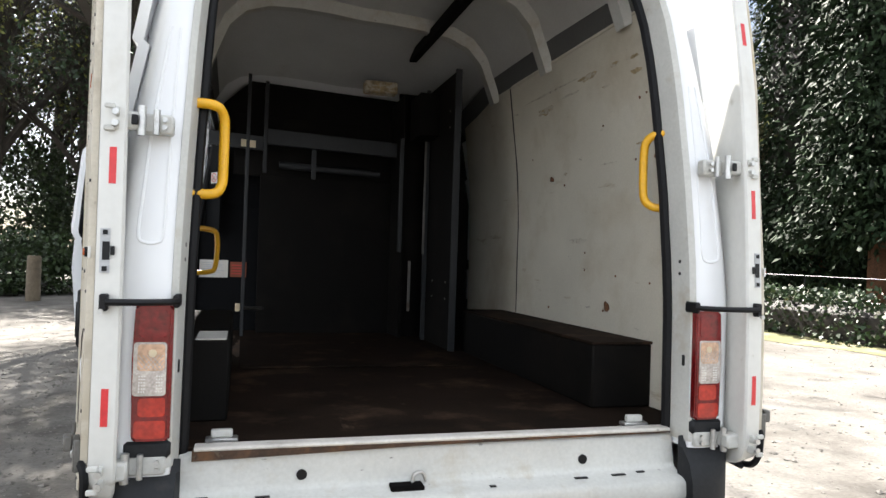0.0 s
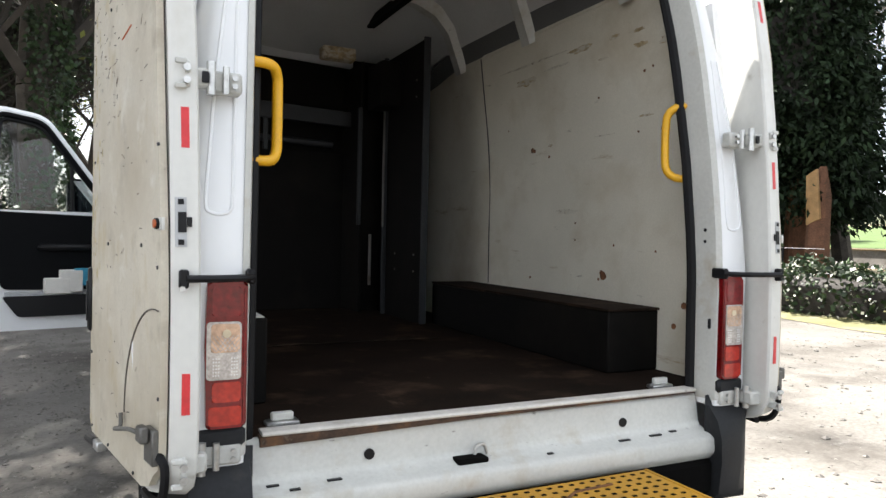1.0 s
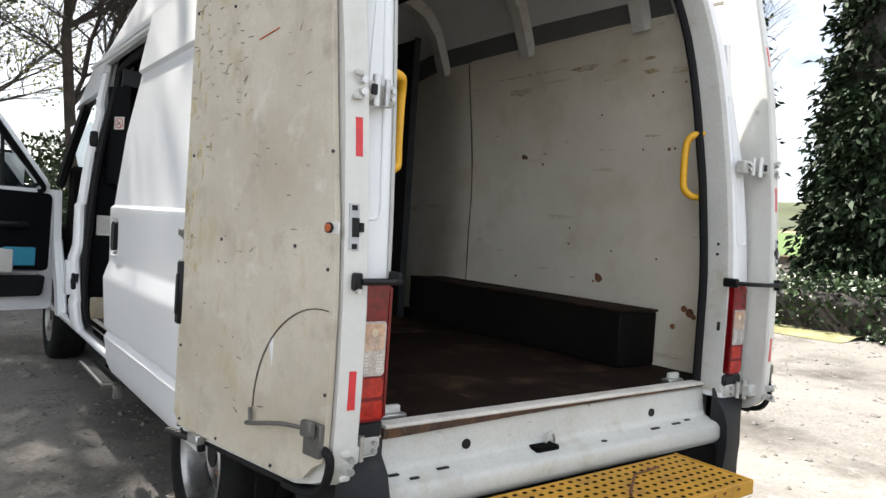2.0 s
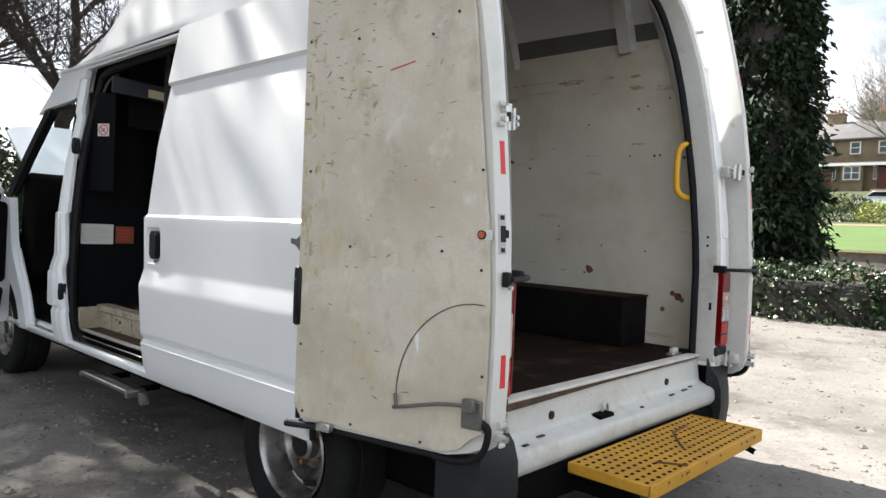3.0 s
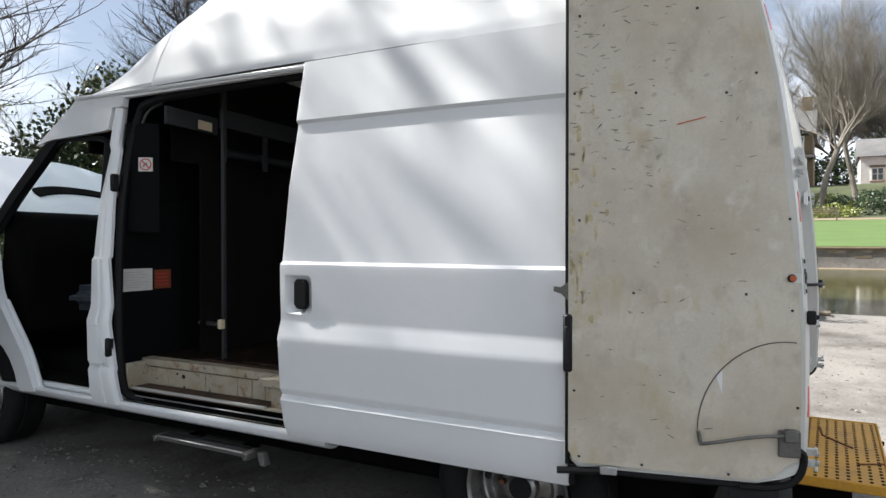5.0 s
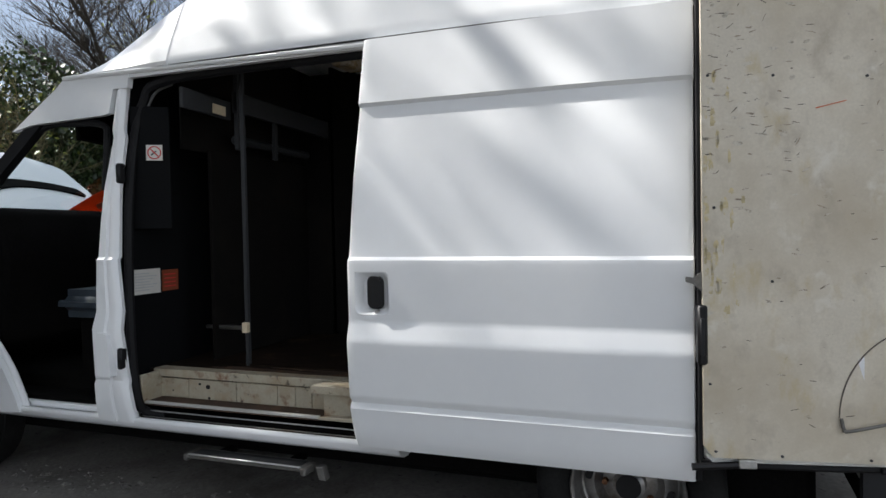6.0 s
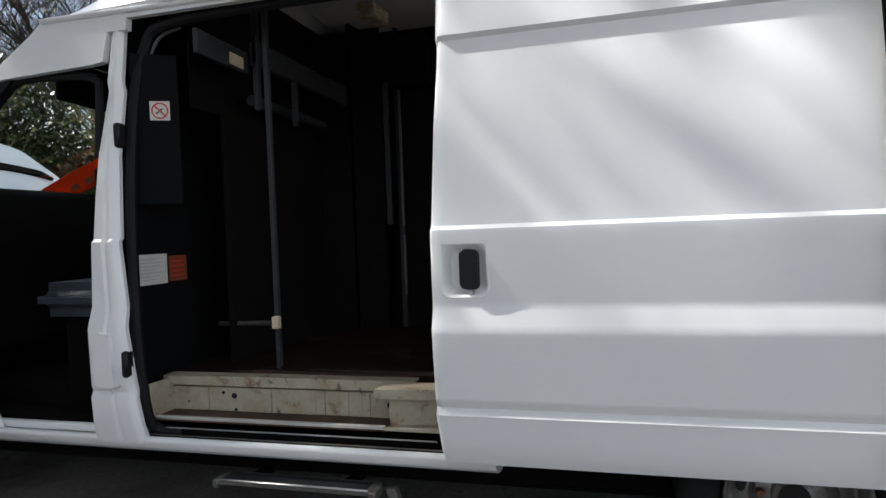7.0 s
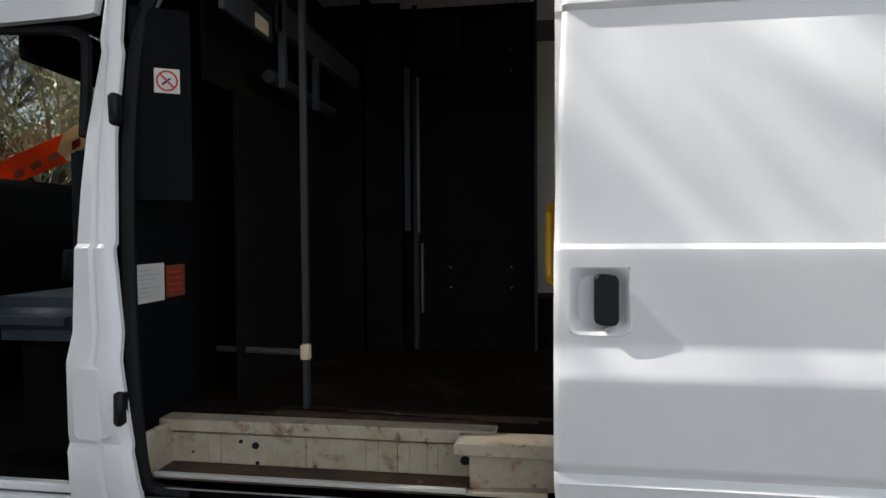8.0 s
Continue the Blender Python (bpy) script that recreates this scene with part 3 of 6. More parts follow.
cover = part("well_cover", prism([(1.70, 0.612), (1.70, 0.648), (1.955, 0.648), (1.962, 0.642), (1.962, 0.616), (1.955, 0.612)], "x", -0.918, -0.80, 0.003), "stepmetal", van,
             "cream folded metal corner over the door track")
part("cover_side", box(-0.875, -0.80, 1.70, 1.925, 0.505, 0.611, 0.003), "stepmetal", cover)
part("cover_foot", prism([(1.72, 0.500), (1.93, 0.500), (1.93, 0.509), (1.72, 0.520)], "x", -0.915, -0.874, 0.002), "stepmetal", cover)
for y0, y1 in ((2.66, 2.70), (2.40, 2.405), (2.19, 2.225), (2.10, 2.135), (2.02, 2.05), (1.90, 1.93)):
    part("riser_fold", box(-0.806, -0.799, y0, y1, 0.515, 0.605, 0.002), "stepmetal", van)
for y, z, r in ((2.555, 0.574, 0.011), (2.60, 0.585, 0.006), (1.945, 0.56, 0.014), (2.75, 0.545, 0.004), (2.55, 0.52, 0.006)):
    part("riser_hole", disc((-0.8005, y, z), r, 0.004, "x"), "black", van)
bar = part("side_step", box(-1.03, -0.93, 1.94, 2.50, 0.31, 0.328, 0.004), "dull_alu", van, "dull aluminium side step bar with a bright worn edge")
part("end_cap", box(-1.034, -0.93, 2.488, 2.51, 0.300, 0.330, 0.004), "dull_alu", bar)
part("end_cap", box(-1.034, -0.96, 1.925, 1.95, 0.296, 0.326, 0.004), "dull_alu", bar)
part("tread_strip", box(-1.02, -0.95, 1.96, 2.48, 0.328, 0.331, 0.001), "plastic", bar, "dark grip strip")
part("nosing", box(-1.034, -1.022, 1.95, 2.488, 0.3275, 0.3325, 0.002), "alu", bar, "bright worn metal edge")
part("bracket", prism([(1.86, 0.27), (1.89, 0.27), (1.905, 0.325), (1.875, 0.325)], "x", -0.99, -0.95, 0.002), "dull_alu", bar, "dull metal mounting bracket")
for y in (2.05, 2.4):
    part("bracket", box(-0.95, -0.80, y, y + 0.04, 0.285, 0.31, 0.003), "under", bar)


for k, (x, y, w, h) in enumerate(((-0.70, 2.12, 0.07, 0.5), (-0.64, 1.9, 0.10, 0.42), (-0.68, 2.45, 0.06, 0.3), (-0.6, 2.2, 0.08, 0.26), (-0.5, 2.0, 0.10, 0.3))):
    part("floor_smear", loft([[(x + a, y + b, FLOOR + d) for a, b in blot(w, h, k + 20, 30)] for d in (0.0, 0.0015)], True, True), "rusttread", van, "rust-brown dirt on the floor edge")


# Sliding door, open towards the rear, standing off the body.
def door_x(z):
    return -(skin(z) + SLIDE)


door_z = [0.452, 0.46, 0.50, 0.55, 0.59, 0.604, 0.612, 0.620, 0.634, 0.650, 0.658, 0.668, 0.75, 0.85, 0.868, 0.882, 0.895, 0.94, 0.952, 0.965, 0.984, 1.05, 1.144, 1.17, 1.180, 1.186, 1.198, 1.208, 1.35, 1.5, 1.62, 1.735, 1.748, 1.757, 1.770, 1.783, 1.88, 1.98, 2.016]


def door_row(y, dx=0.0):
    lean = lambda z: 0.035 * max(0.0, z - 1.1) ** 1.3 + 0.10 * max(0.0, 0.60 - z)
    return [(door_x(z) + dx + 0.012 * max(0, 0.50 - z) / 0.05, y - (lean(z) if y > 1.6 else 0), z) for z in door_z]


bm = loft([door_row(0.512, 0.02), door_row(0.516, 0.004), door_row(0.53), door_row(0.9), door_row(1.3), door_row(1.534), door_row(1.666), door_row(1.688), door_row(1.695, 0.003), door_row(1.703, 0.012)])
bmesh.ops.delete(bm, geom=[f for f in bm.faces if 1.534 < f.calc_center_median().y < 1.666 and 0.984 < f.calc_center_median().z < 1.144], context="FACES_ONLY")
bmesh.ops.recalc_face_normals(bm, faces=bm.faces)
bmesh.ops.solidify(bm, geom=list(bm.faces), thickness=0.035)
sdoor = part("sliding_door", bm, "paint", van, "white sliding side door, slid open to the rear")
def dish(inset, x):
    return [(x, y, z) for y, z in rounded([(1.530 + inset, 0.980 + inset), (1.530 + inset, 1.148 - inset), (1.670 - inset, 1.148 - inset), (1.670 - inset, 0.980 + inset)], 0.034, 5)]


bm = loft([dish(-0.002, -1.0800), dish(0.0, -1.0815), dish(0.006, -1.0790), dish(0.012, -1.070), dish(0.024, -1.052), dish(0.034, -1.050)], True)
bm.faces.new(bm.verts[-len(dish(0, 0)):])
part("handle_recess", bm, "paint", sdoor, "white dished handle recess")
part("handle", prism(rounded([(1.558, 1.004), (1.558, 1.126), (1.612, 1.130), (1.612, 1.008)], 0.016), "x", -1.094, -1.066, 0.006), "black", sdoor, "black pull handle")
part("lock_barrel", disc((-1.07, 1.582, 0.994), 0.007, 0.03, "x"), "steel", sdoor)
part("door_edge_seal", tube([(door_x(z) + 0.022, 0.505, z) for z in (0.46, 0.7, 0.95, 1.2, 1.5, 1.76, 2.0)], 0.012, 6), "seal", sdoor)
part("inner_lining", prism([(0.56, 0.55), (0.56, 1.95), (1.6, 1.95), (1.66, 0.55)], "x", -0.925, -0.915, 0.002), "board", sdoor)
part("grab_handle", tube(curve_path([(-0.91, 1.665, 1.08), (-0.79, 1.705, 1.085), (-0.758, 1.715, 1.12), (-0.754, 1.715, 1.26), (-0.79, 1.705, 1.295), (-0.91, 1.665, 1.30)], 4), 0.013, 8), "yhandle", sdoor,
     "yellow plastic grab handle")


# Wheels.
def wheel(x, y, s, dished):
    z = ground_z(x) + R_TYRE - 0.012
    t = R_TYRE
    tyre = lathe([(0.20, -0.075), (0.215, -0.10), (0.25, -0.115), (t - 0.03, -0.112), (t - 0.008, -0.095), (t, -0.07), (t - 0.006, -0.035), (t, -0.03), (t, 0.03),
                  (t - 0.006, 0.035), (t, 0.07), (t - 0.008, 0.095), (t - 0.03, 0.112), (0.25, 0.115), (0.215, 0.10), (0.20, 0.075)], (x, y, z), "x", 48)
    w = part("wheel", tyre, "tyre", van, "black road tyre on a silver steel wheel")
    d = 0.025 if dished else 0.06
    face = s * d
    bm = lathe([(0.204, s * 0.100), (0.200, s * 0.106), (0.192, s * 0.100), (0.186, s * 0.085), (0.180, s * 0.05), (0.176, face - s * 0.015), (0.168, face - s * 0.02),
                (0.15, face), (0.125, face + s * 0.012), (0.105, face - s * 0.015), (0.10, face - s * 0.03), (0.075, face - s * 0.02), (0.06, face - s * 0.015),
                (0.058, face + s * 0.02), (0.045, face + s * 0.03)], (x, y, z), "x", 48)
    rim = part("rim", bm, "rim", w, "silver steel wheel with slotted disc")
    part("hub", disc((x + face, y, z), 0.045, 0.07, "x", 18), "black", w)
    for k in range(6):
        a = k * math.tau / 6 + 0.3
        slot = prism(rounded([(-0.036, -0.013), (0.036, -0.013), (0.036, 0.013), (-0.036, 0.013)], 0.012, 3), "x", -0.007, 0.007)
        moved(slot, Matrix.Translation((x + face + s * 0.003, y + 0.145 * math.cos(a), z + 0.145 * math.sin(a))) @ Matrix.Rotation(a + math.pi / 2, 4, "X"))
        part("slot", slot, "black", w)
    for k in range(5):
        a = k * math.tau / 5
        part("wheel_nut", disc((x + face - s * 0.01, y + 0.082 * math.cos(a), z + 0.082 * math.sin(a)), 0.011, 0.03, "x", 6), "rust", w)
    return w


for s in (-1, 1):
    wheel(s * 0.865, WHEEL_R, s, True)
    wheel(s * 0.865, WHEEL_F, s, False)
    part("wheel_housing", box(min(s * 0.60, s * 0.93), max(s * 0.60, s * 0.93), WHEEL_R - 0.42, WHEEL_R + 0.42, 0.50, 0.63, 0.03), "under", van)


# Rear end: ring round the opening, sill panel, lamps, bumper ends.
def rear_row(s, z):
    m, k = mouth(z), lerp_table(RAKE, z)
    out = lerp_table([(0.6, 0.935), (1.1, 0.935), (1.5, 0.905), (1.8, 0.87), (2.05, 0.84), (2.38, 0.80)], z)
    edge = skin(min(z, 2.03)) if z < 2.03 else 0.896 - 0.25 * (z - 2.03)
    return [(s * (m + 0.03), 0.045 + k, z), (s * (m + 0.008), 0.036 + k, z), (s * (m + 0.004), 0.02 + k, z), (s * (m + 0.010), -0.004 + k, z), (s * (m + 0.013), -0.045 + k, z), (s * (m + 0.020), -0.068 + k, z),
            (s * (m + 0.036), -0.078 + k, z), (s * (out - 0.03), -0.080 + k, z), (s * (out - 0.006), -0.064 + k, z), (s * (out + 0.012), -0.02 + k, z), (s * edge, 0.10 + k, z), (s * (edge - 0.05), 0.10 + k, z)]


rear = {}
for s in (-1, 1):
    rear[s] = part("rear_post", loft([rear_row(s, z) for z in (0.60, 0.68, 0.8, 1.0, 1.035, 1.08, 1.2, 1.35, 1.5, 1.65, 1.75, 1.85, 1.95, 2.04, 2.12, 2.2, 2.28, 2.36)], True, True), "paint", van,
                   "white rear corner post curving in towards the roof")
    part("rear_seal", tube([(s * (mouth(z) - 0.004), 0.024 + lerp_table(RAKE, z), z) for z in [0.60 + 0.06 * k for k in range(30)]], 0.017, 8), "seal", van, "black rubber seal round the rear opening")
    # Jamb liner in scuffed metal: its grey holds grime and the jamb's shade.
    jamb = []
    for z in (0.62, 0.8, 1.0, 1.2, 1.35, 1.5, 1.65, 1.75, 1.85, 1.95, 2.04, 2.12, 2.2, 2.28, 2.35):
        m, k = mouth(z), lerp_table(RAKE, z)
        jamb.append([(s * (m + a), b + k, z) for a, b in ((0.0055, 0.034), (0.0015, 0.02), (0.0075, -0.004), (0.0105, -0.045), (0.0175, -0.0695), (0.034, -0.0805))])
    part("door_jamb", sheet(jamb, 0.001), "sill", rear[s], "grimy scuffed door jamb, greyed further for its shade")
    for z in (1.205, 1.165):
        part("screw", disc((s * (mouth(z) + 0.011), -0.022, z), 0.006, 0.008, "x"), "black", rear[s])
    part("body_slot", box(s * 0.781 - 0.004, s * 0.781 + 0.004, -0.052, -0.038, 0.862, 0.90, 0.004), "black", rear[s])
for s in (-1, 1):
    run = [(s * (mouth(z) + 0.062), -0.0785 + lerp_table(RAKE, z), z) for z in (1.80, 1.65, 1.5, 1.35, 1.235)]
    back = [(s * (lerp_table([(1.1, 0.935), (1.5, 0.905), (1.8, 0.87)], z) - 0.036), -0.0800 + lerp_table(RAKE, z), z) for z in (1.235, 1.35, 1.5, 1.65, 1.80)]
    low = [((run[-1][0] * 0.8 + back[0][0] * 0.2), -0.069, 1.208), ((run[-1][0] * 0.2 + back[0][0] * 0.8), -0.0695, 1.208)]
    part("pressed_edge", tube(curve_path(run + low + back, 3), 0.0045, 6), "paint", rear[s], "pressed edge of the corner recess")
part("rear_header", box(-0.62, 0.62, 0.20, 0.34, 2.34, 2.64, 0.02), "paint", van)
for s in (-1, 1):
    li, front = 0.791, -0.094
    lamp = part("tail_lamp", prism(rounded([(s * li, 0.695), (s * li, 1.045), (s * 0.884, 1.047), (s * 0.889, 0.90), (s * 0.884, 0.695)], 0.012), "y", front, -0.03, 0.006), "redlens", van,
                "tall red tail lamp with clear middle")

    def lens(name, x0, x1, z0, z1, deep, material, label="", round_off=0.008):
        return part(name, prism(rounded([(s * (li + x0), z0), (s * (li + x0), z1), (s * (li + x1), z1), (s * (li + x1), z0)], round_off), "y", front - deep, front + 0.02, 0.0015), material, lamp, label)

    lens("brake_lens", 0.016, 0.082, 0.962, 1.034, 0.0015, "deepred", "dark red brake lens")
    lens("clear_window", 0.014, 0.094, 0.812, 0.950, 0.0030, "clearlens", "clear lamp window")
    lens("indicator", 0.018, 0.084, 0.877, 0.945, 0.0042, "amberlens", "pale amber cross-hatched lens")
    lens("reversing_lens", 0.018, 0.090, 0.818, 0.870, 0.0042, "clearlens", "clear reversing lens")
    for k in range(6):
        for lean in (-1, 1):
            x0 = li + 0.02 + k * 0.0105
            x1 = min(max(x0 + lean * 0.03, li + 0.019), li + 0.083)
            part("prism_rib", tube([(s * x0, front - 0.0042, 0.880), (s * x1, front - 0.0042, 0.880 + abs(x1 - x0) * 1.25)], 0.0011, 4), "clearlens", lamp)
    for i in range(3):
        for j in range(6):
            for x0 in (0.024, 0.066):
                part("prism_stud", disc((s * (li + x0 + 0.006 * i), front - 0.0042, 0.823 + 0.008 * j), 0.0018, 0.002, "y", 6), "glint", lamp)
    part("bulb", disc((s * (li + 0.048), front - 0.0045, 0.922), 0.010, 0.002, "y", 14), "cream", lamp, "pale bulb behind the lens")
    lens("tail_lens", 0.014, 0.080, 0.758, 0.806, 0.0025, "brightred", "bright red tail lens")
    lens("fog_lens", 0.012, 0.088, 0.702, 0.748, 0.0025, "brightred", "bright red fog lens")
    part("side_rib", box(min(s * (li + 0.004), s * (li + 0.009)), max(s * (li + 0.004), s * (li + 0.009)), front - 0.003, front + 0.01, 0.71, 1.03, 0.001), "redlens", lamp)
    part("lamp_base", box(min(s * (li - 0.002), s * 0.905), max(s * (li - 0.002), s * 0.905), -0.088, -0.01, 0.645, 0.6945, 0.01), "plastic", lamp, "dark plastic lamp base")
    # corner bumper
    bm = loft([[(s * 0.765, -0.05, z), (s * 0.775, -0.11 - b, z), (s * 0.86, -0.115 - b, z), (s * 0.92, -0.09, z), (s * 0.955, 0.0, z), (s * 0.955, 0.05, z), (s * 0.90, 0.05, z), (s * 0.88, -0.02, z)]
               for z, b in ((0.28, -0.03), (0.31, 0.0), (0.42, 0.012), (0.50, 0.008), (0.555, -0.01), (0.60, -0.05), (0.635, -0.06))], True, True)
    part("bumper_corner", bm, "plastic", van, "dark grey plastic bumper corner")
sill_profile = [(0.03, 0.635), (0.0, 0.63), (-0.004, 0.615), (-0.006, 0.535), (-0.016, 0.519), (-0.075, 0.507), (-0.092, 0.495), (-0.095, 0.45), (-0.07, 0.42), (0.03, 0.42)]
bm = bmesh.new()
prism([(y, z) for y, z in sill_profile], "x", -0.775, 0.775, 0.006, bm)
sillp = part("rear_sill", bm, "sill", van, "scuffed white metal rear sill with drain holes and rust")
part("sill_trim", prism([(0.035, 0.6415), (-0.016, 0.6415), (-0.019, 0.647), (-0.014, 0.653), (0.035, 0.6515)], "x", -0.735, 0.757, 0.001), "trimpale", van, "worn matt pale floor edging strip")
part("floor_edge", prism([(-0.74, 0.614), (-0.74, 0.641), (0.755, 0.641), (0.755, 0.636), (-0.1, 0.630)], "y", -0.014, 0.03, 0.001), "rusttread", van, "raw split plywood floor edge")
for x in (-0.4425, 0.4425):
    part("sill_hole", disc((x, -0.0075, 0.562), 0.015, 0.006, "y", 16), "black", sillp)
for x, y, w in ((-0.55, -0.040, 0.02), (-0.66, -0.06, 0.014), (-0.71, -0.03, 0.016), (0.42, -0.045, 0.022), (0.555, -0.040, 0.024), (0.64, -0.03, 0.014), (0.12, -0.06, 0.010)):
    part("sill_slot", box(x - w, x + w, y - 0.006, y + 0.006, 0.5225 + y * 0.2, 0.5265 + y * 0.2, 0.001), "black", sillp)
catch = part("sill_catch", box(-0.19, -0.09, -0.055, -0.006, 0.508, 0.526, 0.004), "under", sillp, "rusty door catch on the sill")
part("catch_loop", tube(curve_path([(-0.12, -0.02, 0.52), (-0.115, -0.02, 0.548), (-0.09, -0.02, 0.553), (-0.078, -0.02, 0.525)], 4), 0.005, 6), "steel", sillp)
for x in (-0.665, 0.672):
    part("latch_plate", box(x - 0.045, x + 0.045, 0.05, 0.09, FLOOR, FLOOR + 0.012, 0.003), "steel", van, "small pale latch plate on the floor edge")
    part("latch_lug", box(x - 0.03, x + 0.03, 0.06, 0.08, FLOOR + 0.012, FLOOR + 0.035, 0.004), "sill", van)
# Underbody black on this bumper puts the shade there into its colour.
part("lower_bumper", box(-0.78, 0.78, -0.09, 0.02, 0.30, 0.43, 0.02), "under", van, "plastic lower bumper, blackened for the shade on it")

# Yellow fold-down step plate.
plate = part("rear_step", box(-0.505, 0.435, -0.41, -0.12, 0.405, 0.442, 0.004), "yellow", van, "yellow chequered steel rear step with worn edges")
hole = prism(rounded([(-0.0085, -0.006), (0.0085, -0.006), (0.0085, 0.006), (-0.0085, 0.006)], 0.005, 2), "z", 0.4422, 0.4432)
hole_mesh = mesh_of("step_hole", hole, "under")
for i in range(24):
    for j in range(8):
        o = new("step_hole", hole_mesh)
        o.parent, o.location = plate, (-0.485 + i * 0.0385 + 0.005 * (j % 2), -0.392 + j * 0.035, 0)
part("step_rim", box(-0.51, 0.44, -0.42, -0.41, 0.398, 0.446, 0.003), "yellow", plate, "chipped step edge")
part("step_rim", box(0.435, 0.445, -0.415, -0.12, 0.40, 0.445, 0.003), "yellow", plate)
for a, b in (((-0.06, -0.30), (0.06, -0.22)), ((0.06, -0.22), (0.2, -0.21)), ((-0.10, -0.33), (-0.06, -0.30)), ((-0.33, -0.34), (-0.28, -0.43))):
    part("step_crack", tube([(a[0] + 0.05, a[1] + 0.02, 0.443), (b[0] + 0.05, b[1] + 0.02, 0.443)], 0.005, 5), "rust", plate)
crng = random.Random(4)
for k in range(9):
    x, w = crng.uniform(-0.45, 0.42), crng.uniform(0.006, 0.02)
    part("chip", loft([[(x + a, -0.4205 - d, 0.430 + b) for a, b in blot(w, 0.010, k + 300, 12)] for d in (-0.002, 0.0008)], True, True), "rust", plate)
for k in range(7):
    y, w = crng.uniform(-0.40, -0.14), crng.uniform(0.008, 0.022)
    part("chip", loft([[(0.4452 + d, y + a, 0.432 + b) for a, b in blot(w, 0.012, k + 340, 12)] for d in (-0.002, 0.0008)], True, True), "rust", plate)
part("step_bracket", box(-0.40, -0.34, -0.30, -0.02, 0.31, 0.405, 0.006), "under", plate)
part("step_bracket", box(0.15, 0.21, -0.30, -0.02, 0.31, 0.405, 0.006), "under", plate)
part("step_foot", tube([(0.30, -0.40, 0.40), (0.312, -0.435, 0.385)], 0.012, 8), "under", plate)


# Rear doors, folded right back along the sides. u runs from the hinge edge to the free edge, n from the outer skin to the inner face.
DOOR_EDGE = [(0.5, 0.0), (0.63, -0.018), (1.0, -0.016), (1.2, -0.004), (1.4, 0.012), (1.6, 0.034), (1.8, 0.064), (1.95, 0.095), (2.06, 0.123), (2.2, 0.158), (2.3, 0.183), (2.42, 0.212)]


def rear_door(corner, way, s):
    d = Vector((*way, 0)).normalized()
    n = Vector((-d.y, d.x, 0)) * (1 if s < 0 else -1)
    base = Matrix(((d.x, n.x, 0, corner[0]), (d.y, n.y, 0, corner[1]), (0, 0, 1, 0), (0, 0, 0, 1)))

    def put(name, bm, material, parent, label=""):
        return part(name, moved(bm, base), material, parent, label)

    width, thick = 0.697, 0.078
    edge = [(0.12, 0.53), (0.05, 0.548), (0.012, 0.58), (-0.012, 0.63)] + [(lerp_table(DOOR_EDGE, z), z) for z in (0.8, 1.0, 1.2, 1.4, 1.6, 1.8, 1.95, 2.06, 2.2, 2.3, 2.38)]
    outline = edge + [(0.212, 2.412), (0.232, 2.43), (0.27, 2.437), (0.41, 2.437), (width, 2.437), (width, 0.55), (width - 0.02, 0.53)]

    def inset(k):
        out = []
        for u, z in outline:
            low = 0.4 * k if z < 0.62 and 0.04 < u else (-0.4 * k if z > 2.3 else 0)
            out.append((u + k if u < 0.4 else u - (0.3 * k if u > 0.5 else 0), z + low))
        return out

    def rim(n0, n1, z0, z1, proud=0.0015):
        """A flat strip on the slanting edge face, from n0 to n1 across and z0 to z1 up."""
        at = lambda nn, z, d: (lerp_table(DOOR_EDGE, z) + 0.031 + 0.39 * (nn + 0.026) - d, nn, z)
        return loft([[at(n0, z0, d), at(n1, z0, d), at(n1, z1, d), at(n0, z1, d)] for d in (-0.004, proud)], True, True)

    bm = loft([[(u, nn, z) for u, z in inset(k)] for k, nn in ((0.04, -thick), (0.022, -thick + 0.003), (0.016, -thick + 0.010), (0.020, -0.054), (0.031, -0.026), (0.038, -0.014), (0.046, -0.018))], True, True)
    leaf = put("rear_door", bm, "doorpaint", van, "white rear door folded back, lined with stained cream plywood" if s < 0 else "white rear door folded back along the side")
    ply = [(u + 0.053 + 0.009 * (1.25 < z < 1.7), z) for u, z in edge[3:]] + [(0.26, 2.405), (0.31, 2.412), (width - 0.004, 2.412), (width - 0.004, 0.60), (width - 0.03, 0.565), (0.17, 0.558), (0.11, 0.575), (0.075, 0.61)]
    put("lining", loft([[(u, nn, z) for u, z in ply] for nn in (-0.014, 0.002, 0.003)], True, True), "ply", leaf, "stained cream plywood door lining")
    for z, h in ((1.395, 0.046), (0.80, 0.046), (1.98, 0.04)):
        put("reflector", rim(-0.052, -0.036, z - h, z + h), "redtape", leaf, "red reflective strip")
    # check strap hole plate and strap
    put("lock_plate", rim(-0.044, -0.022, 1.128, 1.238, 0.003), "inner", leaf, "grey lock keep on the door edge")
    put("lock_keep", rim(-0.043, -0.027, 1.160, 1.205, 0.005), "black", leaf)
    put("lock_nose", rim(-0.054, -0.045, 1.172, 1.194, 0.005), "black", leaf)
    for z in (1.138, 1.228):
        put("keep_screw", rim(-0.038, -0.027, z - 0.006, z + 0.006, 0.006), "black", leaf)
    put("marker_notch", box(0.036, 0.068, -0.003, 0.0036, 1.164, 1.192, 0.001), "doorpaint", leaf, "notch cut in the lining")
    put("marker_ring", tube([(0.064, 0.0, 1.178), (0.064, 0.0105, 1.178)], 0.0125, 14), "black", leaf)
    put("bump_stop", tube([(0.062, 0.0, 1.178), (0.062, 0.014, 1.178)], 0.0095, 12), "orangepaint", leaf, "orange side marker")
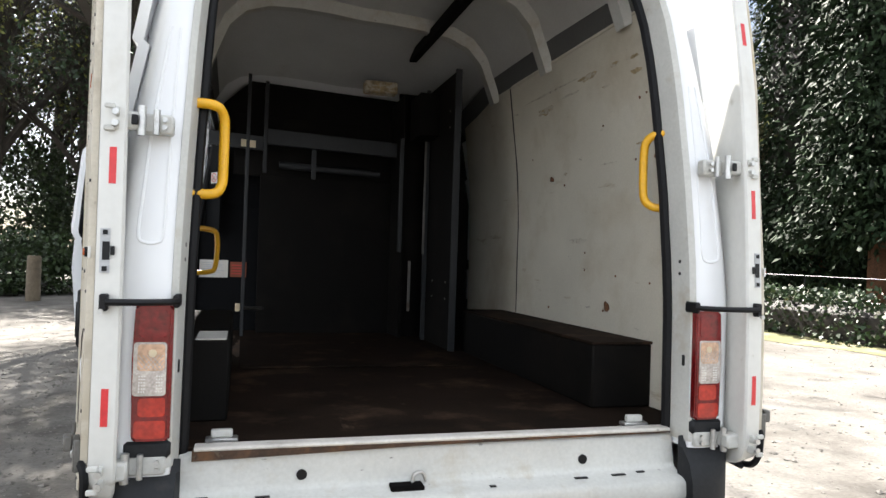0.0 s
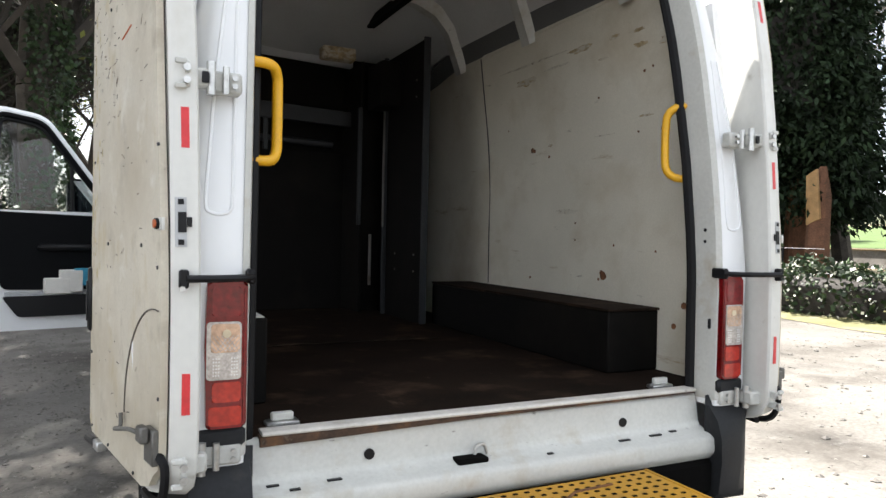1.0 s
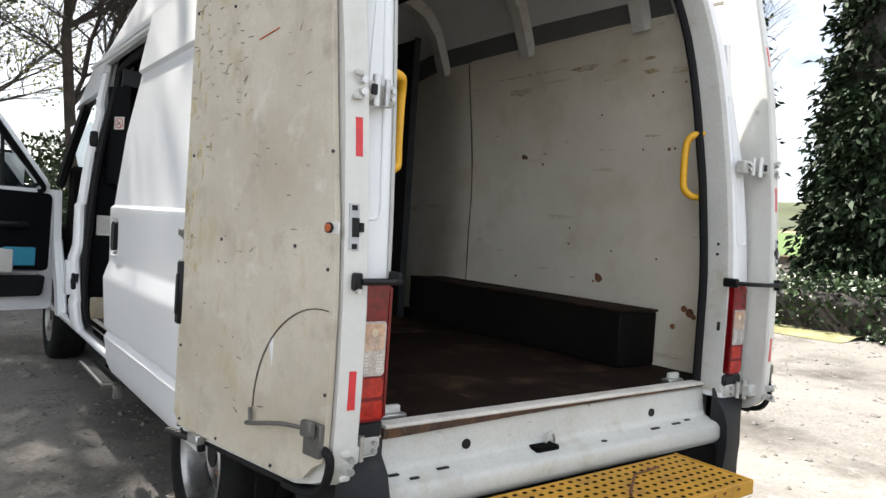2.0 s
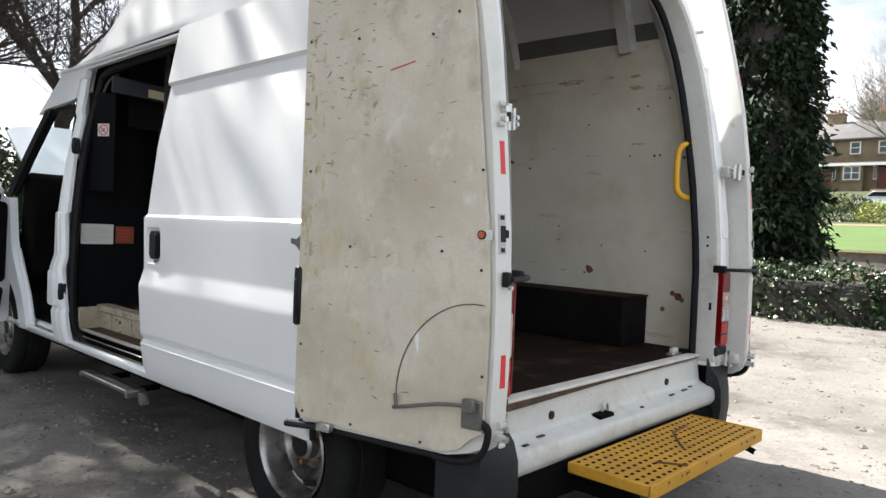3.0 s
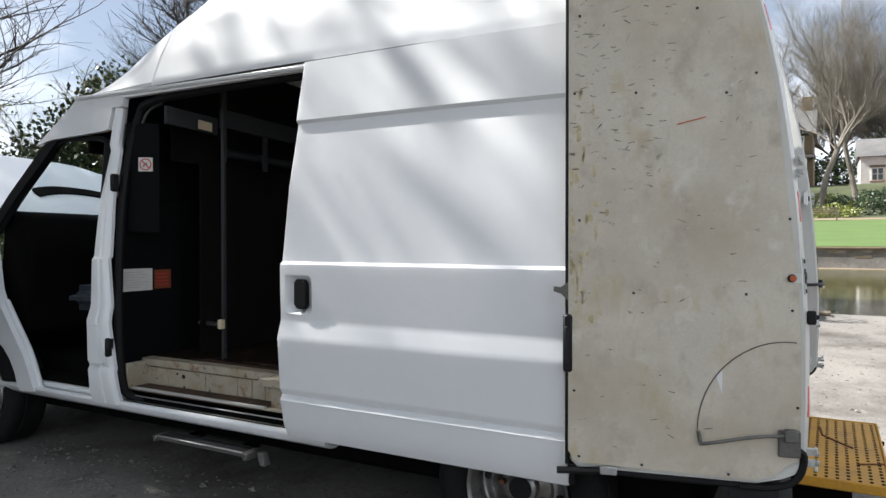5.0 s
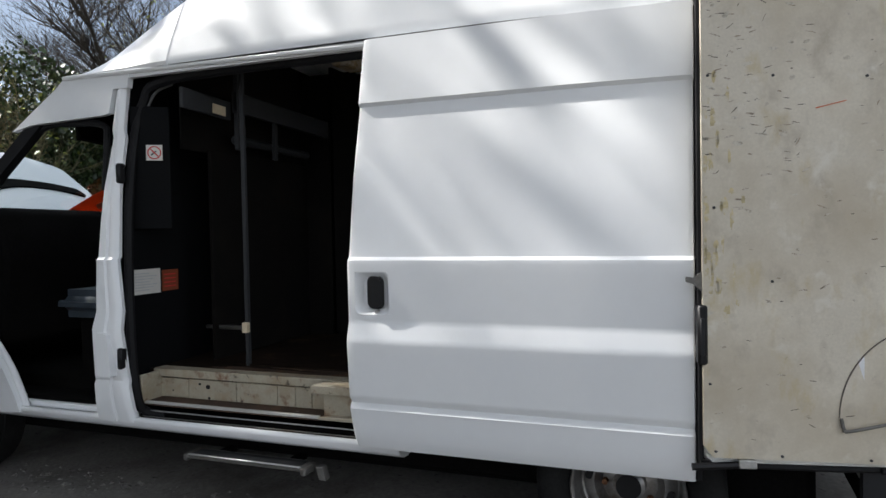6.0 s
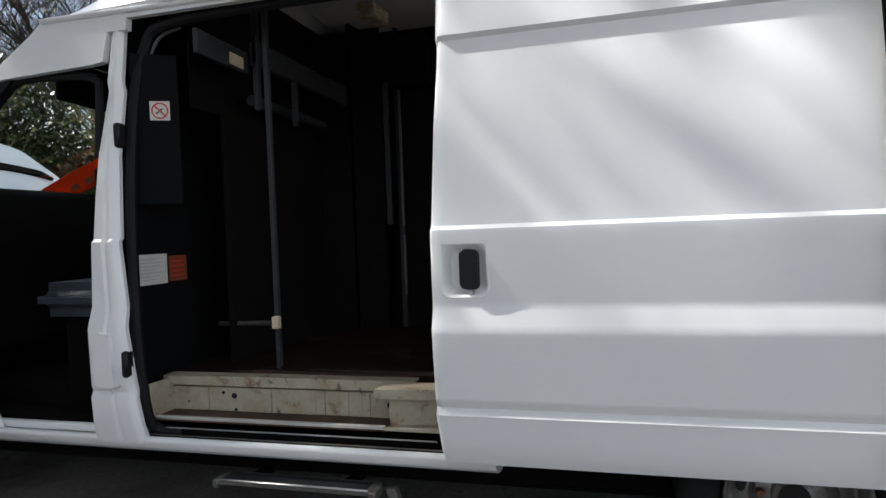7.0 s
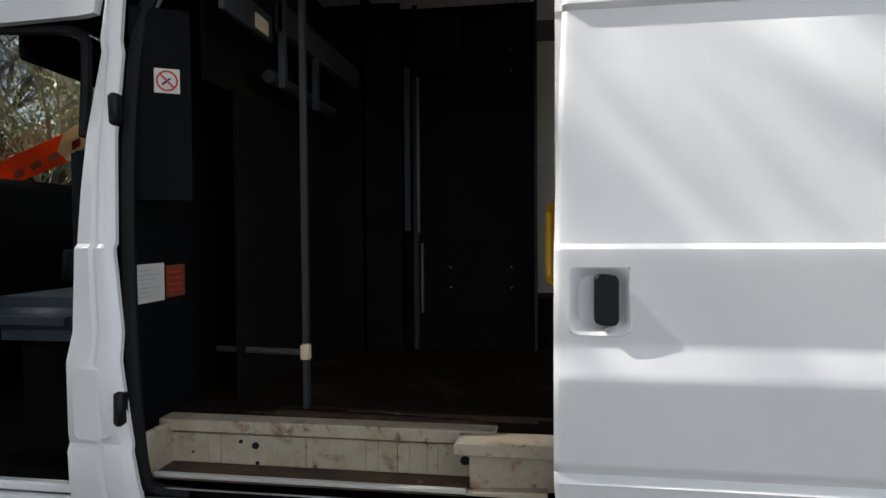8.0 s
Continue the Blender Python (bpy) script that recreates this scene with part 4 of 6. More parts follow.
    # seal along the lower corner
    put("door_seal", tube(curve_path([(0.20, -0.014, 0.533), (0.12, -0.01, 0.536), (0.065, -0.01, 0.552), (0.035, -0.008, 0.585), (0.026, -0.006, 0.64), (0.05, 0.004, 0.665)], 4), 0.011, 6), "seal", leaf)
    put("door_seal", tube([(width, -0.02, 0.55), (width, -0.02, 1.2), (width, -0.02, 2.25)], 0.008, 6), "seal", leaf)
    put("door_seal", tube([(width, -0.03, 0.535), (0.3, -0.03, 0.53), (0.1, -0.03, 0.535)], 0.011, 6), "seal", leaf)
    # latch gear on the free edge
    put("latch_cover", box(width - 0.016, width + 0.012, -0.03, 0.012, 0.86, 1.05, 0.006), "black", leaf, "black door latch cover")
    put("latch_inner", box(width - 0.006, width + 0.006, 0.012, 0.016, 0.89, 1.01, 0.003), "plastic", leaf)
    put("edge_plate", loft([[(u_, nn, z_) for u_, z_ in ((width - 0.005, 1.09), (width - 0.005, 1.155), (width + 0.02, 1.135), (width + 0.042, 1.138), (width + 0.042, 1.122), (width + 0.02, 1.115))] for nn in (-0.012, -0.006)], True, True),
        "dull_alu", leaf)
    bolt = put("bottom_bolt", tube([(width - 0.13, 0.0, 0.545), (width + 0.03, 0.0, 0.532)], 0.012, 8), "black", leaf, "black sliding bolt on the bottom edge")
    put("bolt_guide", box(width - 0.15, width - 0.10, -0.012, 0.016, 0.535, 0.562, 0.003), "steel", leaf)
    # pull rod and its scrape arc
    rod = put("stay_rod", tube(curve_path([(0.07, 0.03, 0.708), (0.17, 0.032, 0.698), (0.300, 0.03, 0.667), (0.312, 0.014, 0.668), (0.318, 0.012, 0.70)], 3), 0.0055, 8), "dull_alu", leaf, "bent steel door stay rod")
    put("stay_bracket", box(0.038, 0.10, 0.002, 0.018, 0.640, 0.720, 0.003), "dull_alu", leaf)
    put("stay_bracket", box(0.05, 0.088, 0.02, 0.04, 0.69, 0.728, 0.004), "dull_alu", leaf)
    arc = [(0.075 + 0.245 * math.cos(a), 0.0035, 0.70 + 0.285 * math.sin(a)) for a in [radians(k) for k in range(0, 98, 6)]]
    put("scrape_mark", tube(arc, 0.0022, 4), "darkscuff", leaf, "curved scrape worn by the stay rod")
    for u_, z_ in ((0.245, 1.742), (0.495, 1.742), (0.19, 1.127), (0.50, 1.123), (0.66, 1.346), (0.675, 1.74), (0.66, 0.585), (0.475, 0.575), (0.235, 0.57), (0.046, 0.788), (0.07, 1.356), (0.66, 1.98), (0.325, 2.0), (0.062, 1.08), (0.675, 0.80), (0.165, 1.80)):
        put("screw", tube([(u_, 0.001, z_), (u_, 0.0055, z_)], 0.0045, 8), "ink", leaf)
    return leaf, put


left_leaf, left_put = rear_door((-0.978, -0.186), (-0.2237, 0.9747), -1)
right_leaf, right_put = rear_door((0.995, -0.187), (0.2, 0.98), 1)
left_put("scratch", tube([(0.30, 0.0035, 1.668), (0.38, 0.0035, 1.645)], 0.002, 4), "orangepaint", left_leaf, "orange paint scratch")

srand = random.Random(12)
for k in range(230):
    band = srand.random()
    u0 = 0.685 - 0.3 * srand.random() ** 1.6 if band < 0.7 else srand.uniform(0.10, 0.6)
    z0 = srand.uniform(1.5, 2.25) if band < 0.62 else (srand.uniform(0.62, 1.5) if band < 0.8 else srand.uniform(1.3, 2.2))
    if u0 < lerp_table(DOOR_EDGE, z0) + 0.09:
        continue
    kind = ("darkscuff", "scuff", "brownscuff", "darkscuff", "brownscuff", "yellow_stain")[k % 6]
    tilt = srand.uniform(-0.35, 0.25) if srand.random() < 0.7 else srand.uniform(-1.2, 0.6)
    if kind == "yellow_stain":
        w, h, u0, z0, tilt = srand.uniform(0.006, 0.016), srand.uniform(0.02, 0.07), 0.685 - 0.11 * srand.random() ** 1.7, srand.uniform(1.0, 1.75), 0.0
    elif kind == "darkscuff":
        w, h = srand.uniform(0.006, 0.028), srand.uniform(0.0012, 0.003)
    elif kind == "brownscuff":
        w, h = srand.uniform(0.012, 0.038), srand.uniform(0.002, 0.007)
    else:
        w, h = srand.uniform(0.012, 0.035), srand.uniform(0.005, 0.014)
    edge = [(u0 + a * math.cos(tilt) - b * math.sin(tilt), z0 + a * math.sin(tilt) + b * math.cos(tilt)) for a, b in blot(w, h, k + 50, 16)]
    edge = [(min(u, 0.691), z) for u, z in edge]
    left_put("scuff_mark", loft([[(u, nn, z) for u, z in edge] for nn in (0.0025, 0.0034)], True, True), kind, left_leaf)

# Door hinges and check straps on the rear corners.
for s, cx in ((-1, -0.945), (1, 0.955)):
    for z in (1.515, 0.63):
        x0, x1 = (0.81, 0.885) if z > 1 else (0.80, 0.895)
        h = part("hinge", box(min(s * x0, s * x1), max(s * x0, s * x1), -0.088, -0.048, z - 0.026, z + 0.026, 0.006), "sill", rear[s], "white-painted door hinge")
        part("hinge_arm", box(min(s * (x1 - 0.01), cx), max(s * (x1 - 0.01), cx), -0.14 if z < 1 else -0.115, -0.085, z - 0.022, z + 0.024, 0.006), "sill", rear[s])
        part("hinge_pin", tube([(s * x1, -0.108, z - 0.036), (s * x1, -0.108, z + 0.04)], 0.011, 10), "steel", rear[s])
        part("hinge_pin", tube([(s * (x1 - 0.035), -0.10, z - 0.03), (s * (x1 - 0.035), -0.10, z + 0.034)], 0.008, 8), "steel", rear[s])
        for dz in (-0.014, 0.014):
            part("hinge_pad", box(min(cx - s * 0.004, cx + s * 0.022), max(cx - s * 0.004, cx + s * 0.022), -0.196 + 0.05 * (z > 1), -0.186 + 0.05 * (z > 1), z + dz * 2.0 - 0.007, z + dz * 2.0 + 0.007, 0.003), "sill", rear[s], "white-painted hinge bracket")
            part("hinge_plate", box(min(cx, cx - s * 0.012), max(cx, cx - s * 0.012), -0.19 + 0.05 * (z > 1), -0.13 + 0.05 * (z > 1), z + dz * 1.2 - 0.012, z + dz * 1.2 + 0.012, 0.003), "sill", rear[s])
            part("hinge_bolt", tube([(cx - s * 0.004, -0.2 + 0.05 * (z > 1), z + dz), (cx - s * 0.004, -0.19 + 0.05 * (z > 1), z + dz)], 0.009, 6), "steel", rear[s])
            part("hinge_bolt", tube([(s * (x0 + 0.02), -0.104, z + dz * 0.7), (s * (x0 + 0.02), -0.095, z + dz * 0.7)], 0.007, 6), "steel", rear[s])
        part("hinge_slot", box(min(s * (x1 + 0.006), s * (x1 + 0.022)), max(s * (x1 + 0.006), s * (x1 + 0.022)), -0.127, -0.12, z - 0.012, z + 0.014, 0.002), "black", rear[s])
    strap = part("check_strap", tube([(s * 0.782, -0.104, 1.057), (s * 0.805, -0.145, 1.057), (s * 0.86, -0.172, 1.057), (cx - s * 0.004, -0.19, 1.058)], 0.0085, 8), "black", rear[s], "black door check strap")
    part("strap_end", box(s * 0.785 - 0.009, s * 0.785 + 0.009, -0.114, -0.05, 1.04, 1.075, 0.005), "black", strap)
    part("strap_bracket", moved(box(-0.010, 0.010, -0.018, 0.008, -0.022, 0.020, 0.004), Matrix.Translation((cx, -0.172, 1.058))), "black", strap, "black strap bracket on the door edge")
    part("bracket_bolt", tube([(cx + s * 0.004, -0.20, 1.036), (cx + s * 0.004, -0.19, 1.036)], 0.007, 6), "steel", strap)


# Load space linings.
wall_rows = [[(x, y + (lerp_table(RAKE, z) if y < 1 else 0.0), z) for x, z in ((0.915, FLOOR), (0.917, 1.0), (0.915, 1.4), (0.905, 1.7), (0.872, 2.0), (0.848, 2.20))] for y in (0.045, 1.72)]
wply = part("wall_lining", sheet(wall_rows, 0.008), "wall_ply", van, "grimy cream plywood wall lining with stains")
part("wall_lining", sheet([[(x + 0.002, 1.724 + (y > 1) * 0.9, z) for x, y, z in row] for row in wall_rows], 0.008), "wall_ply", van, "grimy cream plywood wall lining")
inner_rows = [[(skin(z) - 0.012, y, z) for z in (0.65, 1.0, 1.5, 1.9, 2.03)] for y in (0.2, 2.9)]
part("inner_skin", sheet(inner_rows, 0.004), "innerdark", van, "bare inner body skin, darkened for its shade")
for y in (0.45, 0.95, 1.40, 1.88):
    rows = []
    for x, z, w in ((0.852, 2.195, 0.055), (0.850, 2.215, 0.055), (0.848, 2.235, 0.034), (0.845, 2.29, 0.030), (0.825, 2.39, 0.030), (0.775, 2.50, 0.034), (0.70, 2.57, 0.036)):
        d = 0.03 if z > 2.2 else 0.012
        rows.append([(x + 0.02, y - w, z), (x + 0.02 - d, y - w * 0.8, z), (x + 0.02 - d, y + w * 0.8, z), (x + 0.02, y + w, z)])
    rib = part("body_rib", loft(rows, True, True), "pale_skin", van, "pale pressed body rib with dark slots")
    for x, z, h in ((0.836, 2.262, 0.010), (0.826, 2.315, 0.017), (0.806, 2.385, 0.012)):
        part("rib_slot", box(x - 0.010, x + 0.004, y - 0.009, y + 0.008, z - h, z + h, 0.002), "black", rib)
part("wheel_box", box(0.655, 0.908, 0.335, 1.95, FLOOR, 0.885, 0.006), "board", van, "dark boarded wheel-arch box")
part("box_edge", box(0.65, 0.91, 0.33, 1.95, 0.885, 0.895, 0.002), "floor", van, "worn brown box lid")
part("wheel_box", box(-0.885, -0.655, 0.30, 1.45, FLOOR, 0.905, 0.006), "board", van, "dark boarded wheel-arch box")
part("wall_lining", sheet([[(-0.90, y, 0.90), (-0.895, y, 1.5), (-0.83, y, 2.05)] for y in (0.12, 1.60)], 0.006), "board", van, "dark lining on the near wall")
# Sunlight from the side doorway, laid on the lid as a white sheet.
part("box_sheet", box(-0.76, -0.665, 0.30, 0.52, 0.906, 0.91, 0.001), "paper", van, "pale patch standing in for sunlight on the box lid")
for y, z, r in ((0.688, 1.002, 0.02), (0.70, 1.015, 0.012), (0.675, 1.0, 0.010), (0.72, 0.985, 0.006), (0.17, 0.90, 0.02), (0.20, 0.915, 0.014), (0.15, 0.885, 0.012), (1.27, 1.62, 0.014), (1.25, 1.615, 0.010), (1.12, 1.575, 0.007),
                (0.47, 1.62, 0.005), (0.33, 1.615, 0.008), (0.30, 1.617, 0.006), (0.17, 1.60, 0.008), (0.9, 1.16, 0.005), (0.62, 1.14, 0.005), (0.36, 1.12, 0.005), (0.42, 1.86, 0.006), (0.37, 1.87, 0.005),
                (0.25, 1.90, 0.005), (0.72, 1.80, 0.005), (1.5, 1.75, 0.004), (0.9, 1.24, 0.005), (1.28, 0.96, 0.007), (0.25, 0.83, 0.012)):
    x = lerp_table([(FLOOR, 0.915), (1.0, 0.917), (1.4, 0.915), (1.7, 0.905), (2.0, 0.872)], z)
    part("wall_knock", disc((x - 0.009, y, z), r, 0.003, "x", 9), "rust", wply)
WALL_MARKS = [(1.288, 1.975, 0.181, 0.047, "smear"), (0.826, 2.038, 0.189, 0.033, "smear"), (0.59, 2.036, 0.078, 0.022, "smear"), (0.449, 2.03, 0.09, 0.018, "smear"), (0.434, 1.971, 0.072, 0.031, "smear"), (0.277, 1.956, 0.114, 0.035, "smear"), (1.244, 2.058, 0.476, 0.015, "scuff"), (0.425, 1.681, 0.08, 0.015, "smear"), (0.968, 1.297, 0.181, 0.034, "scuff"), (0.691, 1.631, 0.121, 0.009, "scuff"), (1.111, 1.63, 0.034, 0.018, "smear"), (0.547, 2.198, 0.112, 0.013, "scuff"), (0.381, 2.169, 0.042, 0.009, "scuff"), (1.039, 1.999, 0.208, 0.015, "scuff"), (0.682, 1.962, 0.061, 0.013, "smear")]


def wall_x(z):
    return lerp_table([(FLOOR, 0.915), (1.0, 0.917), (1.4, 0.915), (1.7, 0.905), (2.0, 0.872), (2.2, 0.848)], z)


for k, (y, z, w, h, m) in enumerate(WALL_MARKS):
    edge = blot(w, h * 0.75, k + 1, 40)
    part("wall_smear", loft([[(wall_x(z + dz) - d, y + dy, z + dz) for dy, dz in edge] for d in (0.0075, 0.0092)], True, True), m, wply, "brown smear")
part("lining_joint", tube(curve_path([(wall_x(z) - 0.0085, 1.722 + dy, z) for z, dy in ((0.9, 0.0), (1.2, 0.004), (1.45, -0.003), (1.75, 0.012), (2.0, 0.02), (2.19, 0.022))], 4), 0.0035, 5), "ink", wply)
part("lining_batten", box(0.838, 0.85, 0.08, 1.72, 2.188, 2.206, 0.003), "wall_ply", wply)
for s, z0, z1, lx, ly, my in ((1, 1.385, 1.65, 0.716, 0.12, 0.06), (-1, 1.35, 1.605, 0.688, 0.085, 0.04)):
    if s > 0:
        z0, z1 = z0 + 0.004, z1 - 0.004
    run = [(s * 0.785, my, z0), (s * (lx + 0.026), ly - 0.03, z0 + 0.002), (s * (lx + 0.004), ly - 0.008, z0 + 0.026), (s * lx, ly, z0 + 0.07), (s * lx, ly, z1 - 0.07), (s * (lx + 0.004), ly - 0.008, z1 - 0.026),
           (s * (lx + 0.026), ly - 0.03, z1 - 0.002), (s * 0.785, my, z1)]
    part("grab_handle", tube(curve_path(run, 4), 0.0145, 10), "yhandle", van, "yellow plastic grab handle")

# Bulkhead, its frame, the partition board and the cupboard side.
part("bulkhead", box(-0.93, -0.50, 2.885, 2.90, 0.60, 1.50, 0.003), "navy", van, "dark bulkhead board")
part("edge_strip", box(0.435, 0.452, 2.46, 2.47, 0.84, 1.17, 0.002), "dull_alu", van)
# Partition carried on to the side, added to hide the pale skin behind.
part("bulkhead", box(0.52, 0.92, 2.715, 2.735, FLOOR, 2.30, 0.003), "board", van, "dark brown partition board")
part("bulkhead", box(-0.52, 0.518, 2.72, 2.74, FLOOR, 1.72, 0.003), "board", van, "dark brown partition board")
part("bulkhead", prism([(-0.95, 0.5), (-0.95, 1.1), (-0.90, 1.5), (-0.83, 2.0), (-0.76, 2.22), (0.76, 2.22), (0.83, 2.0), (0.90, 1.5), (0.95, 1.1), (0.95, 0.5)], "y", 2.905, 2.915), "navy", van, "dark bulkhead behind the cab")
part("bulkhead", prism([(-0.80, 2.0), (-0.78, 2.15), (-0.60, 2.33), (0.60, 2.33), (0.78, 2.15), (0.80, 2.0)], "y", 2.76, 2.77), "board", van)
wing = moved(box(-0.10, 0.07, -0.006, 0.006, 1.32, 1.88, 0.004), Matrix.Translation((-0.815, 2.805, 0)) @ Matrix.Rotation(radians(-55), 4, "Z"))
# Filler board, added so that the opening above the partition stays black.
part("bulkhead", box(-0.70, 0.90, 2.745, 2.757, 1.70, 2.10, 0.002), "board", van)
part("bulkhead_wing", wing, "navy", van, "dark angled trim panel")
sm = Matrix.Translation((-0.8235, 2.798, 1.668)) @ Matrix.Rotation(radians(-55), 4, "Z")
stick = part("safety_sticker", moved(box(-0.043, 0.043, -0.0035, 0.0, -0.043, 0.043, 0.0), sm @ Matrix.Scale(0.82, 4)), "paper", van, "white no-smoking sticker with red ring")
part("ring", moved(lathe([(0.037, -0.0045), (0.0305, -0.0045), (0.0305, -0.0036), (0.037, -0.0036), (0.037, -0.0045)], (0, 0, 0), "y", 28), sm @ Matrix.Scale(0.82, 4)), "redink", stick)
part("bar", moved(box(-0.034, 0.034, -0.0055, -0.0046, -0.0035, 0.0035, 0.0), sm @ Matrix.Scale(0.82, 4) @ Matrix.Rotation(radians(45), 4, "Y")), "redink", stick)
part("cigarette", moved(box(-0.018, 0.012, -0.0043, -0.0037, -0.003, 0.003, 0.0), sm @ Matrix.Rotation(radians(-40), 4, "Y")), "ink", stick)
note = part("paper_notice", box(-0.905, -0.715, 2.880, 2.8845, 1.015, 1.135, 0.0), "paper", van, "white printed notice on the bulkhead")
for k in range(7):
    part("text_bar", box(-0.89, -0.79 + 0.05 * ((k * 37) % 3) / 2, 2.8785, 2.8798, 1.033 + k * 0.0135, 1.037 + k * 0.0135, 0.0), "inner", note)
warn = part("warning_label", box(-0.70, -0.59, 2.880, 2.8845, 1.02, 1.125, 0.0), "orange", van, "faded orange warning label")
for k in range(4):
    part("text_bar", box(-0.69, -0.61, 2.8785, 2.8798, 1.04 + k * 0.02, 1.046 + k * 0.02, 0.0), "redink", warn)
part("frame_post", box(-0.622, -0.60, 2.455, 2.475, FLOOR, 2.30, 0.003), "grey_beam", van, "grey steel grab post")
part("frame_post", box(-0.51, -0.485, 2.56, 2.585, 1.71, 2.30, 0.003), "grey_beam", van, "grey steel partition post")
part("frame_beam", box(-0.51, 0.41, 2.565, 2.595, 1.895, 1.995, 0.003), "grey_beam", van, "grey steel cross beam")
part("frame_beam", box(-0.86, -0.51, 2.60, 2.62, 1.855, 1.945, 0.003), "grey_beam", van)
part("beam_tag", box(-0.655, -0.56, 2.594, 2.5985, 1.865, 1.91, 0.0), "cream", van, "cream adhesive label on the beam")
part("frame_post", box(-0.19, -0.16, 2.56, 2.58, 1.70, 1.90, 0.002), "grey_beam", van)
part("frame_post", box(0.37, 0.395, 2.508, 2.533, 1.23, 1.99, 0.002), "grey_beam", van, "bare metal strip")
part("frame_bar", tube([(-0.40, 2.86, 0.80), (-0.62, 2.475, 0.835)], 0.011, 8), "dull_alu", van, "aluminium cross bar")
part("bar_bracket", box(-0.655, -0.625, 2.443, 2.47, 0.815, 0.865, 0.003), "cream", van)
part("shelf_roll", tube([(-0.40, 2.66, 1.78), (0.30, 2.66, 1.78)], 0.024, 12), "grey_beam", van, "grey bar on the partition top")
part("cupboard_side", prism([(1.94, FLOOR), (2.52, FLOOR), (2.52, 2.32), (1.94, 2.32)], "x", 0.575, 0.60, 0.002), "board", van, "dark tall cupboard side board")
# Unseen filler: keeps the pale body side out of the dark load space.
part("cupboard_back", box(0.60, 0.62, 2.36, 2.90, FLOOR, 2.33, 0.002), "board", van, "dark filler board added to close the gap by the cupboard")
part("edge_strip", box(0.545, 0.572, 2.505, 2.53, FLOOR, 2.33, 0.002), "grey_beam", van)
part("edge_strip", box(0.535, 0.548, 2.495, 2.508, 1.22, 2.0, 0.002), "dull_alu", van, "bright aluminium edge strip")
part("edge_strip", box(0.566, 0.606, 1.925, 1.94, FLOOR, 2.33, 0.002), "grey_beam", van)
# Two more fillers, added so that the gap behind them stays black.
part("cupboard_front", box(0.40, 0.93, 2.535, 2.555, FLOOR, 2.34, 0.002), "board", van, "dark filler board added behind the cupboard side")
part("cupboard_end", box(0.40, 0.418, 2.378, 2.95, FLOOR, 2.30, 0.002), "board", van, "dark filler board added at the cupboard end")
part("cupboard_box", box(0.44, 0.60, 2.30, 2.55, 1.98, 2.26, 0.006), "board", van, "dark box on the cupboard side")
part("ceiling_lamp", box(0.11, 0.33, 2.29, 2.38, 2.27, 2.35, 0.01), "smear", van, "dull brownish lamp housing under the roof")
for y in (2.05, 2.35):
    for z in (0.95, 1.05, 2.0, 2.1):
        part("screw", disc((0.573, y, z), 0.006, 0.004, "x", 8), "dull_alu", van)

# Cab inside: seats, dashboard, wheel, driver's window.
seat = part("passenger_seat", box(-0.86, -0.30, 3.06, 3.44, 0.885, 1.03, 0.06, seg=3), "seatvinyl", van, "grey-blue vinyl passenger bench seat")
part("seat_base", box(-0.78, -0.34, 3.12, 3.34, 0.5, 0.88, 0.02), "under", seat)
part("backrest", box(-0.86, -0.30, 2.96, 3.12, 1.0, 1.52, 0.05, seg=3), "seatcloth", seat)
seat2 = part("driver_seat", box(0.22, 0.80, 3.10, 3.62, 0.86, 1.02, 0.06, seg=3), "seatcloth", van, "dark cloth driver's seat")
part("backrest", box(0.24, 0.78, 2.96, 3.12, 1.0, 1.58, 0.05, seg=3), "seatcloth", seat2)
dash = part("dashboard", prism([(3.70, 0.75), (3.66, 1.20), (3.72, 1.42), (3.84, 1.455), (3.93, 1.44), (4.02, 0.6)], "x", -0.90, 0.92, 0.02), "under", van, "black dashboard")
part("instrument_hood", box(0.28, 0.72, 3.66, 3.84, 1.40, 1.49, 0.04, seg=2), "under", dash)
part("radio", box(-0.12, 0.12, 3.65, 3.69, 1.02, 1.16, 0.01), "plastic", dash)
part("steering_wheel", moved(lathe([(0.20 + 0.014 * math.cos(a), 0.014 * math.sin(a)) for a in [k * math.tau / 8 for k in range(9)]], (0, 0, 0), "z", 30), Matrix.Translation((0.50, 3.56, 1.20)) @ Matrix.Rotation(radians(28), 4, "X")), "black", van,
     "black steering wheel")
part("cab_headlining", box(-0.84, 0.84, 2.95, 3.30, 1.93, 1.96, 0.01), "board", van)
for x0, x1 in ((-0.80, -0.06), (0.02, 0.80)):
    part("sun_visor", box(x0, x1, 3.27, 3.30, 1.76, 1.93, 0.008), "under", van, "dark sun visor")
part("driver_window", loft([[(0.955, 3.02, 1.2), (0.955, 3.93, 1.2)], [(0.895, 3.02, 1.83), (0.89, 3.45, 1.83)]]), "glass", van, "driver's side window")


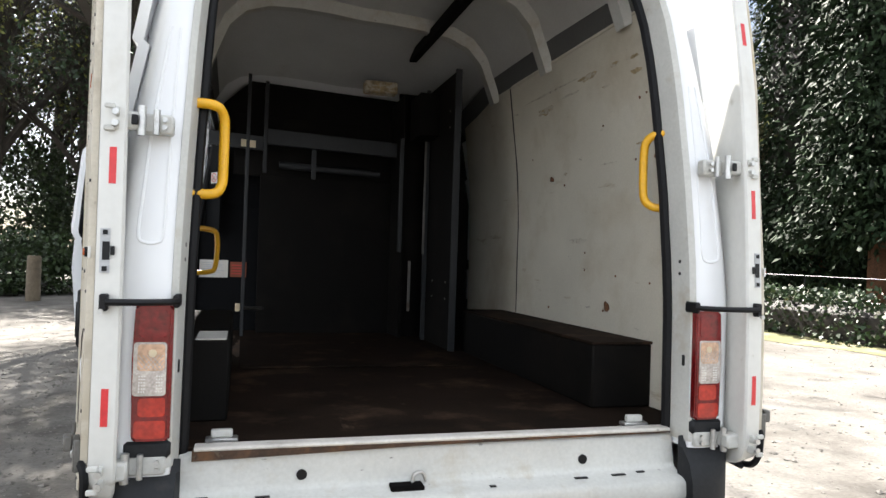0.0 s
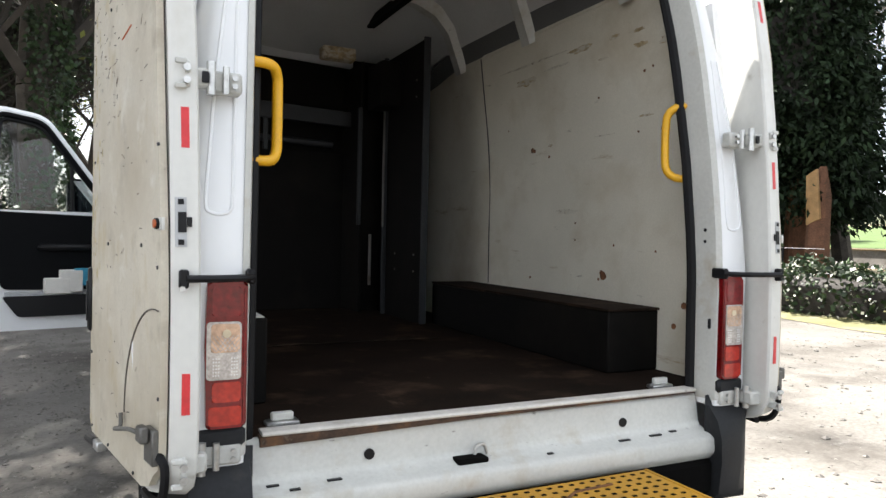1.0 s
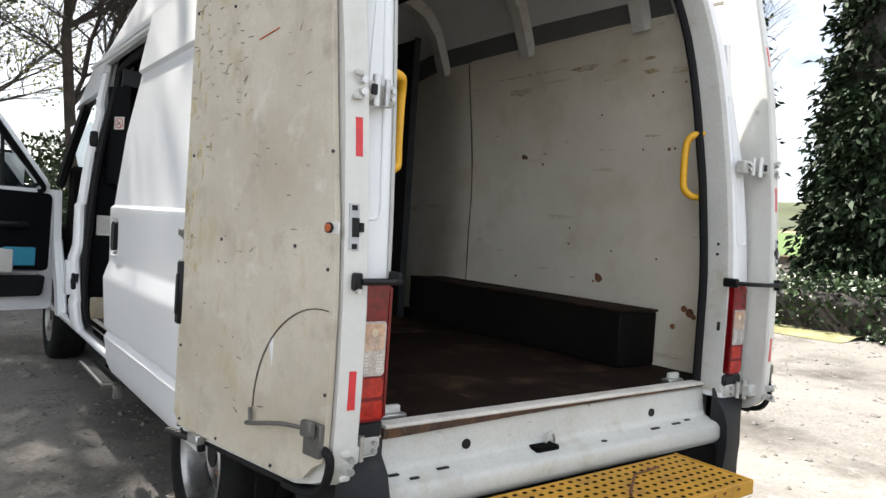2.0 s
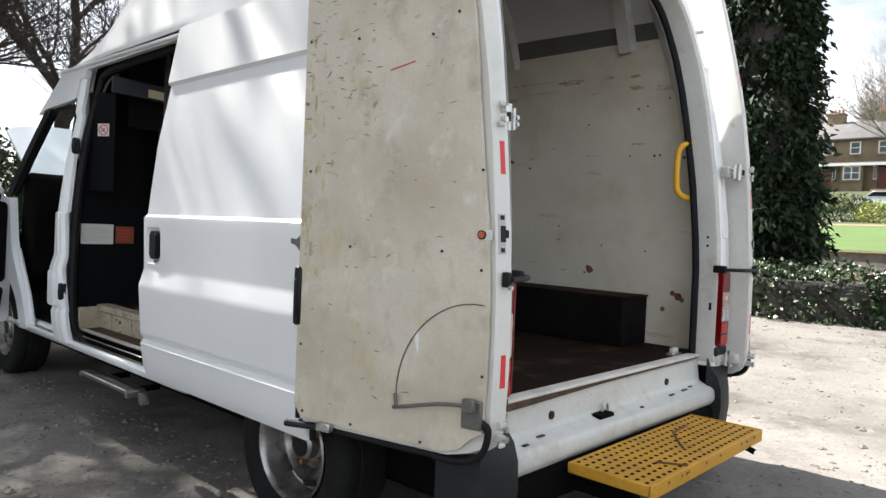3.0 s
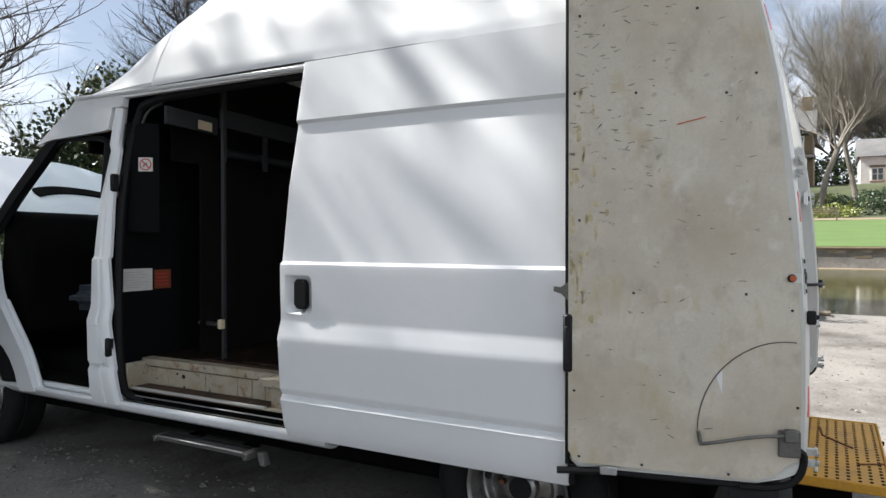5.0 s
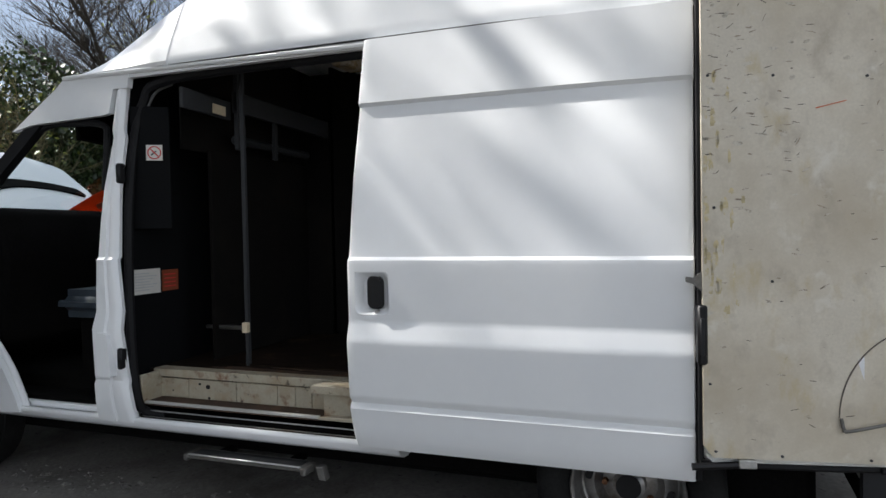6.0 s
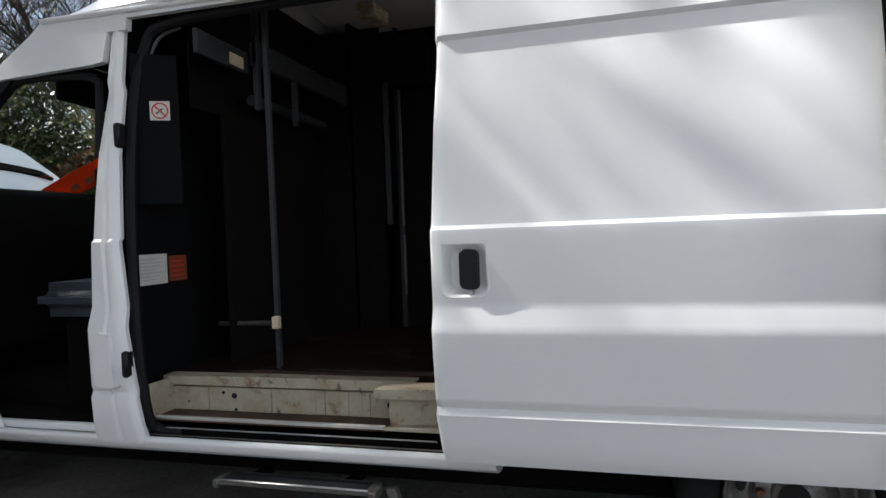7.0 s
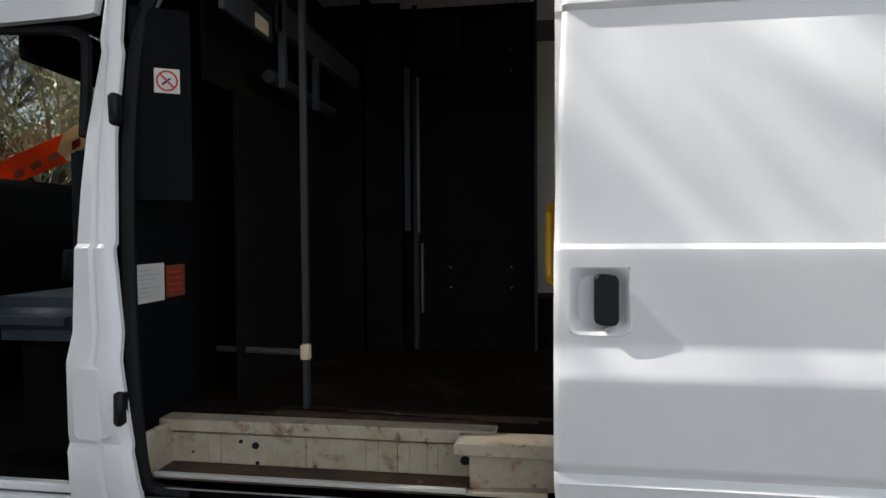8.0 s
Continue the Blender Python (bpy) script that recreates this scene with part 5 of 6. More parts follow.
# Passenger cab door, swung wide open on its front hinge.
def cab_door():
    hinge, free = Vector((-0.965, 3.93, 0)), Vector((-1.84, 3.74, 0))
    d = (free - hinge).normalized()
    n = Vector((d.y, -d.x, 0))
    if n.y > 0:
        n = -n
    base = Matrix(((d.x, n.x, 0, hinge.x), (d.y, n.y, 0, hinge.y), (0, 0, 1, 0), (0, 0, 0, 1)))

    def put(name, bm, material, parent, label="", smooth=True):
        return part(name, moved(bm, base), material, parent, label, smooth)

    outer = rounded([(0.02, 0.42), (0.0, 1.30), (0.55, 1.93), (0.86, 1.975), (0.93, 1.30), (0.955, 1.05), (0.90, 0.42)], 0.05, 3)
    hole = rounded([(0.12, 1.31), (0.58, 1.86), (0.82, 1.90), (0.87, 1.31)], 0.05, 3)
    m = len(outer)
    grown = []
    for k in range(m):
        grown.append(hole[(k * len(hole)) // m])
    low = rounded([(0.02, 0.42), (0.0, 1.28), (0.94, 1.28), (0.955, 1.05), (0.90, 0.42)], 0.04, 3)
    leaf = put("cab_door", loft([[(u, nn, z) for u, z in low] for nn in (-0.07, -0.05, 0.0, 0.012)], True, True), "paint", van, "white cab door swung wide open, with dark trim")
    frame = tube([(u, -0.03, z) for u, z in rounded([(0.06, 1.27), (0.56, 1.905), (0.87, 1.945), (0.935, 1.27)], 0.07, 4)], 0.042, 8)
    put("window_frame", frame, "paint", leaf)
    put("frame_trim", tube([(u, 0.006, z) for u, z in rounded([(0.075, 1.26), (0.565, 1.89), (0.855, 1.928), (0.905, 1.26)], 0.07, 4)], 0.019, 8), "navy", leaf, "dark inner window frame trim")
    put("window_seal", tube([(u, -0.004, z) for u, z in rounded([(0.11, 1.30), (0.58, 1.865), (0.83, 1.90), (0.875, 1.30)], 0.06, 4)], 0.014, 6, closed=True), "seal", leaf)
    put("divider", tube([(0.36, -0.02, 1.28), (0.375, -0.02, 1.66)], 0.013, 6), "seal", leaf)
    put("pane", loft([[(0.1, -0.03, 1.28), (0.89, -0.03, 1.28)], [(0.57, -0.03, 1.89), (0.85, -0.03, 1.915)]]), "glass", leaf)
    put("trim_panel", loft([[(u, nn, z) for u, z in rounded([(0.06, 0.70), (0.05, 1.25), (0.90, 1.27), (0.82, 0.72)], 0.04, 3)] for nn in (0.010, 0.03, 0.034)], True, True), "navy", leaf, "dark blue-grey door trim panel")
    put("door_pocket", loft([[(u, nn, z) for u, z in rounded([(0.10, 0.52), (0.08, 0.67), (0.82, 0.67), (0.72, 0.52)], 0.03, 3)] for nn in (0.010, 0.05, 0.055)], True, True), "black", leaf, "black moulded door pocket")
    put("arm_rest", box(0.2, 0.6, 0.03, 0.08, 1.0, 1.05, 0.02), "black", leaf)
    put("door_latch", box(0.92, 0.95, -0.04, 0.0, 0.93, 1.0, 0.006), "black", leaf, "black door latch")
    put("grey_band", box(0.10, 0.80, 0.012, 0.02, 0.675, 0.70, 0.003), "inner", leaf)
    put("packet", box(0.38, 0.56, 0.03, 0.09, 0.68, 0.80, 0.01), "paper", leaf, "white paper packets in the pocket")
    put("packet", box(0.30, 0.46, 0.035, 0.085, 0.69, 0.86, 0.01), "paper", leaf)
    put("packet", box(0.16, 0.36, 0.04, 0.08, 0.74, 0.87, 0.006), "bluepkg", leaf, "blue packet")
    mir = put("door_mirror", box(0.16, 0.37, -0.26, -0.16, 1.22, 1.53, 0.03, seg=2), "black", leaf, "black door mirror housing")
    put("mirror_glass", box(0.18, 0.35, -0.158, -0.155, 1.28, 1.51, 0.0), "mirror", leaf)
    put("mirror_arm", box(0.10, 0.20, -0.20, -0.05, 1.24, 1.30, 0.015), "black", leaf)
    return leaf


cab_door()


# The body is drawn on a short plan: lay it out to its true length, and raise the near side's upper half to its true height.
LONGER, TALLER = 0.075, 0.06


def lay_out(ob):
    me = ob.data
    co = np.empty(len(me.vertices) * 3, np.float32)
    me.vertices.foreach_get("co", co)
    co = co.reshape(-1, 3)
    if co[:, 0].min() > 0.35 and co[:, 0].max() < 0.93 and co[:, 1].mean() < 2.6:
        return
    round_part = ob if ob.name.startswith("wheel") else ob.parent
    if round_part.name.split(".")[0] == "wheel":
        co[:, 1] += LONGER * (WHEEL_F if co[:, 1].mean() > 2 else WHEEL_R)
    else:
        co[:, 2] += TALLER * np.clip(co[:, 2] - 1.1, 0, None) * np.clip(-co[:, 0] / 0.8, 0, 1) * np.clip(co[:, 1] / 0.6, 0, 1)
        co[:, 1] += LONGER * np.clip(co[:, 1], 0, None)
    me.vertices.foreach_set("co", co.ravel())
    me.update()


for ob in van.children_recursive:
    if not ob.name.startswith("step_hole"):
        lay_out(ob)

# ---- surroundings ----
M.update(
    gravel=mat("pale_gravel", (0.168, 0.158, 0.144), 0.95, var=0.16, scale=0.9, fine=45, bump=0.012, spec=0.2,
               stain=[((0.062, 0.055, 0.048), 1.4, 0.50, 0.72), ((0.085, 0.077, 0.068), 0.6, 0.48, 0.75), ((0.22, 0.21, 0.195), 7, 0.6, 0.75), ((0.045, 0.04, 0.036), 26, 0.62, 0.72)]),
    stone=mat("loose_stones", (0.15, 0.14, 0.127), 0.9, var=0.15, scale=30, bump=0.004, island=0.4),
    verge=mat("mossy_verge", (0.15, 0.145, 0.06), 0.95, var=0.25, scale=2, fine=60, bump=0.01, stain=[((0.26, 0.22, 0.15), 2.5, 0.5, 0.7)]),
    lawn=mat("mown_lawn", (0.062, 0.108, 0.019), 0.9, var=0.12, scale=0.5, fine=30, bump=0.01),
    bank=mat("rough_grass_bank", (0.045, 0.055, 0.022), 0.95, var=0.25, scale=0.4, fine=8, bump=0.03),
    water=mat("green_brown_pond", (0.060, 0.058, 0.016), 0.08, var=0.2, scale=0.3, fine=6, bump=0.004, spec=0.5),
    ivy=mat("ivy_leaves", (0.022, 0.046, 0.013), 0.5, var=0.2, scale=2, island=0.5),
    blossom=mat("white_blossom", (0.72, 0.70, 0.60), 0.7, var=0.05, island=0.1),
    conifer=mat("dark_conifer_sprays", (0.020, 0.034, 0.016), 0.65, var=0.3, scale=1.5, island=0.6, spec=0.15),
    laurel=mat("shrub_leaves", (0.034, 0.058, 0.018), 0.45, var=0.25, scale=1.5, island=0.5),
    spring=mat("spring_leaves", (0.20, 0.22, 0.045), 0.5, var=0.2, scale=1.2, island=0.4),
    bark=mat("grey_brown_bark", (0.06, 0.05, 0.04), 0.9, var=0.3, scale=4, fine=40, bump=0.012),
    redbark=mat("red_brown_bark", (0.16, 0.075, 0.042), 0.9, var=0.3, scale=4, fine=50, bump=0.015),
    splitwood=mat("split_pale_wood", (0.42, 0.25, 0.11), 0.8, var=0.15, scale=8, bump=0.006),
    twig=mat("bare_twigs", (0.055, 0.047, 0.04), 0.9, var=0.2, scale=3),
    straw=mat("pale_straw_twigs", (0.20, 0.17, 0.095), 0.9, var=0.2, scale=3),
    fartwig=mat("pale_far_twigs", (0.16, 0.14, 0.115), 0.9, var=0.2, scale=1),
    rubble=mat("stone_wall", (0.17, 0.14, 0.10), 0.9, var=0.2, scale=3, bump=0.02, random_tint=0.35),
    sandstone=mat("weathered_sandstone", (0.19, 0.145, 0.092), 0.9, var=0.15, scale=0.8, fine=6, bump=0.01),
    slate=mat("slate_roof", (0.10, 0.098, 0.097), 0.9, var=0.15, scale=0.7, fine=8, bump=0.01),
    whitewood=mat("white_joinery", (0.75, 0.74, 0.70), 0.5, var=0.05),
    # Timber, and the dark cores that stand in for shade inside the foliage.
    darkwood=mat("dark_timber_and_inner_shade", (0.035, 0.03, 0.027), 0.7, var=0.2),
    door_red=mat("brown_door_paint", (0.12, 0.03, 0.02), 0.5, var=0.1),
    brick=mat("red_brick_house", (0.32, 0.13, 0.08), 0.9, var=0.15, scale=2, fine=20),
    iron=mat("black_iron", (0.015, 0.015, 0.015), 0.5, 0.4, var=0.2),
    timber=mat("weathered_post", (0.17, 0.135, 0.095), 0.85, var=0.2, scale=8, bump=0.004),
    pale_van=mat("pale_vehicle_paint", (0.74, 0.79, 0.82), 0.3, var=0.02, coat=0.4),
)
rng = np.random.default_rng(7)


def raw(name, verts, faces_n, material, smooth=False):
    """A mesh from a flat array of corners: faces of faces_n corners each, none shared."""
    me = bpy.data.meshes.new(name)
    v = np.asarray(verts, np.float32).reshape(-1, 3)
    count = len(v) // faces_n
    me.vertices.add(len(v))
    me.vertices.foreach_set("co", v.ravel())
    me.loops.add(len(v))
    me.loops.foreach_set("vertex_index", np.arange(len(v), dtype=np.int32))
    me.polygons.add(count)
    me.polygons.foreach_set("loop_start", np.arange(0, len(v), faces_n, dtype=np.int32))
    me.update(calc_edges=True)
    me.materials.append(M[material])
    return me


def unit(v):
    return v / np.maximum(np.linalg.norm(v, axis=1, keepdims=True), 1e-9)


def leaves(points, size, droop=0.0, slim=0.55, out=None):
    """Small leaf blades (two triangles folded along the rib) at points; corners as one array."""
    n = len(points)
    way = unit(rng.normal(size=(n, 3)) + (0 if out is None else out) + np.array([0, 0, -droop]))
    side = unit(np.cross(way, rng.normal(size=(n, 3))))
    up = np.cross(side, way)
    s = size * rng.uniform(0.6, 1.35, (n, 1))
    tip, a, b = points + way * s, points + way * s * 0.45 + side * s * slim * 0.5 + up * s * 0.12, points + way * s * 0.45 - side * s * slim * 0.5 + up * s * 0.12
    return np.stack([points, a, tip, b], 1).reshape(-1, 3)


def limb_mesh(segs, sides=5):
    """Tapered limbs: segs of (from, to, radius, radius)."""
    p0, p1 = np.array([s[0] for s in segs]), np.array([s[1] for s in segs])
    r0, r1 = np.array([s[2] for s in segs])[:, None], np.array([s[3] for s in segs])[:, None]
    way = unit(p1 - p0)
    side = unit(np.cross(way, np.where(np.abs(way[:, 2:3]) > 0.9, [[1.0, 0, 0]], [[0, 0, 1.0]])))
    up = np.cross(way, side)
    quads = []
    for k in range(sides):
        c = [(math.cos(a), math.sin(a)) for a in (k * math.tau / sides, (k + 1) * math.tau / sides)]
        d = [side * x + up * y for x, y in c]
        quads.append(np.stack([p0 + d[0] * r0, p0 + d[1] * r0, p1 + d[1] * r1, p1 + d[0] * r1], 1))
    return np.concatenate(quads).reshape(-1, 3)


def grow(base, height, spread, depth, seed, lean=0.0, twist=0.5, droop=0.0, forks=3, thin=(0.40, 0.58), girth=0.024):
    """Branch segments of a leafless tree: (trunk segs, limb segs, tips)."""
    r = random.Random(seed)
    trunk, limbs, tips = [], [], []

    def branch(p, way, length, radius, level):
        steps = 3 if level < depth else 2
        for k in range(steps):
            bend = Vector((r.uniform(-1, 1), r.uniform(-1, 1), r.uniform(-0.6, 0.8) - droop * level)) * twist * 0.35
            way = (way + bend).normalized()
            q = p + way * length / steps
            rad2 = radius * (0.86 if level else 0.9)
            (trunk if level == 0 else limbs).append((tuple(p), tuple(q), radius, rad2))
            p, radius = q, rad2
            if level < depth and (level > 0 or k > 0):
                for _ in range(forks if level else 3):
                    a = r.uniform(0, math.tau)
                    out = Vector((math.cos(a), math.sin(a), 0)) * spread
                    w = (way * r.uniform(0.5, 1.0) + out + Vector((0, 0, r.uniform(0.0, 0.5) - droop))).normalized()
                    branch(p, w, length * r.uniform(0.5, 0.78), radius * r.uniform(*thin), level + 1)
        tips.append(tuple(p))
        if level < depth:
            branch(p, way, length * 0.7, radius * 0.8, level + 1)
    branch(Vector(base), Vector((lean, 0, 1)).normalized(), height * 0.42, height * girth, 0)
    return trunk, limbs, np.array(tips)


def bare_tree(base, height, spread, depth, seed, label, leaf="", bark="bark", twig="twig", leaf_n=0, leaf_size=0.12, leaf_low=0.0, **kw):
    t = thing("tree", label, "tree", "trees round the car park", at=base)
    trunk, limbs, tips = grow(base, height, spread, depth, seed, **kw)
    shift = np.array(base)
    for name, segs, m, sides in (("trunk", trunk, bark, 9), ("crown", limbs, twig, 4)):
        ob = new(name, raw(name, limb_mesh(segs, sides) - shift, 4, m))
        ob.parent = t
    if leaf_n:
        tips = tips[tips[:, 2] > leaf_low]
        pick = tips[rng.integers(0, len(tips), leaf_n)] + rng.normal(scale=height * 0.03, size=(leaf_n, 3))
        ob = new("foliage", raw("foliage", leaves(pick, leaf_size, 0.2) - shift, 4, leaf))
        ob.parent = t
    return t


# Ground: gravel, falling to the pond and rising beyond it to the houses.
RISE = [(-400, -0.2), (-10, -0.19), (7.7, 0.25), (8.0, 0.2), (8.4, -0.6), (23.4, -0.5), (24.0, 0.3), (24.05, 1.02), (50, 2.6), (56, 3.1), (63, 4.4), (69, 4.75), (70, 5.4), (74, 6.6), (90, 7.4), (150, 9), (600, 20), (2500, 40)]
xs = [-2500, -600, -150, -60, -30] + list(np.linspace(-20, -6, 15)) + list(np.linspace(-5, 7.5, 64)) + [7.7, 8.0, 8.4, 15, 23.4, 24.0, 24.05, 30, 40, 50, 56, 63, 69, 70, 74, 90, 150, 600, 2500]
ys = [-2500, -600, -150, -60, -30] + list(np.linspace(-20, -5, 16)) + list(np.linspace(-4, 10, 71)) + list(np.linspace(11, 30, 20)) + [60, 150, 600, 2500]


def height_at(x, y):
    z = lerp_table(RISE, x)
    if -6 < x < 7.6 and -6 < y < 20:
        z += 0.018 * noise.noise((x * 0.7, y * 0.7, 0.3)) + 0.010 * noise.noise((x * 2.1, y * 2.1, 4.0))
    return z


bm = bmesh.new()
grid = [[bm.verts.new((x, y, height_at(x, y))) for x in xs] for y in ys]
for a, b in zip(grid, grid[1:]):
    for i in range(len(xs) - 1):
        bm.faces.new((a[i], a[i + 1], b[i + 1], b[i]))
solid("ground", bm, "gravel", "pale compacted gravel ground with loose stones", "ground", kind="structure")

# Loose stones.
def scatter_stones(name, boxes, size, label):
    out = []
    for (x0, x1, y0, y1), count in boxes:
        px, py = rng.uniform(x0, x1, count), rng.uniform(y0, y1, count)
        s = size * rng.uniform(0.4, 1.0, count) ** 2 * rng.choice([0.6, 1.0, 1.7], count, p=[0.6, 0.33, 0.07])
        for x, y, r in zip(px, py, s):
            z = height_at(x, y)
            a = rng.uniform(0, math.tau)
            ring = [(x + r * rng.uniform(0.7, 1.2) * math.cos(a + k * math.tau / 5), y + r * rng.uniform(0.7, 1.2) * math.sin(a + k * math.tau / 5), z + r * rng.uniform(0.0, 0.25)) for k in range(5)]
            low = [(x + (p[0] - x) * 0.8, y + (p[1] - y) * 0.8, z - r * 0.4) for p in ring]
            top = (x + r * rng.uniform(-0.2, 0.2), y + r * rng.uniform(-0.2, 0.2), z + r * rng.uniform(0.35, 0.75))
            for k in range(5):
                j = (k + 1) % 5
                out += [ring[k], ring[j], top, low[k], low[j], ring[j], low[k], ring[j], ring[k]]
    tagged(new(name, raw(name, out, 3, "stone")), label, "stones", kind="stuff")


scatter_stones("loose_stones", [((-4.2, -0.7, 0.3, 7.0), 9000), ((-6, -1, 6, 13), 1500), ((0.3, 7.2, -3.0, 3.0), 4200), ((-2.5, 1, -2.5, 0.5), 700), ((2, 7, 3, 9), 900), ((-14, -6, 4, 16), 800)], 0.018,
               "small loose stones lying on the gravel")

# Verge, hedge with blossom, railing.
bm = loft([[(x, y, height_at(x, y) + 0.006 + 0.03 * (x > 6.75)) for x in (6.45 + 0.12 * math.sin(y * 1.7), 6.6, 6.85, 7.6)] for y in np.linspace(1.9, 16, 60)])
solid("verge", bm, "verge", "mossy yellow-green verge along the hedge", "verge", kind="structure")


def hedge(name, x0, x1, y0, y1, z0, z1, n, size, label, leaf="ivy", flower=0, core="ivy"):
    t = thing(name, label, "hedge", at=((x0 + x1) / 2, (y0 + y1) / 2, z0))
    sh = np.array(t.location)
    p = rng.uniform(0, 1, (n, 3))
    face = rng.integers(0, 4, n)
    p[face == 0, 0] *= 0.22
    p[face == 1, 2] = 1 - 0.2 * p[face == 1, 2]
    p[face == 2, 1] = np.where(rng.random((face == 2).sum()) < 0.5, 0.03, 0.97) * 1.0
    q = np.stack([x0 + p[:, 0] * (x1 - x0), y0 + p[:, 1] * (y1 - y0), z0 + p[:, 2] * (z1 - z0)], 1)
    bumps = np.array([noise.noise((a * 1.6, b * 1.6, c * 2.2)) for a, b, c in q])
    q[:, 2] = z0 + (q[:, 2] - z0) * (1 + 0.28 * bumps)
    q[:, 0] -= 0.22 * bumps
    ob = new("foliage", raw("foliage", leaves(q, size, 0.1, 0.8) - sh, 4, leaf))
    ob.parent = t
    if flower:
        k = rng.integers(0, n, flower)
        ob = new("blossom", raw("blossom", leaves(q[k] + rng.normal(scale=0.03, size=(flower, 3)), size * 0.55, -0.3, 1.0) - sh, 4, "blossom"))
        ob.parent = t
    # Dark block within the leaves in place of the hedge's inner shade.
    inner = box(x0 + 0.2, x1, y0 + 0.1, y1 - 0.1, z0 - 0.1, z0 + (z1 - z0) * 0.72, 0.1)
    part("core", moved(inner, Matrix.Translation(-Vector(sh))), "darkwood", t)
    return t


hedge("hedge", 6.85, 7.75, 0.08, 14.0, 0.2, 0.92, 16000, 0.07, "low clipped evergreen hedge with white blossom", flower=2200)
rail = thing("railing", "thin black iron railing behind the hedge", "railing")
part("rail", tube([(7.65, 0.22, 0.76), (7.65, 16, 0.80)], 0.010, 6), "iron", rail)
part("rail", tube([(7.65, 4.4, 1.10), (7.65, 8, 1.13), (7.65, 16, 1.15)], 0.007, 6), "iron", rail)
for k in range(9):
    part("post", tube([(7.65, 0.24 + k * 1.6, 0.2), (7.65, 0.24 + k * 1.6, 1.13 if k > 2 else 0.78)], 0.014, 6), "iron", rail)
for k in range(30):
    part("baluster", tube([(7.65, 0.36 + k * 0.13, 0.25), (7.65, 0.36 + k * 0.13, 0.77)], 0.007, 5), "iron", rail)
post = part("end_post", box(7.55, 7.8, -0.20, 0.04, 0.1, 0.26, 0.02), "timber", rail, "low weathered end post")
part("post_cap", box(7.50, 7.85, -0.24, 0.08, 0.26, 0.30, 0.01), "timber", rail)


def conifer(base, height, radius, seed, n, label, skirt=0.3, trunks=1):
    t = thing("conifer", label, "tree", "conifers by the pond", at=base)
    r = np.random.default_rng(seed)
    sh = np.array(base)
    k = 900
    hz = skirt + (height - skirt) * r.random(k) ** 1.25
    ang = r.uniform(0, math.tau, k)
    rad = radius * (1 - (hz - skirt) / (height - skirt)) ** 0.55 * r.uniform(0.65, 1.12, k)
    clump = np.stack([rad * np.cos(ang), rad * np.sin(ang), hz], 1)
    sel = r.integers(0, k, n)
    offs = r.normal(scale=(0.19, 0.19, 0.17), size=(n, 3)) * (radius / 1.6)
    back = r.random((n, 1)) * 0.35
    p = clump[sel] * np.array([1, 1, 1]) + offs
    p[:, :2] *= 1 - back
    p[:, 2] -= 0.35 * np.linalg.norm(offs[:, :2], axis=1)
    p[:, 2] = np.maximum(p[:, 2], 0.1)
    out = np.concatenate([p[:, :2], np.zeros((n, 1))], 1)
    ob = new("crown", raw("crown", leaves(p, 0.14, 1.3, 0.40, unit(out) * 1.1), 4, "conifer"))
    ob.parent = t
    for j in range(trunks):
        a = j * 2.4
        c = (0.35 * math.cos(a) * (trunks > 1), 0.35 * math.sin(a) * (trunks > 1))
        part("trunk", tube([(c[0], c[1], -0.2), (c[0] * 1.05, c[1], 1.5), (c[0] * 0.7, c[1] * 0.7, height * 0.6), (0, 0, height * 0.97)], [0.2, 0.16, 0.09, 0.01], 8), "redbark", t)
    # Dark solid behind the sprays, so their gaps read as inner shade.
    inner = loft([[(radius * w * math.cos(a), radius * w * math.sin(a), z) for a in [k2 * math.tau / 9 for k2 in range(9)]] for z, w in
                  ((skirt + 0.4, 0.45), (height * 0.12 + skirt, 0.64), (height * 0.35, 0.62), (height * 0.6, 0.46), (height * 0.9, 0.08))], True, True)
    part("core", inner, "darkwood", t, "dark solid standing in for the shade inside the crown")
    return t


conifer((9.2, 2.7, 0.2), 12.0, 0.92, 11, 100000, "dense dark green columnar conifer with drooping sprays")
conifer((9.7, 6.7, 0.2), 13.0, 1.6, 12, 120000, "dense dark green conifer with drooping sprays and bare lower trunks", skirt=1.7, trunks=3)
conifer((11.4, 10.2, 0.2), 13.0, 1.9, 13, 90000, "broad dark green conifer with drooping sprays", skirt=0.9)
snag = solid("tree_stump", tube([(8.6, 5.2, 0.1), (8.62, 5.2, 1.3), (8.68, 5.22, 1.9), (8.7, 5.2, 2.35)], [0.2, 0.17, 0.16, 0.05], 9), "redbark", "snapped red-brown trunk with a pale split face", "tree")
part("split_face", moved(prism([(-0.12, 1.55), (0.1, 1.45), (0.12, 2.2), (-0.05, 2.3)], "x", -0.03, 0.02, 0.004), Matrix.Translation((8.50, 5.2, 0))), "splitwood", snag, "pale split wood")

# Pond, far bank wall, lawn.
bm = loft([[(x, y, 0.025 * x - 0.27) for x in (8.05, 14, 24.0)] for y in (-60, -20, 0, 20, 60)])
solid("pond", bm, "water", "still green-brown pond water", "pond", kind="structure")
solid("bank_edge", box(7.6, 8.06, -40, 0.2, -0.4, 0.235, 0.02), "gravel", "pale stone edging along the pond", "kerb", kind="structure")
wallp = thing("stone_wall", "low rubble stone wall along the far bank", "wall", kind="structure", at=(24.0, 0, 0.3))
part("wall_core", box(0.1, 0.4, -30, 40, -0.4, 0.68, 0.02), "rubble", wallp)
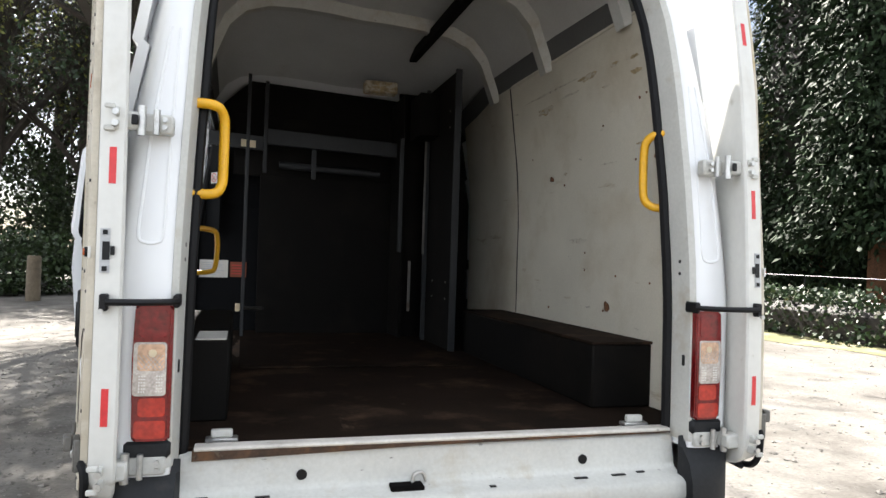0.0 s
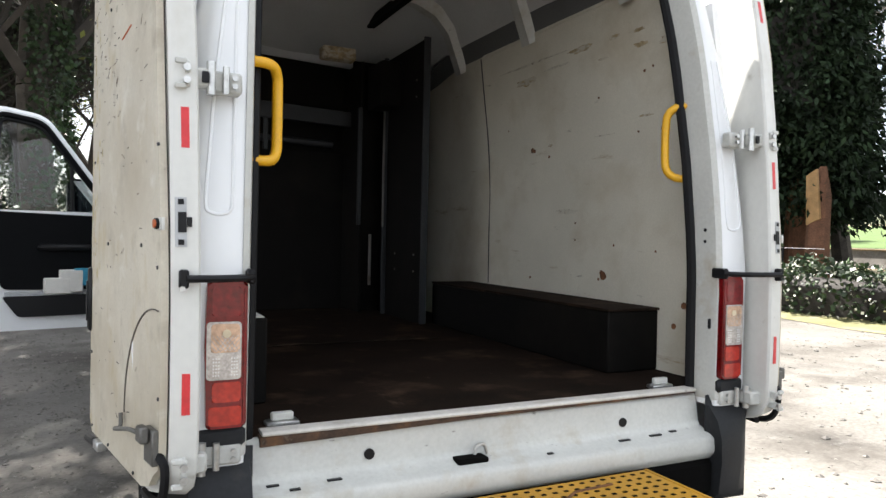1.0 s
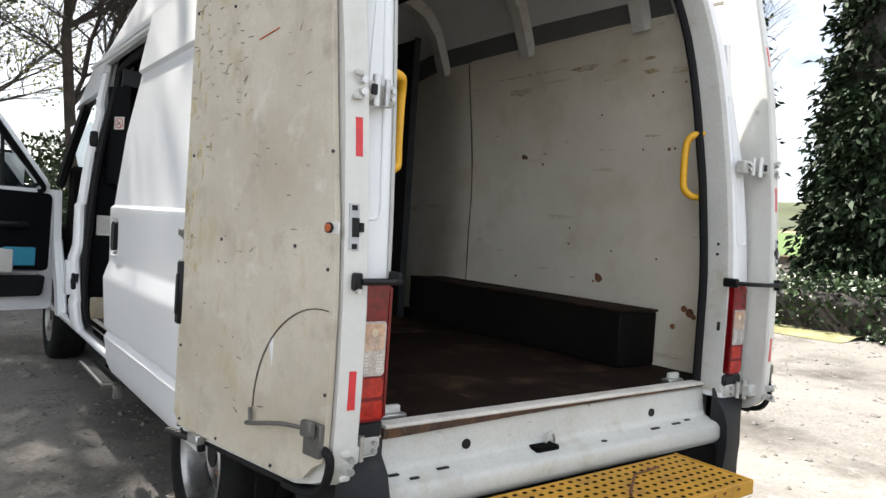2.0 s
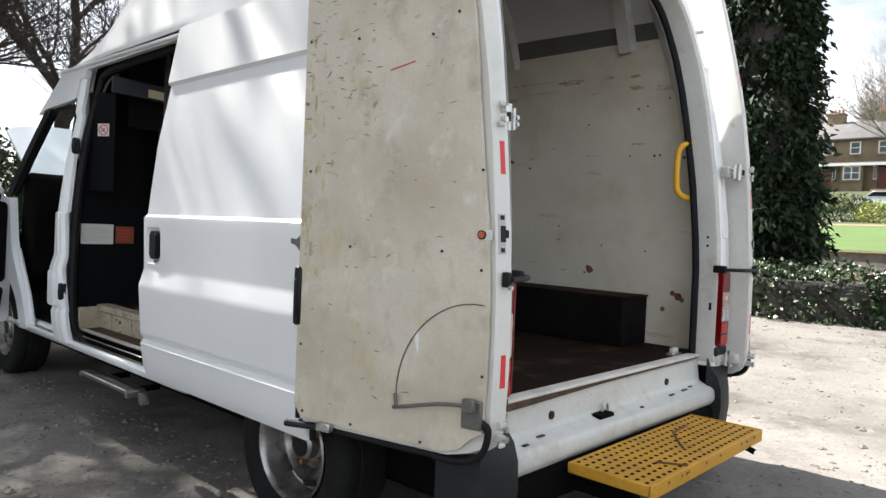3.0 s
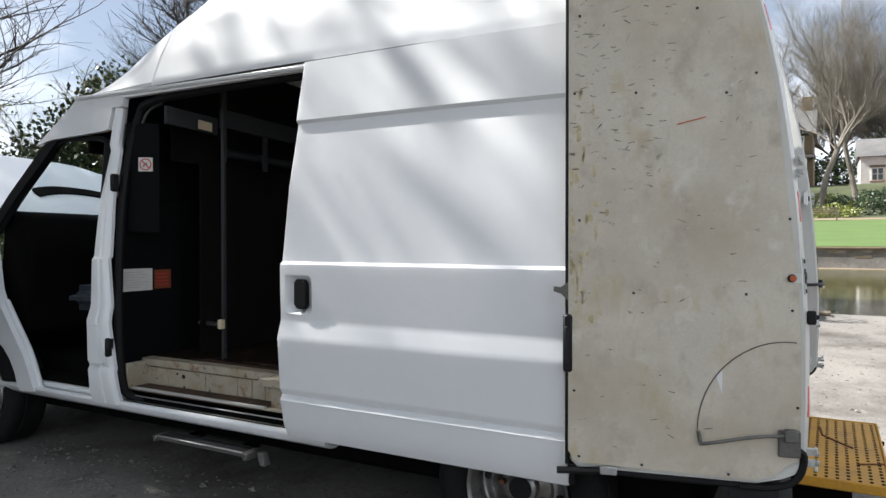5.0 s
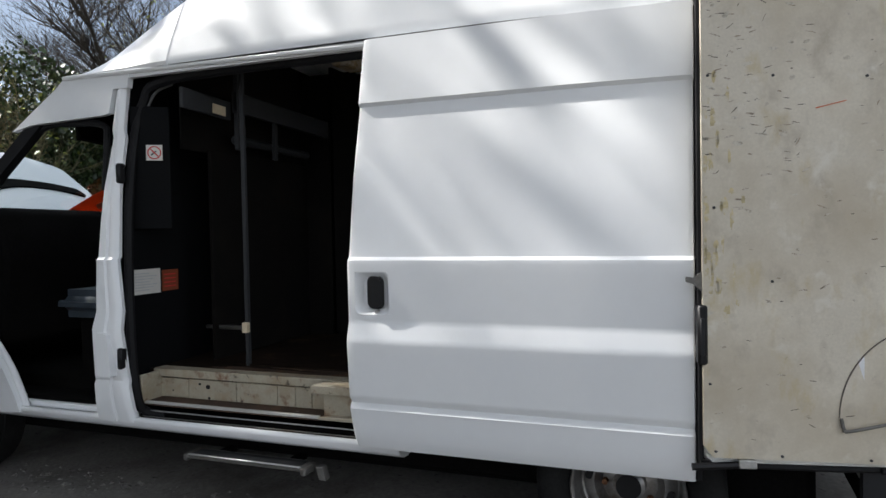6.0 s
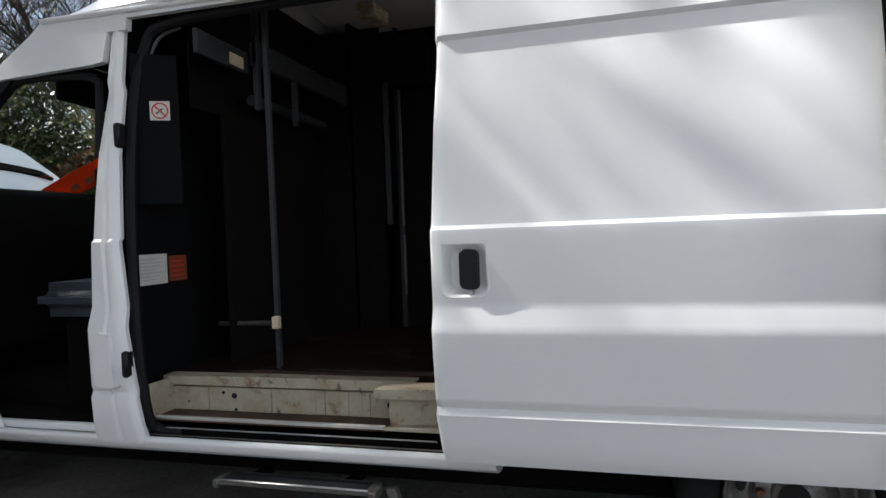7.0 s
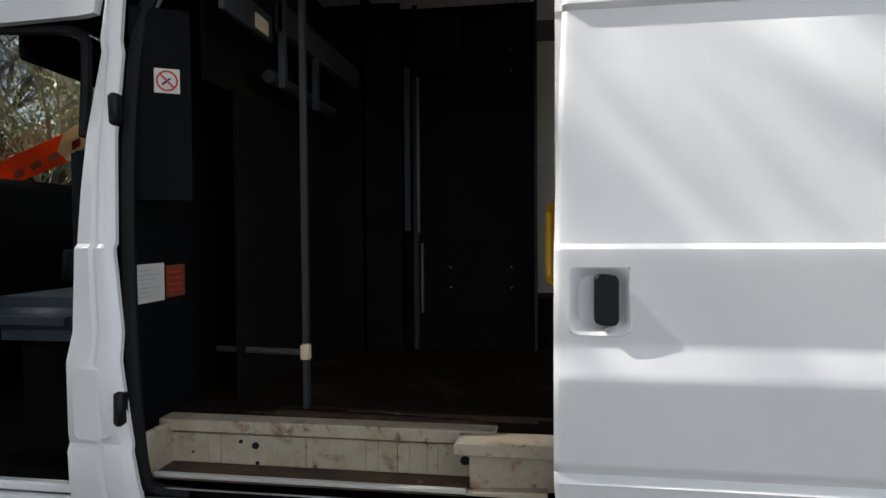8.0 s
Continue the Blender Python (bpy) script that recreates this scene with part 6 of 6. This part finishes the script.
part("coping", box(0.0, 0.5, -30, 40, 0.68, 0.75, 0.02), "sandstone", wallp)
part("ledge", box(-0.6, 0.1, -30, 40, -0.4, 0.03, 0.02), "sandstone", wallp, "pale stone ledge at the water")
stones = [mesh_of("stone", box(0, 0.12, -w / 2, w / 2, -h / 2, h / 2, 0.03), "rubble") for w, h in ((0.42, 0.15), (0.3, 0.17), (0.55, 0.16), (0.24, 0.14))]
srng = random.Random(5)
for row in range(4):
    y = -6.0 + srng.random()
    while y < 8:
        m = srng.randrange(4)
        w = (0.42, 0.3, 0.55, 0.24)[m]
        o = new("stone", stones[m])
        o.parent, o.location = wallp, (0.02 + srng.uniform(0, 0.04), y + w / 2, 0.09 + row * 0.165)
        y += w + 0.03
solid("lawn", loft([[(x, y, lerp_table(RISE, x) + 0.02) for x in (24.5, 32, 40, 50)] for y in (-60, 0, 60)]), "lawn", "bright mown bowling-green lawn", "lawn", kind="structure")
solid("path", loft([[(x, y, lerp_table(RISE, x) + 0.03) for x in (50, 52)] for y in (-60, 60)]), "sandstone", "pale path behind the lawn", "path", kind="structure")
solid("rough_bank", loft([[(x, y, lerp_table(RISE, x) + 0.03) for x in (52, 56, 63, 69, 70, 74)] for y in (-60, 0, 60)]), "bank", "rough grass bank below the houses", "bank", kind="structure")


def shrub(c, r, n, size, leaf, label, name="shrub"):
    t = thing(name, label, "shrub", "shrubs" if c[0] < 40 else "garden shrubs on the far bank", at=c)
    d = unit(rng.normal(size=(n, 3))) * rng.uniform(0.55, 1.0, (n, 1)) * np.array(r)
    b = np.array([noise.noise((v[0] / r[0] * 1.6 + c[0], v[1] / r[1] * 1.6 + c[1], v[2] / r[2] * 1.6)) for v in d])
    d *= (1 + 0.45 * b)[:, None]
    d[:, 2] += r[2] * 0.85
    d = d[d[:, 2] > 0.02]
    ob = new("foliage", raw("foliage", leaves(d, size, 0.1, 0.7, unit(d) * 0.7), 4, leaf))
    ob.parent = t
    part("stem", tube([(0, 0, -0.1), (0.1, 0, r[2] * 0.6), (0, 0.1, r[2] * 1.2)], [0.08, 0.06, 0.02], 6), "bark", t)
    return t


for k in range(16):
    y = -16 + k * 2.6
    shrub((53.5 + (k % 3), y, 2.55), (1.4, 1.7, 0.7 + 0.35 * ((k * 7) % 3)), 1500, 0.16, ("laurel", "ivy", "spring", "laurel")[k % 4], "clipped garden shrub on the far bank")
shrub((62, 17.5, 3.8), (2.4, 2.2, 2.4), 3500, 0.22, "conifer", "dark evergreen garden tree")
shrub((62, 6.0, 3.9), (1.6, 1.6, 3.5), 9000, 0.2, "conifer", "dark evergreen garden tree")
srng2 = random.Random(8)
for k in range(22):
    y = -6 + k * 1.25
    x = srng2.uniform(57, 64)
    shrub((x, y, lerp_table(RISE, x) - 0.1), (0.9, 1.0, srng2.uniform(0.35, 0.8)), 700, 0.15, ("laurel", "ivy", "laurel", "spring")[srng2.randrange(4)], "rounded garden shrub on the far bank")
bench = thing("park_bench", "pale slatted park bench at the lawn's edge", "bench", at=(49.2, 0.2, 2.55))
for k in range(4):
    part("slat", box(-0.25 + k * 0.12, -0.16 + k * 0.12, -0.9, 0.9, 0.42, 0.45, 0.005), "timber", bench)
for k in range(3):
    part("back_slat", box(0.24, 0.27, -0.9, 0.9, 0.55 + k * 0.13, 0.64 + k * 0.13, 0.005), "timber", bench)
for y in (-0.8, 0.8):
    part("leg", box(-0.25, 0.28, y - 0.04, y + 0.04, 0.0, 0.44, 0.01), "timber", bench)


# Houses on the rise.
def window(parent, x, y, z, w, h, panes=2):
    f = part("window", box(x - 0.06, x + 0.10, y - w / 2, y + w / 2, z, z + h, 0.01), "whitewood", parent, "white framed window")
    g = (w - 0.12 * (panes + 1)) / panes
    for k in range(panes):
        y0 = y - w / 2 + 0.12 + k * (g + 0.12)
        for z0, z1 in ((z + 0.1, z + h * 0.48), (z + h * 0.54, z + h - 0.1)):
            part("pane", box(x - 0.075, x - 0.062, y0, y0 + g, z0, z1, 0.0), "darkglass", f)
    part("sill", box(x - 0.16, x + 0.05, y - w / 2 - 0.1, y + w / 2 + 0.1, z - 0.14, z - 0.005, 0.01), "sandstone", f)
    part("lintel", box(x - 0.03, x + 0.1, y - w / 2 - 0.12, y + w / 2 + 0.12, z + h + 0.005, z + h + 0.28, 0.01), "sandstone", f)


def terrace(y0, y1, x, z, eaves, ridge):
    h = thing("house", "terraced sandstone house with slate roof and chimneys", "house", at=(x, (y0 + y1) / 2, z))
    L = (y1 - y0) / 2
    part("wall", box(0, 8, -L, L, -2, eaves, 0.02), "sandstone", h)
    part("roof", prism([(-0.4, eaves), (4, ridge), (8.4, eaves), (8.4, eaves - 0.15), (-0.4, eaves - 0.15)], "y", -L - 0.3, L + 0.3, 0.02), "slate", h)
    part("gutter", box(-0.5, -0.36, -L - 0.3, L + 0.3, eaves - 0.22, eaves - 0.06, 0.02), "darkwood", h)
    part("porch_roof", prism([(-1.3, eaves * 0.5), (0.0, eaves * 0.5 + 0.35), (0.0, eaves * 0.5 - 0.12), (-1.3, eaves * 0.5 - 0.16)], "y", -L, L, 0.02), "slate", h)
    part("fascia", box(-1.36, -1.29, -L, L, eaves * 0.5 - 0.18, eaves * 0.5 + 0.04, 0.01), "whitewood", h, "pale painted fascia board")
    n = int((y1 - y0) / 2.42)
    for k in range(n):
        y = -L + 1.9 + k * 2.42
        window(h, -0.05, y, eaves * 0.70, 0.95, 1.25, 1)
        if k % 2 == 0:
            bay = part("bay", box(-1.0, 0.05, y - 0.95, y + 0.95, -0.3, eaves * 0.5 - 0.16, 0.03), "sandstone", h, "stone ground floor bay")
            window(h, -1.05, y, eaves * 0.21, 1.5, 1.35, 2)
        else:
            d = part("door", box(-0.1, 0.1, y - 0.42, y + 0.42, 0.25, 2.25, 0.02), "door_red", h, "brown panelled front door")
            part("fanlight", box(-0.105, 0.09, y - 0.42, y + 0.42, 2.28, 2.5, 0.01), "darkglass", d)
            for q in (-1, 1):
                part("sidelight", box(-0.1, 0.08, y + q * 0.64 - 0.16, y + q * 0.64 + 0.16, 1.2, 2.5, 0.01), "whitewood", h)
                part("pane", box(-0.115, -0.1, y + q * 0.64 - 0.1, y + q * 0.64 + 0.1, 1.3, 2.4, 0.0), "darkglass", h)
            for q in range(3):
                part("step", box(-1.2 - 0.3 * q, -0.1, y - 0.7, y + 0.7, -0.4, 0.2 - 0.16 * q, 0.02), "sandstone", h)
    for k in range(4):
        y = -L + 0.5 + k * (2 * L - 1.0) / 3
        ch = part("chimney", box(3.4, 4.6, y - 0.8, y + 0.8, ridge - 0.8, ridge + 0.7, 0.03), "sandstone", h)
        part("chimney_cap", box(3.3, 4.7, y - 0.9, y + 0.9, ridge + 0.7, ridge + 0.84, 0.02), "sandstone", ch)
        for j in range(4):
            part("chimney_pot", disc((4.0, y - 0.55 + 0.36 * j, ridge + 1.05), 0.13, 0.45, "z", 8), "brick", ch)
    return h


terrace(9.6, 24.15, 75, 6.6, 5.3, 7.6)


def gable_house(y0, y1, x, z):
    h = thing("house", "gabled stone house with timbered gable and white bay", "house", at=(x, (y0 + y1) / 2, z))
    L = (y1 - y0) / 2
    part("wall", box(0, 9, -L, L, -2, 5.5, 0.02), "sandstone", h)
    part("roof", prism([(0.6, 5.4), (4.6, 8.6), (8.6, 5.4), (8.4, 5.25), (0.8, 5.25)], "y", -L - 0.3, L + 0.9, 0.02), "slate", h)
    part("gable_roof", prism([(-2.0, 5.15), (0, 7.35), (2.0, 5.15), (1.85, 5.05), (0, 7.1), (-1.85, 5.05)], "x", -0.55, 4.4, 0.02), "slate", h)
    part("gable", prism([(-1.8, 5.1), (0, 7.05), (1.8, 5.1)], "x", -0.05, 4.2, 0.01), "whitewood", h, "white plaster gable with dark timbers")
    for a, b in (((-1.85, 5.1), (0, 7.2)), ((1.85, 5.1), (0, 7.2)), ((-1.8, 5.15), (1.8, 5.15)), ((-0.6, 5.2), (-0.6, 6.4)), ((0.6, 5.2), (0.6, 6.4)), ((-1.15, 5.2), (-1.15, 5.8)), ((1.15, 5.2), (1.15, 5.8))):
        part("timber", tube([(-0.12, *a), (-0.12, *b)], 0.10, 4), "darkwood", h)
    part("pane", box(-0.14, -0.1, -0.38, 0.38, 5.65, 6.2, 0.0), "darkglass", h)
    window(h, -0.05, -0.6, 3.5, 1.7, 1.5, 2)
    part("side_roof", prism([(-0.9, 2.85), (0.0, 3.25), (0.0, 2.75), (-0.9, 2.75)], "y", -L - 0.2, L + 0.2, 0.02), "darkwood", h, "dark bay canopy with toothed edge")
    bay = part("bay", box(-0.9, 0.05, -1.7, 1.5, 0.2, 2.75, 0.03), "whitewood", h, "white ground floor bay")
    for k in range(2):
        part("pane", box(-0.93, -0.905, -1.5 + k * 1.55, -0.2 + k * 1.55, 1.2, 2.35, 0.0), "darkglass", bay)
    part("chimney", box(4, 5, -L + 0.1, -L + 1.1, 7.5, 9.6, 0.03), "sandstone", h)


gable_house(1.3, 5.7, 74, 6.5)
hs = thing("house", "white rendered house behind bare trees", "house", at=(84, -6, 7))
part("wall", box(0, 8, -4, 3, -2, 3.2, 0.02), "whitewood", hs)
part("roof", prism([(-0.4, 3.2), (4, 5.6), (8.4, 3.2)], "y", -4.3, 3.3, 0.02), "slate", hs)
for k in range(3):
    window(hs, -0.05, -3 + k * 2.2, 0.6, 1.2, 1.4, 2)
hb = thing("house", "red brick house end", "house", at=(72, -11.5, 5.4))
part("wall", box(0, 8, -4, 3.4, -2, 5.4, 0.02), "brick", hb)
part("roof", prism([(-4.3, 5.3), (-0.3, 8.2), (3.7, 5.3)], "x", -0.4, 8.4, 0.02), "slate", hb)
window(hb, -0.05, 1.2, 2.6, 1.1, 1.5, 1)


def parked_car(c, label, yaw=90):
    t = thing("parked_car", label, "car", "cars parked before the houses", at=c)
    prof = [(-2.0, 0.25), (-2.05, 0.7), (-1.3, 0.9), (-0.7, 1.4), (0.8, 1.42), (1.5, 0.95), (2.0, 0.85), (2.1, 0.3)]
    part("body", prism(rounded(prof, 0.12, 3), "x", -0.85, 0.85, 0.04), "pale_van", t)
    part("side_window", prism(rounded([(-1.05, 0.95), (-0.65, 1.32), (0.75, 1.34), (1.25, 0.97)], 0.06, 3), "x", -0.87, 0.87), "darkglass", t)
    for y in (-1.3, 1.3):
        for x in (-0.8, 0.8):
            part("wheel", disc((x, y, 0.31), 0.31, 0.2, "x", 16), "tyre", t)
    return t


parked_car((66, 11.8, 4.6), "white car parked in front of the houses")
parked_car((66, 7.6, 4.6), "white car parked in front of the houses")
parked_car((66, 4.0, 4.6), "white car parked in front of the houses")

# Shrubs and trees ahead and to the near side.
for k, (x, y, rx, ry, rz, leaf, n) in enumerate(((-7.5, 19, 3.5, 1.3, 0.95, "laurel", 9000), (-3.2, 19.5, 2.4, 1.2, 0.9, "laurel", 7000), (-12, 20, 3.2, 1.5, 1.1, "laurel", 7000), (0.5, 21, 2.6, 1.3, 1.2, "laurel", 6000),
                                                 (8, 14.6, 3.0, 1.6, 2.6, "laurel", 22800), (11.5, 15.5, 3.0, 2.0, 2.2, "laurel", 17100), (15, 14, 2.5, 2.5, 2.6, "laurel", 13300), (-16, 26, 4.5, 3, 3.2, "laurel", 7000),
                                                 (-9.5, 27, 3.6, 2.5, 3.4, "laurel", 16000), (-5.6, 29, 3.4, 2.5, 3.2, "laurel", 14000), (3, 24, 3, 2, 1.9, "laurel", 11400), (9, 22, 4, 2, 2.2, "laurel", 13300))):
    shrub((x, y, ground_z(x) - 0.05), (rx, ry, rz), n, 0.13 + 0.03 * (y > 22), leaf, "dense glossy evergreen shrub" if leaf == "laurel" else "loose shrub with fresh spring leaves")
big = bare_tree((-2.0, 12.2, 0), 13, 0.85, 4, 3, "ivy-clad tree with fresh yellow-green leaves", leaf="spring", leaf_n=4500, leaf_size=0.13, forks=3)
n_ivy = 3000
a_ivy, z_ivy = rng.uniform(0, math.tau, n_ivy), rng.uniform(0, 5.0, n_ivy)
r_ivy = 0.34 + 0.12 * rng.random(n_ivy) - 0.02 * z_ivy
ob = new("ivy", raw("ivy", leaves(np.stack([r_ivy * np.cos(a_ivy), r_ivy * np.sin(a_ivy), z_ivy], 1), 0.10, 0.5, 0.8), 4, "ivy"))
ob.parent = big
# The next two stand out of view, added to shade and dapple the gravel.
bare_tree((-7.6, 9.0, -0.1), 13, 1.0, 4, 33, "unseen tall tree with a high leafy crown, added to shade the gravel", leaf="spring", leaf_n=13000, leaf_size=0.19, leaf_low=5.5, forks=3, thin=(0.45, 0.6))
bare_tree((-7.2, 4.2, -0.1), 14, 1.15, 4, 31, "unseen broad tree in young leaf, added to shade the gravel", leaf="spring", leaf_n=12500, leaf_size=0.19, forks=3, thin=(0.45, 0.6))
bare_tree((-8.5, 22, -0.1), 14, 0.7, 4, 5, "tall tree with sparse fresh leaves", leaf="spring", leaf_n=5000, leaf_size=0.15, forks=2)
bare_tree((-13, 17, -0.1), 13, 0.7, 4, 6, "tall tree with sparse fresh leaves", leaf="spring", leaf_n=4500, leaf_size=0.15, forks=2)
bare_tree((1.2, 15.0, 0.1), 12, 0.8, 4, 8, "leafless tree with crooked branches and fine twigs", forks=3, twist=1.0, thin=(0.42, 0.60), girth=0.012)
bare_tree((4.4, 21.5, 0.2), 11, 0.9, 4, 9, "leafless tree with many fine twigs", forks=2, twist=0.9, thin=(0.42, 0.58))
bare_tree((-3.6, 26, 0.1), 13, 0.85, 4, 10, "leafless tree with many fine twigs", forks=3, twist=0.7)
for k, (x, y, h) in enumerate(((-5.6, 23.5, 12), (-8.0, 30, 14), (-4.8, 33, 13), (-1.6, 36, 14), (-12, 27, 13))):
    bare_tree((x, y, 0.0), h, 0.7, 4, 60 + k, "tall tree with fresh leaves", leaf="spring" if k % 2 else "ivy", leaf_n=8500, leaf_size=0.18, forks=2, droop=0.06)
bare_tree((16.5, 21, 0.2), 12, 0.85, 4, 15, "leafless tree with many fine twigs", forks=3, twist=0.7)
for k, (x, y, h) in enumerate(((7.4, 13.6, 5.0), (10.0, 12.6, 5.5), (12.4, 13.4, 5.0), (14.8, 12.4, 5.5))):
    bare_tree((x, y, 0.2), h, 0.75, 4, 40 + k, "pale leafless thicket with sunlit stems", bark="bark", twig="straw", forks=2, twist=1.0, leaf="spring", leaf_n=900, leaf_size=0.10)
bare_tree((60, 8.85, 3.9), 13.2, 0.8, 5, 21, "broad leafless tree before the houses", bark="fartwig", twig="fartwig", forks=2, twist=0.6, girth=0.02)
bare_tree((60, 0.5, 3.9), 18, 0.55, 5, 22, "tall leafless tree before the houses", bark="fartwig", twig="fartwig", forks=2, twist=0.6, girth=0.014)
bare_tree((66, -2.2, 4.6), 17, 0.5, 5, 23, "tall leafless tree before the houses", bark="fartwig", twig="fartwig", forks=2, twist=0.6, girth=0.014)
bare_tree((94, 8.6, 7.4), 18, 0.7, 4, 24, "leafless tree behind the houses", bark="fartwig", twig="fartwig", forks=3)
for k in range(7):
    bare_tree((98 + 5 * (k % 3), -14 + k * 6.5, 7.6), 13 + 2 * (k % 3), 0.75, 4, 70 + k, "leafless tree behind the houses", bark="bark", twig="fartwig", forks=3, thin=(0.45, 0.62))
for k in range(9):
    shrub((92 + 3 * (k % 2), -16 + k * 5.2, 7.0), (2.5, 3.4, 2.6 + 0.6 * (k % 3)), 1800, 0.4, "laurel", "dark evergreen thicket behind the houses")
bare_tree((13.5, 8.0, 0.2), 9, 0.7, 4, 25, "slender leafless tree by the pond", twig="fartwig", forks=2)
for k, (x, y, rx, rz) in enumerate(((9.5, 29, 4.5, 3.2), (14.5, 27, 4.2, 3.6), (20, 25, 4.5, 3.0), (15, 34, 5.0, 4.6), (24, 31, 5.5, 4.8), (27, 22, 4.0, 3.4))):
    shrub((x, y, lerp_table(RISE, x) - 0.2), (rx, rx * 0.7, rz * 0.6), 9000, 0.30, ("ivy", "spring", "laurel")[k % 3], "tangled thicket at the edge of the wood")
bol = solid("bollard", tube([(-5.3, 16.4, -0.2), (-5.3, 16.4, 0.95), (-5.3, 16.4, 0.99)], [0.16, 0.15, 0.13], 12), "timber", "short round weathered timber bollard", "bollard")
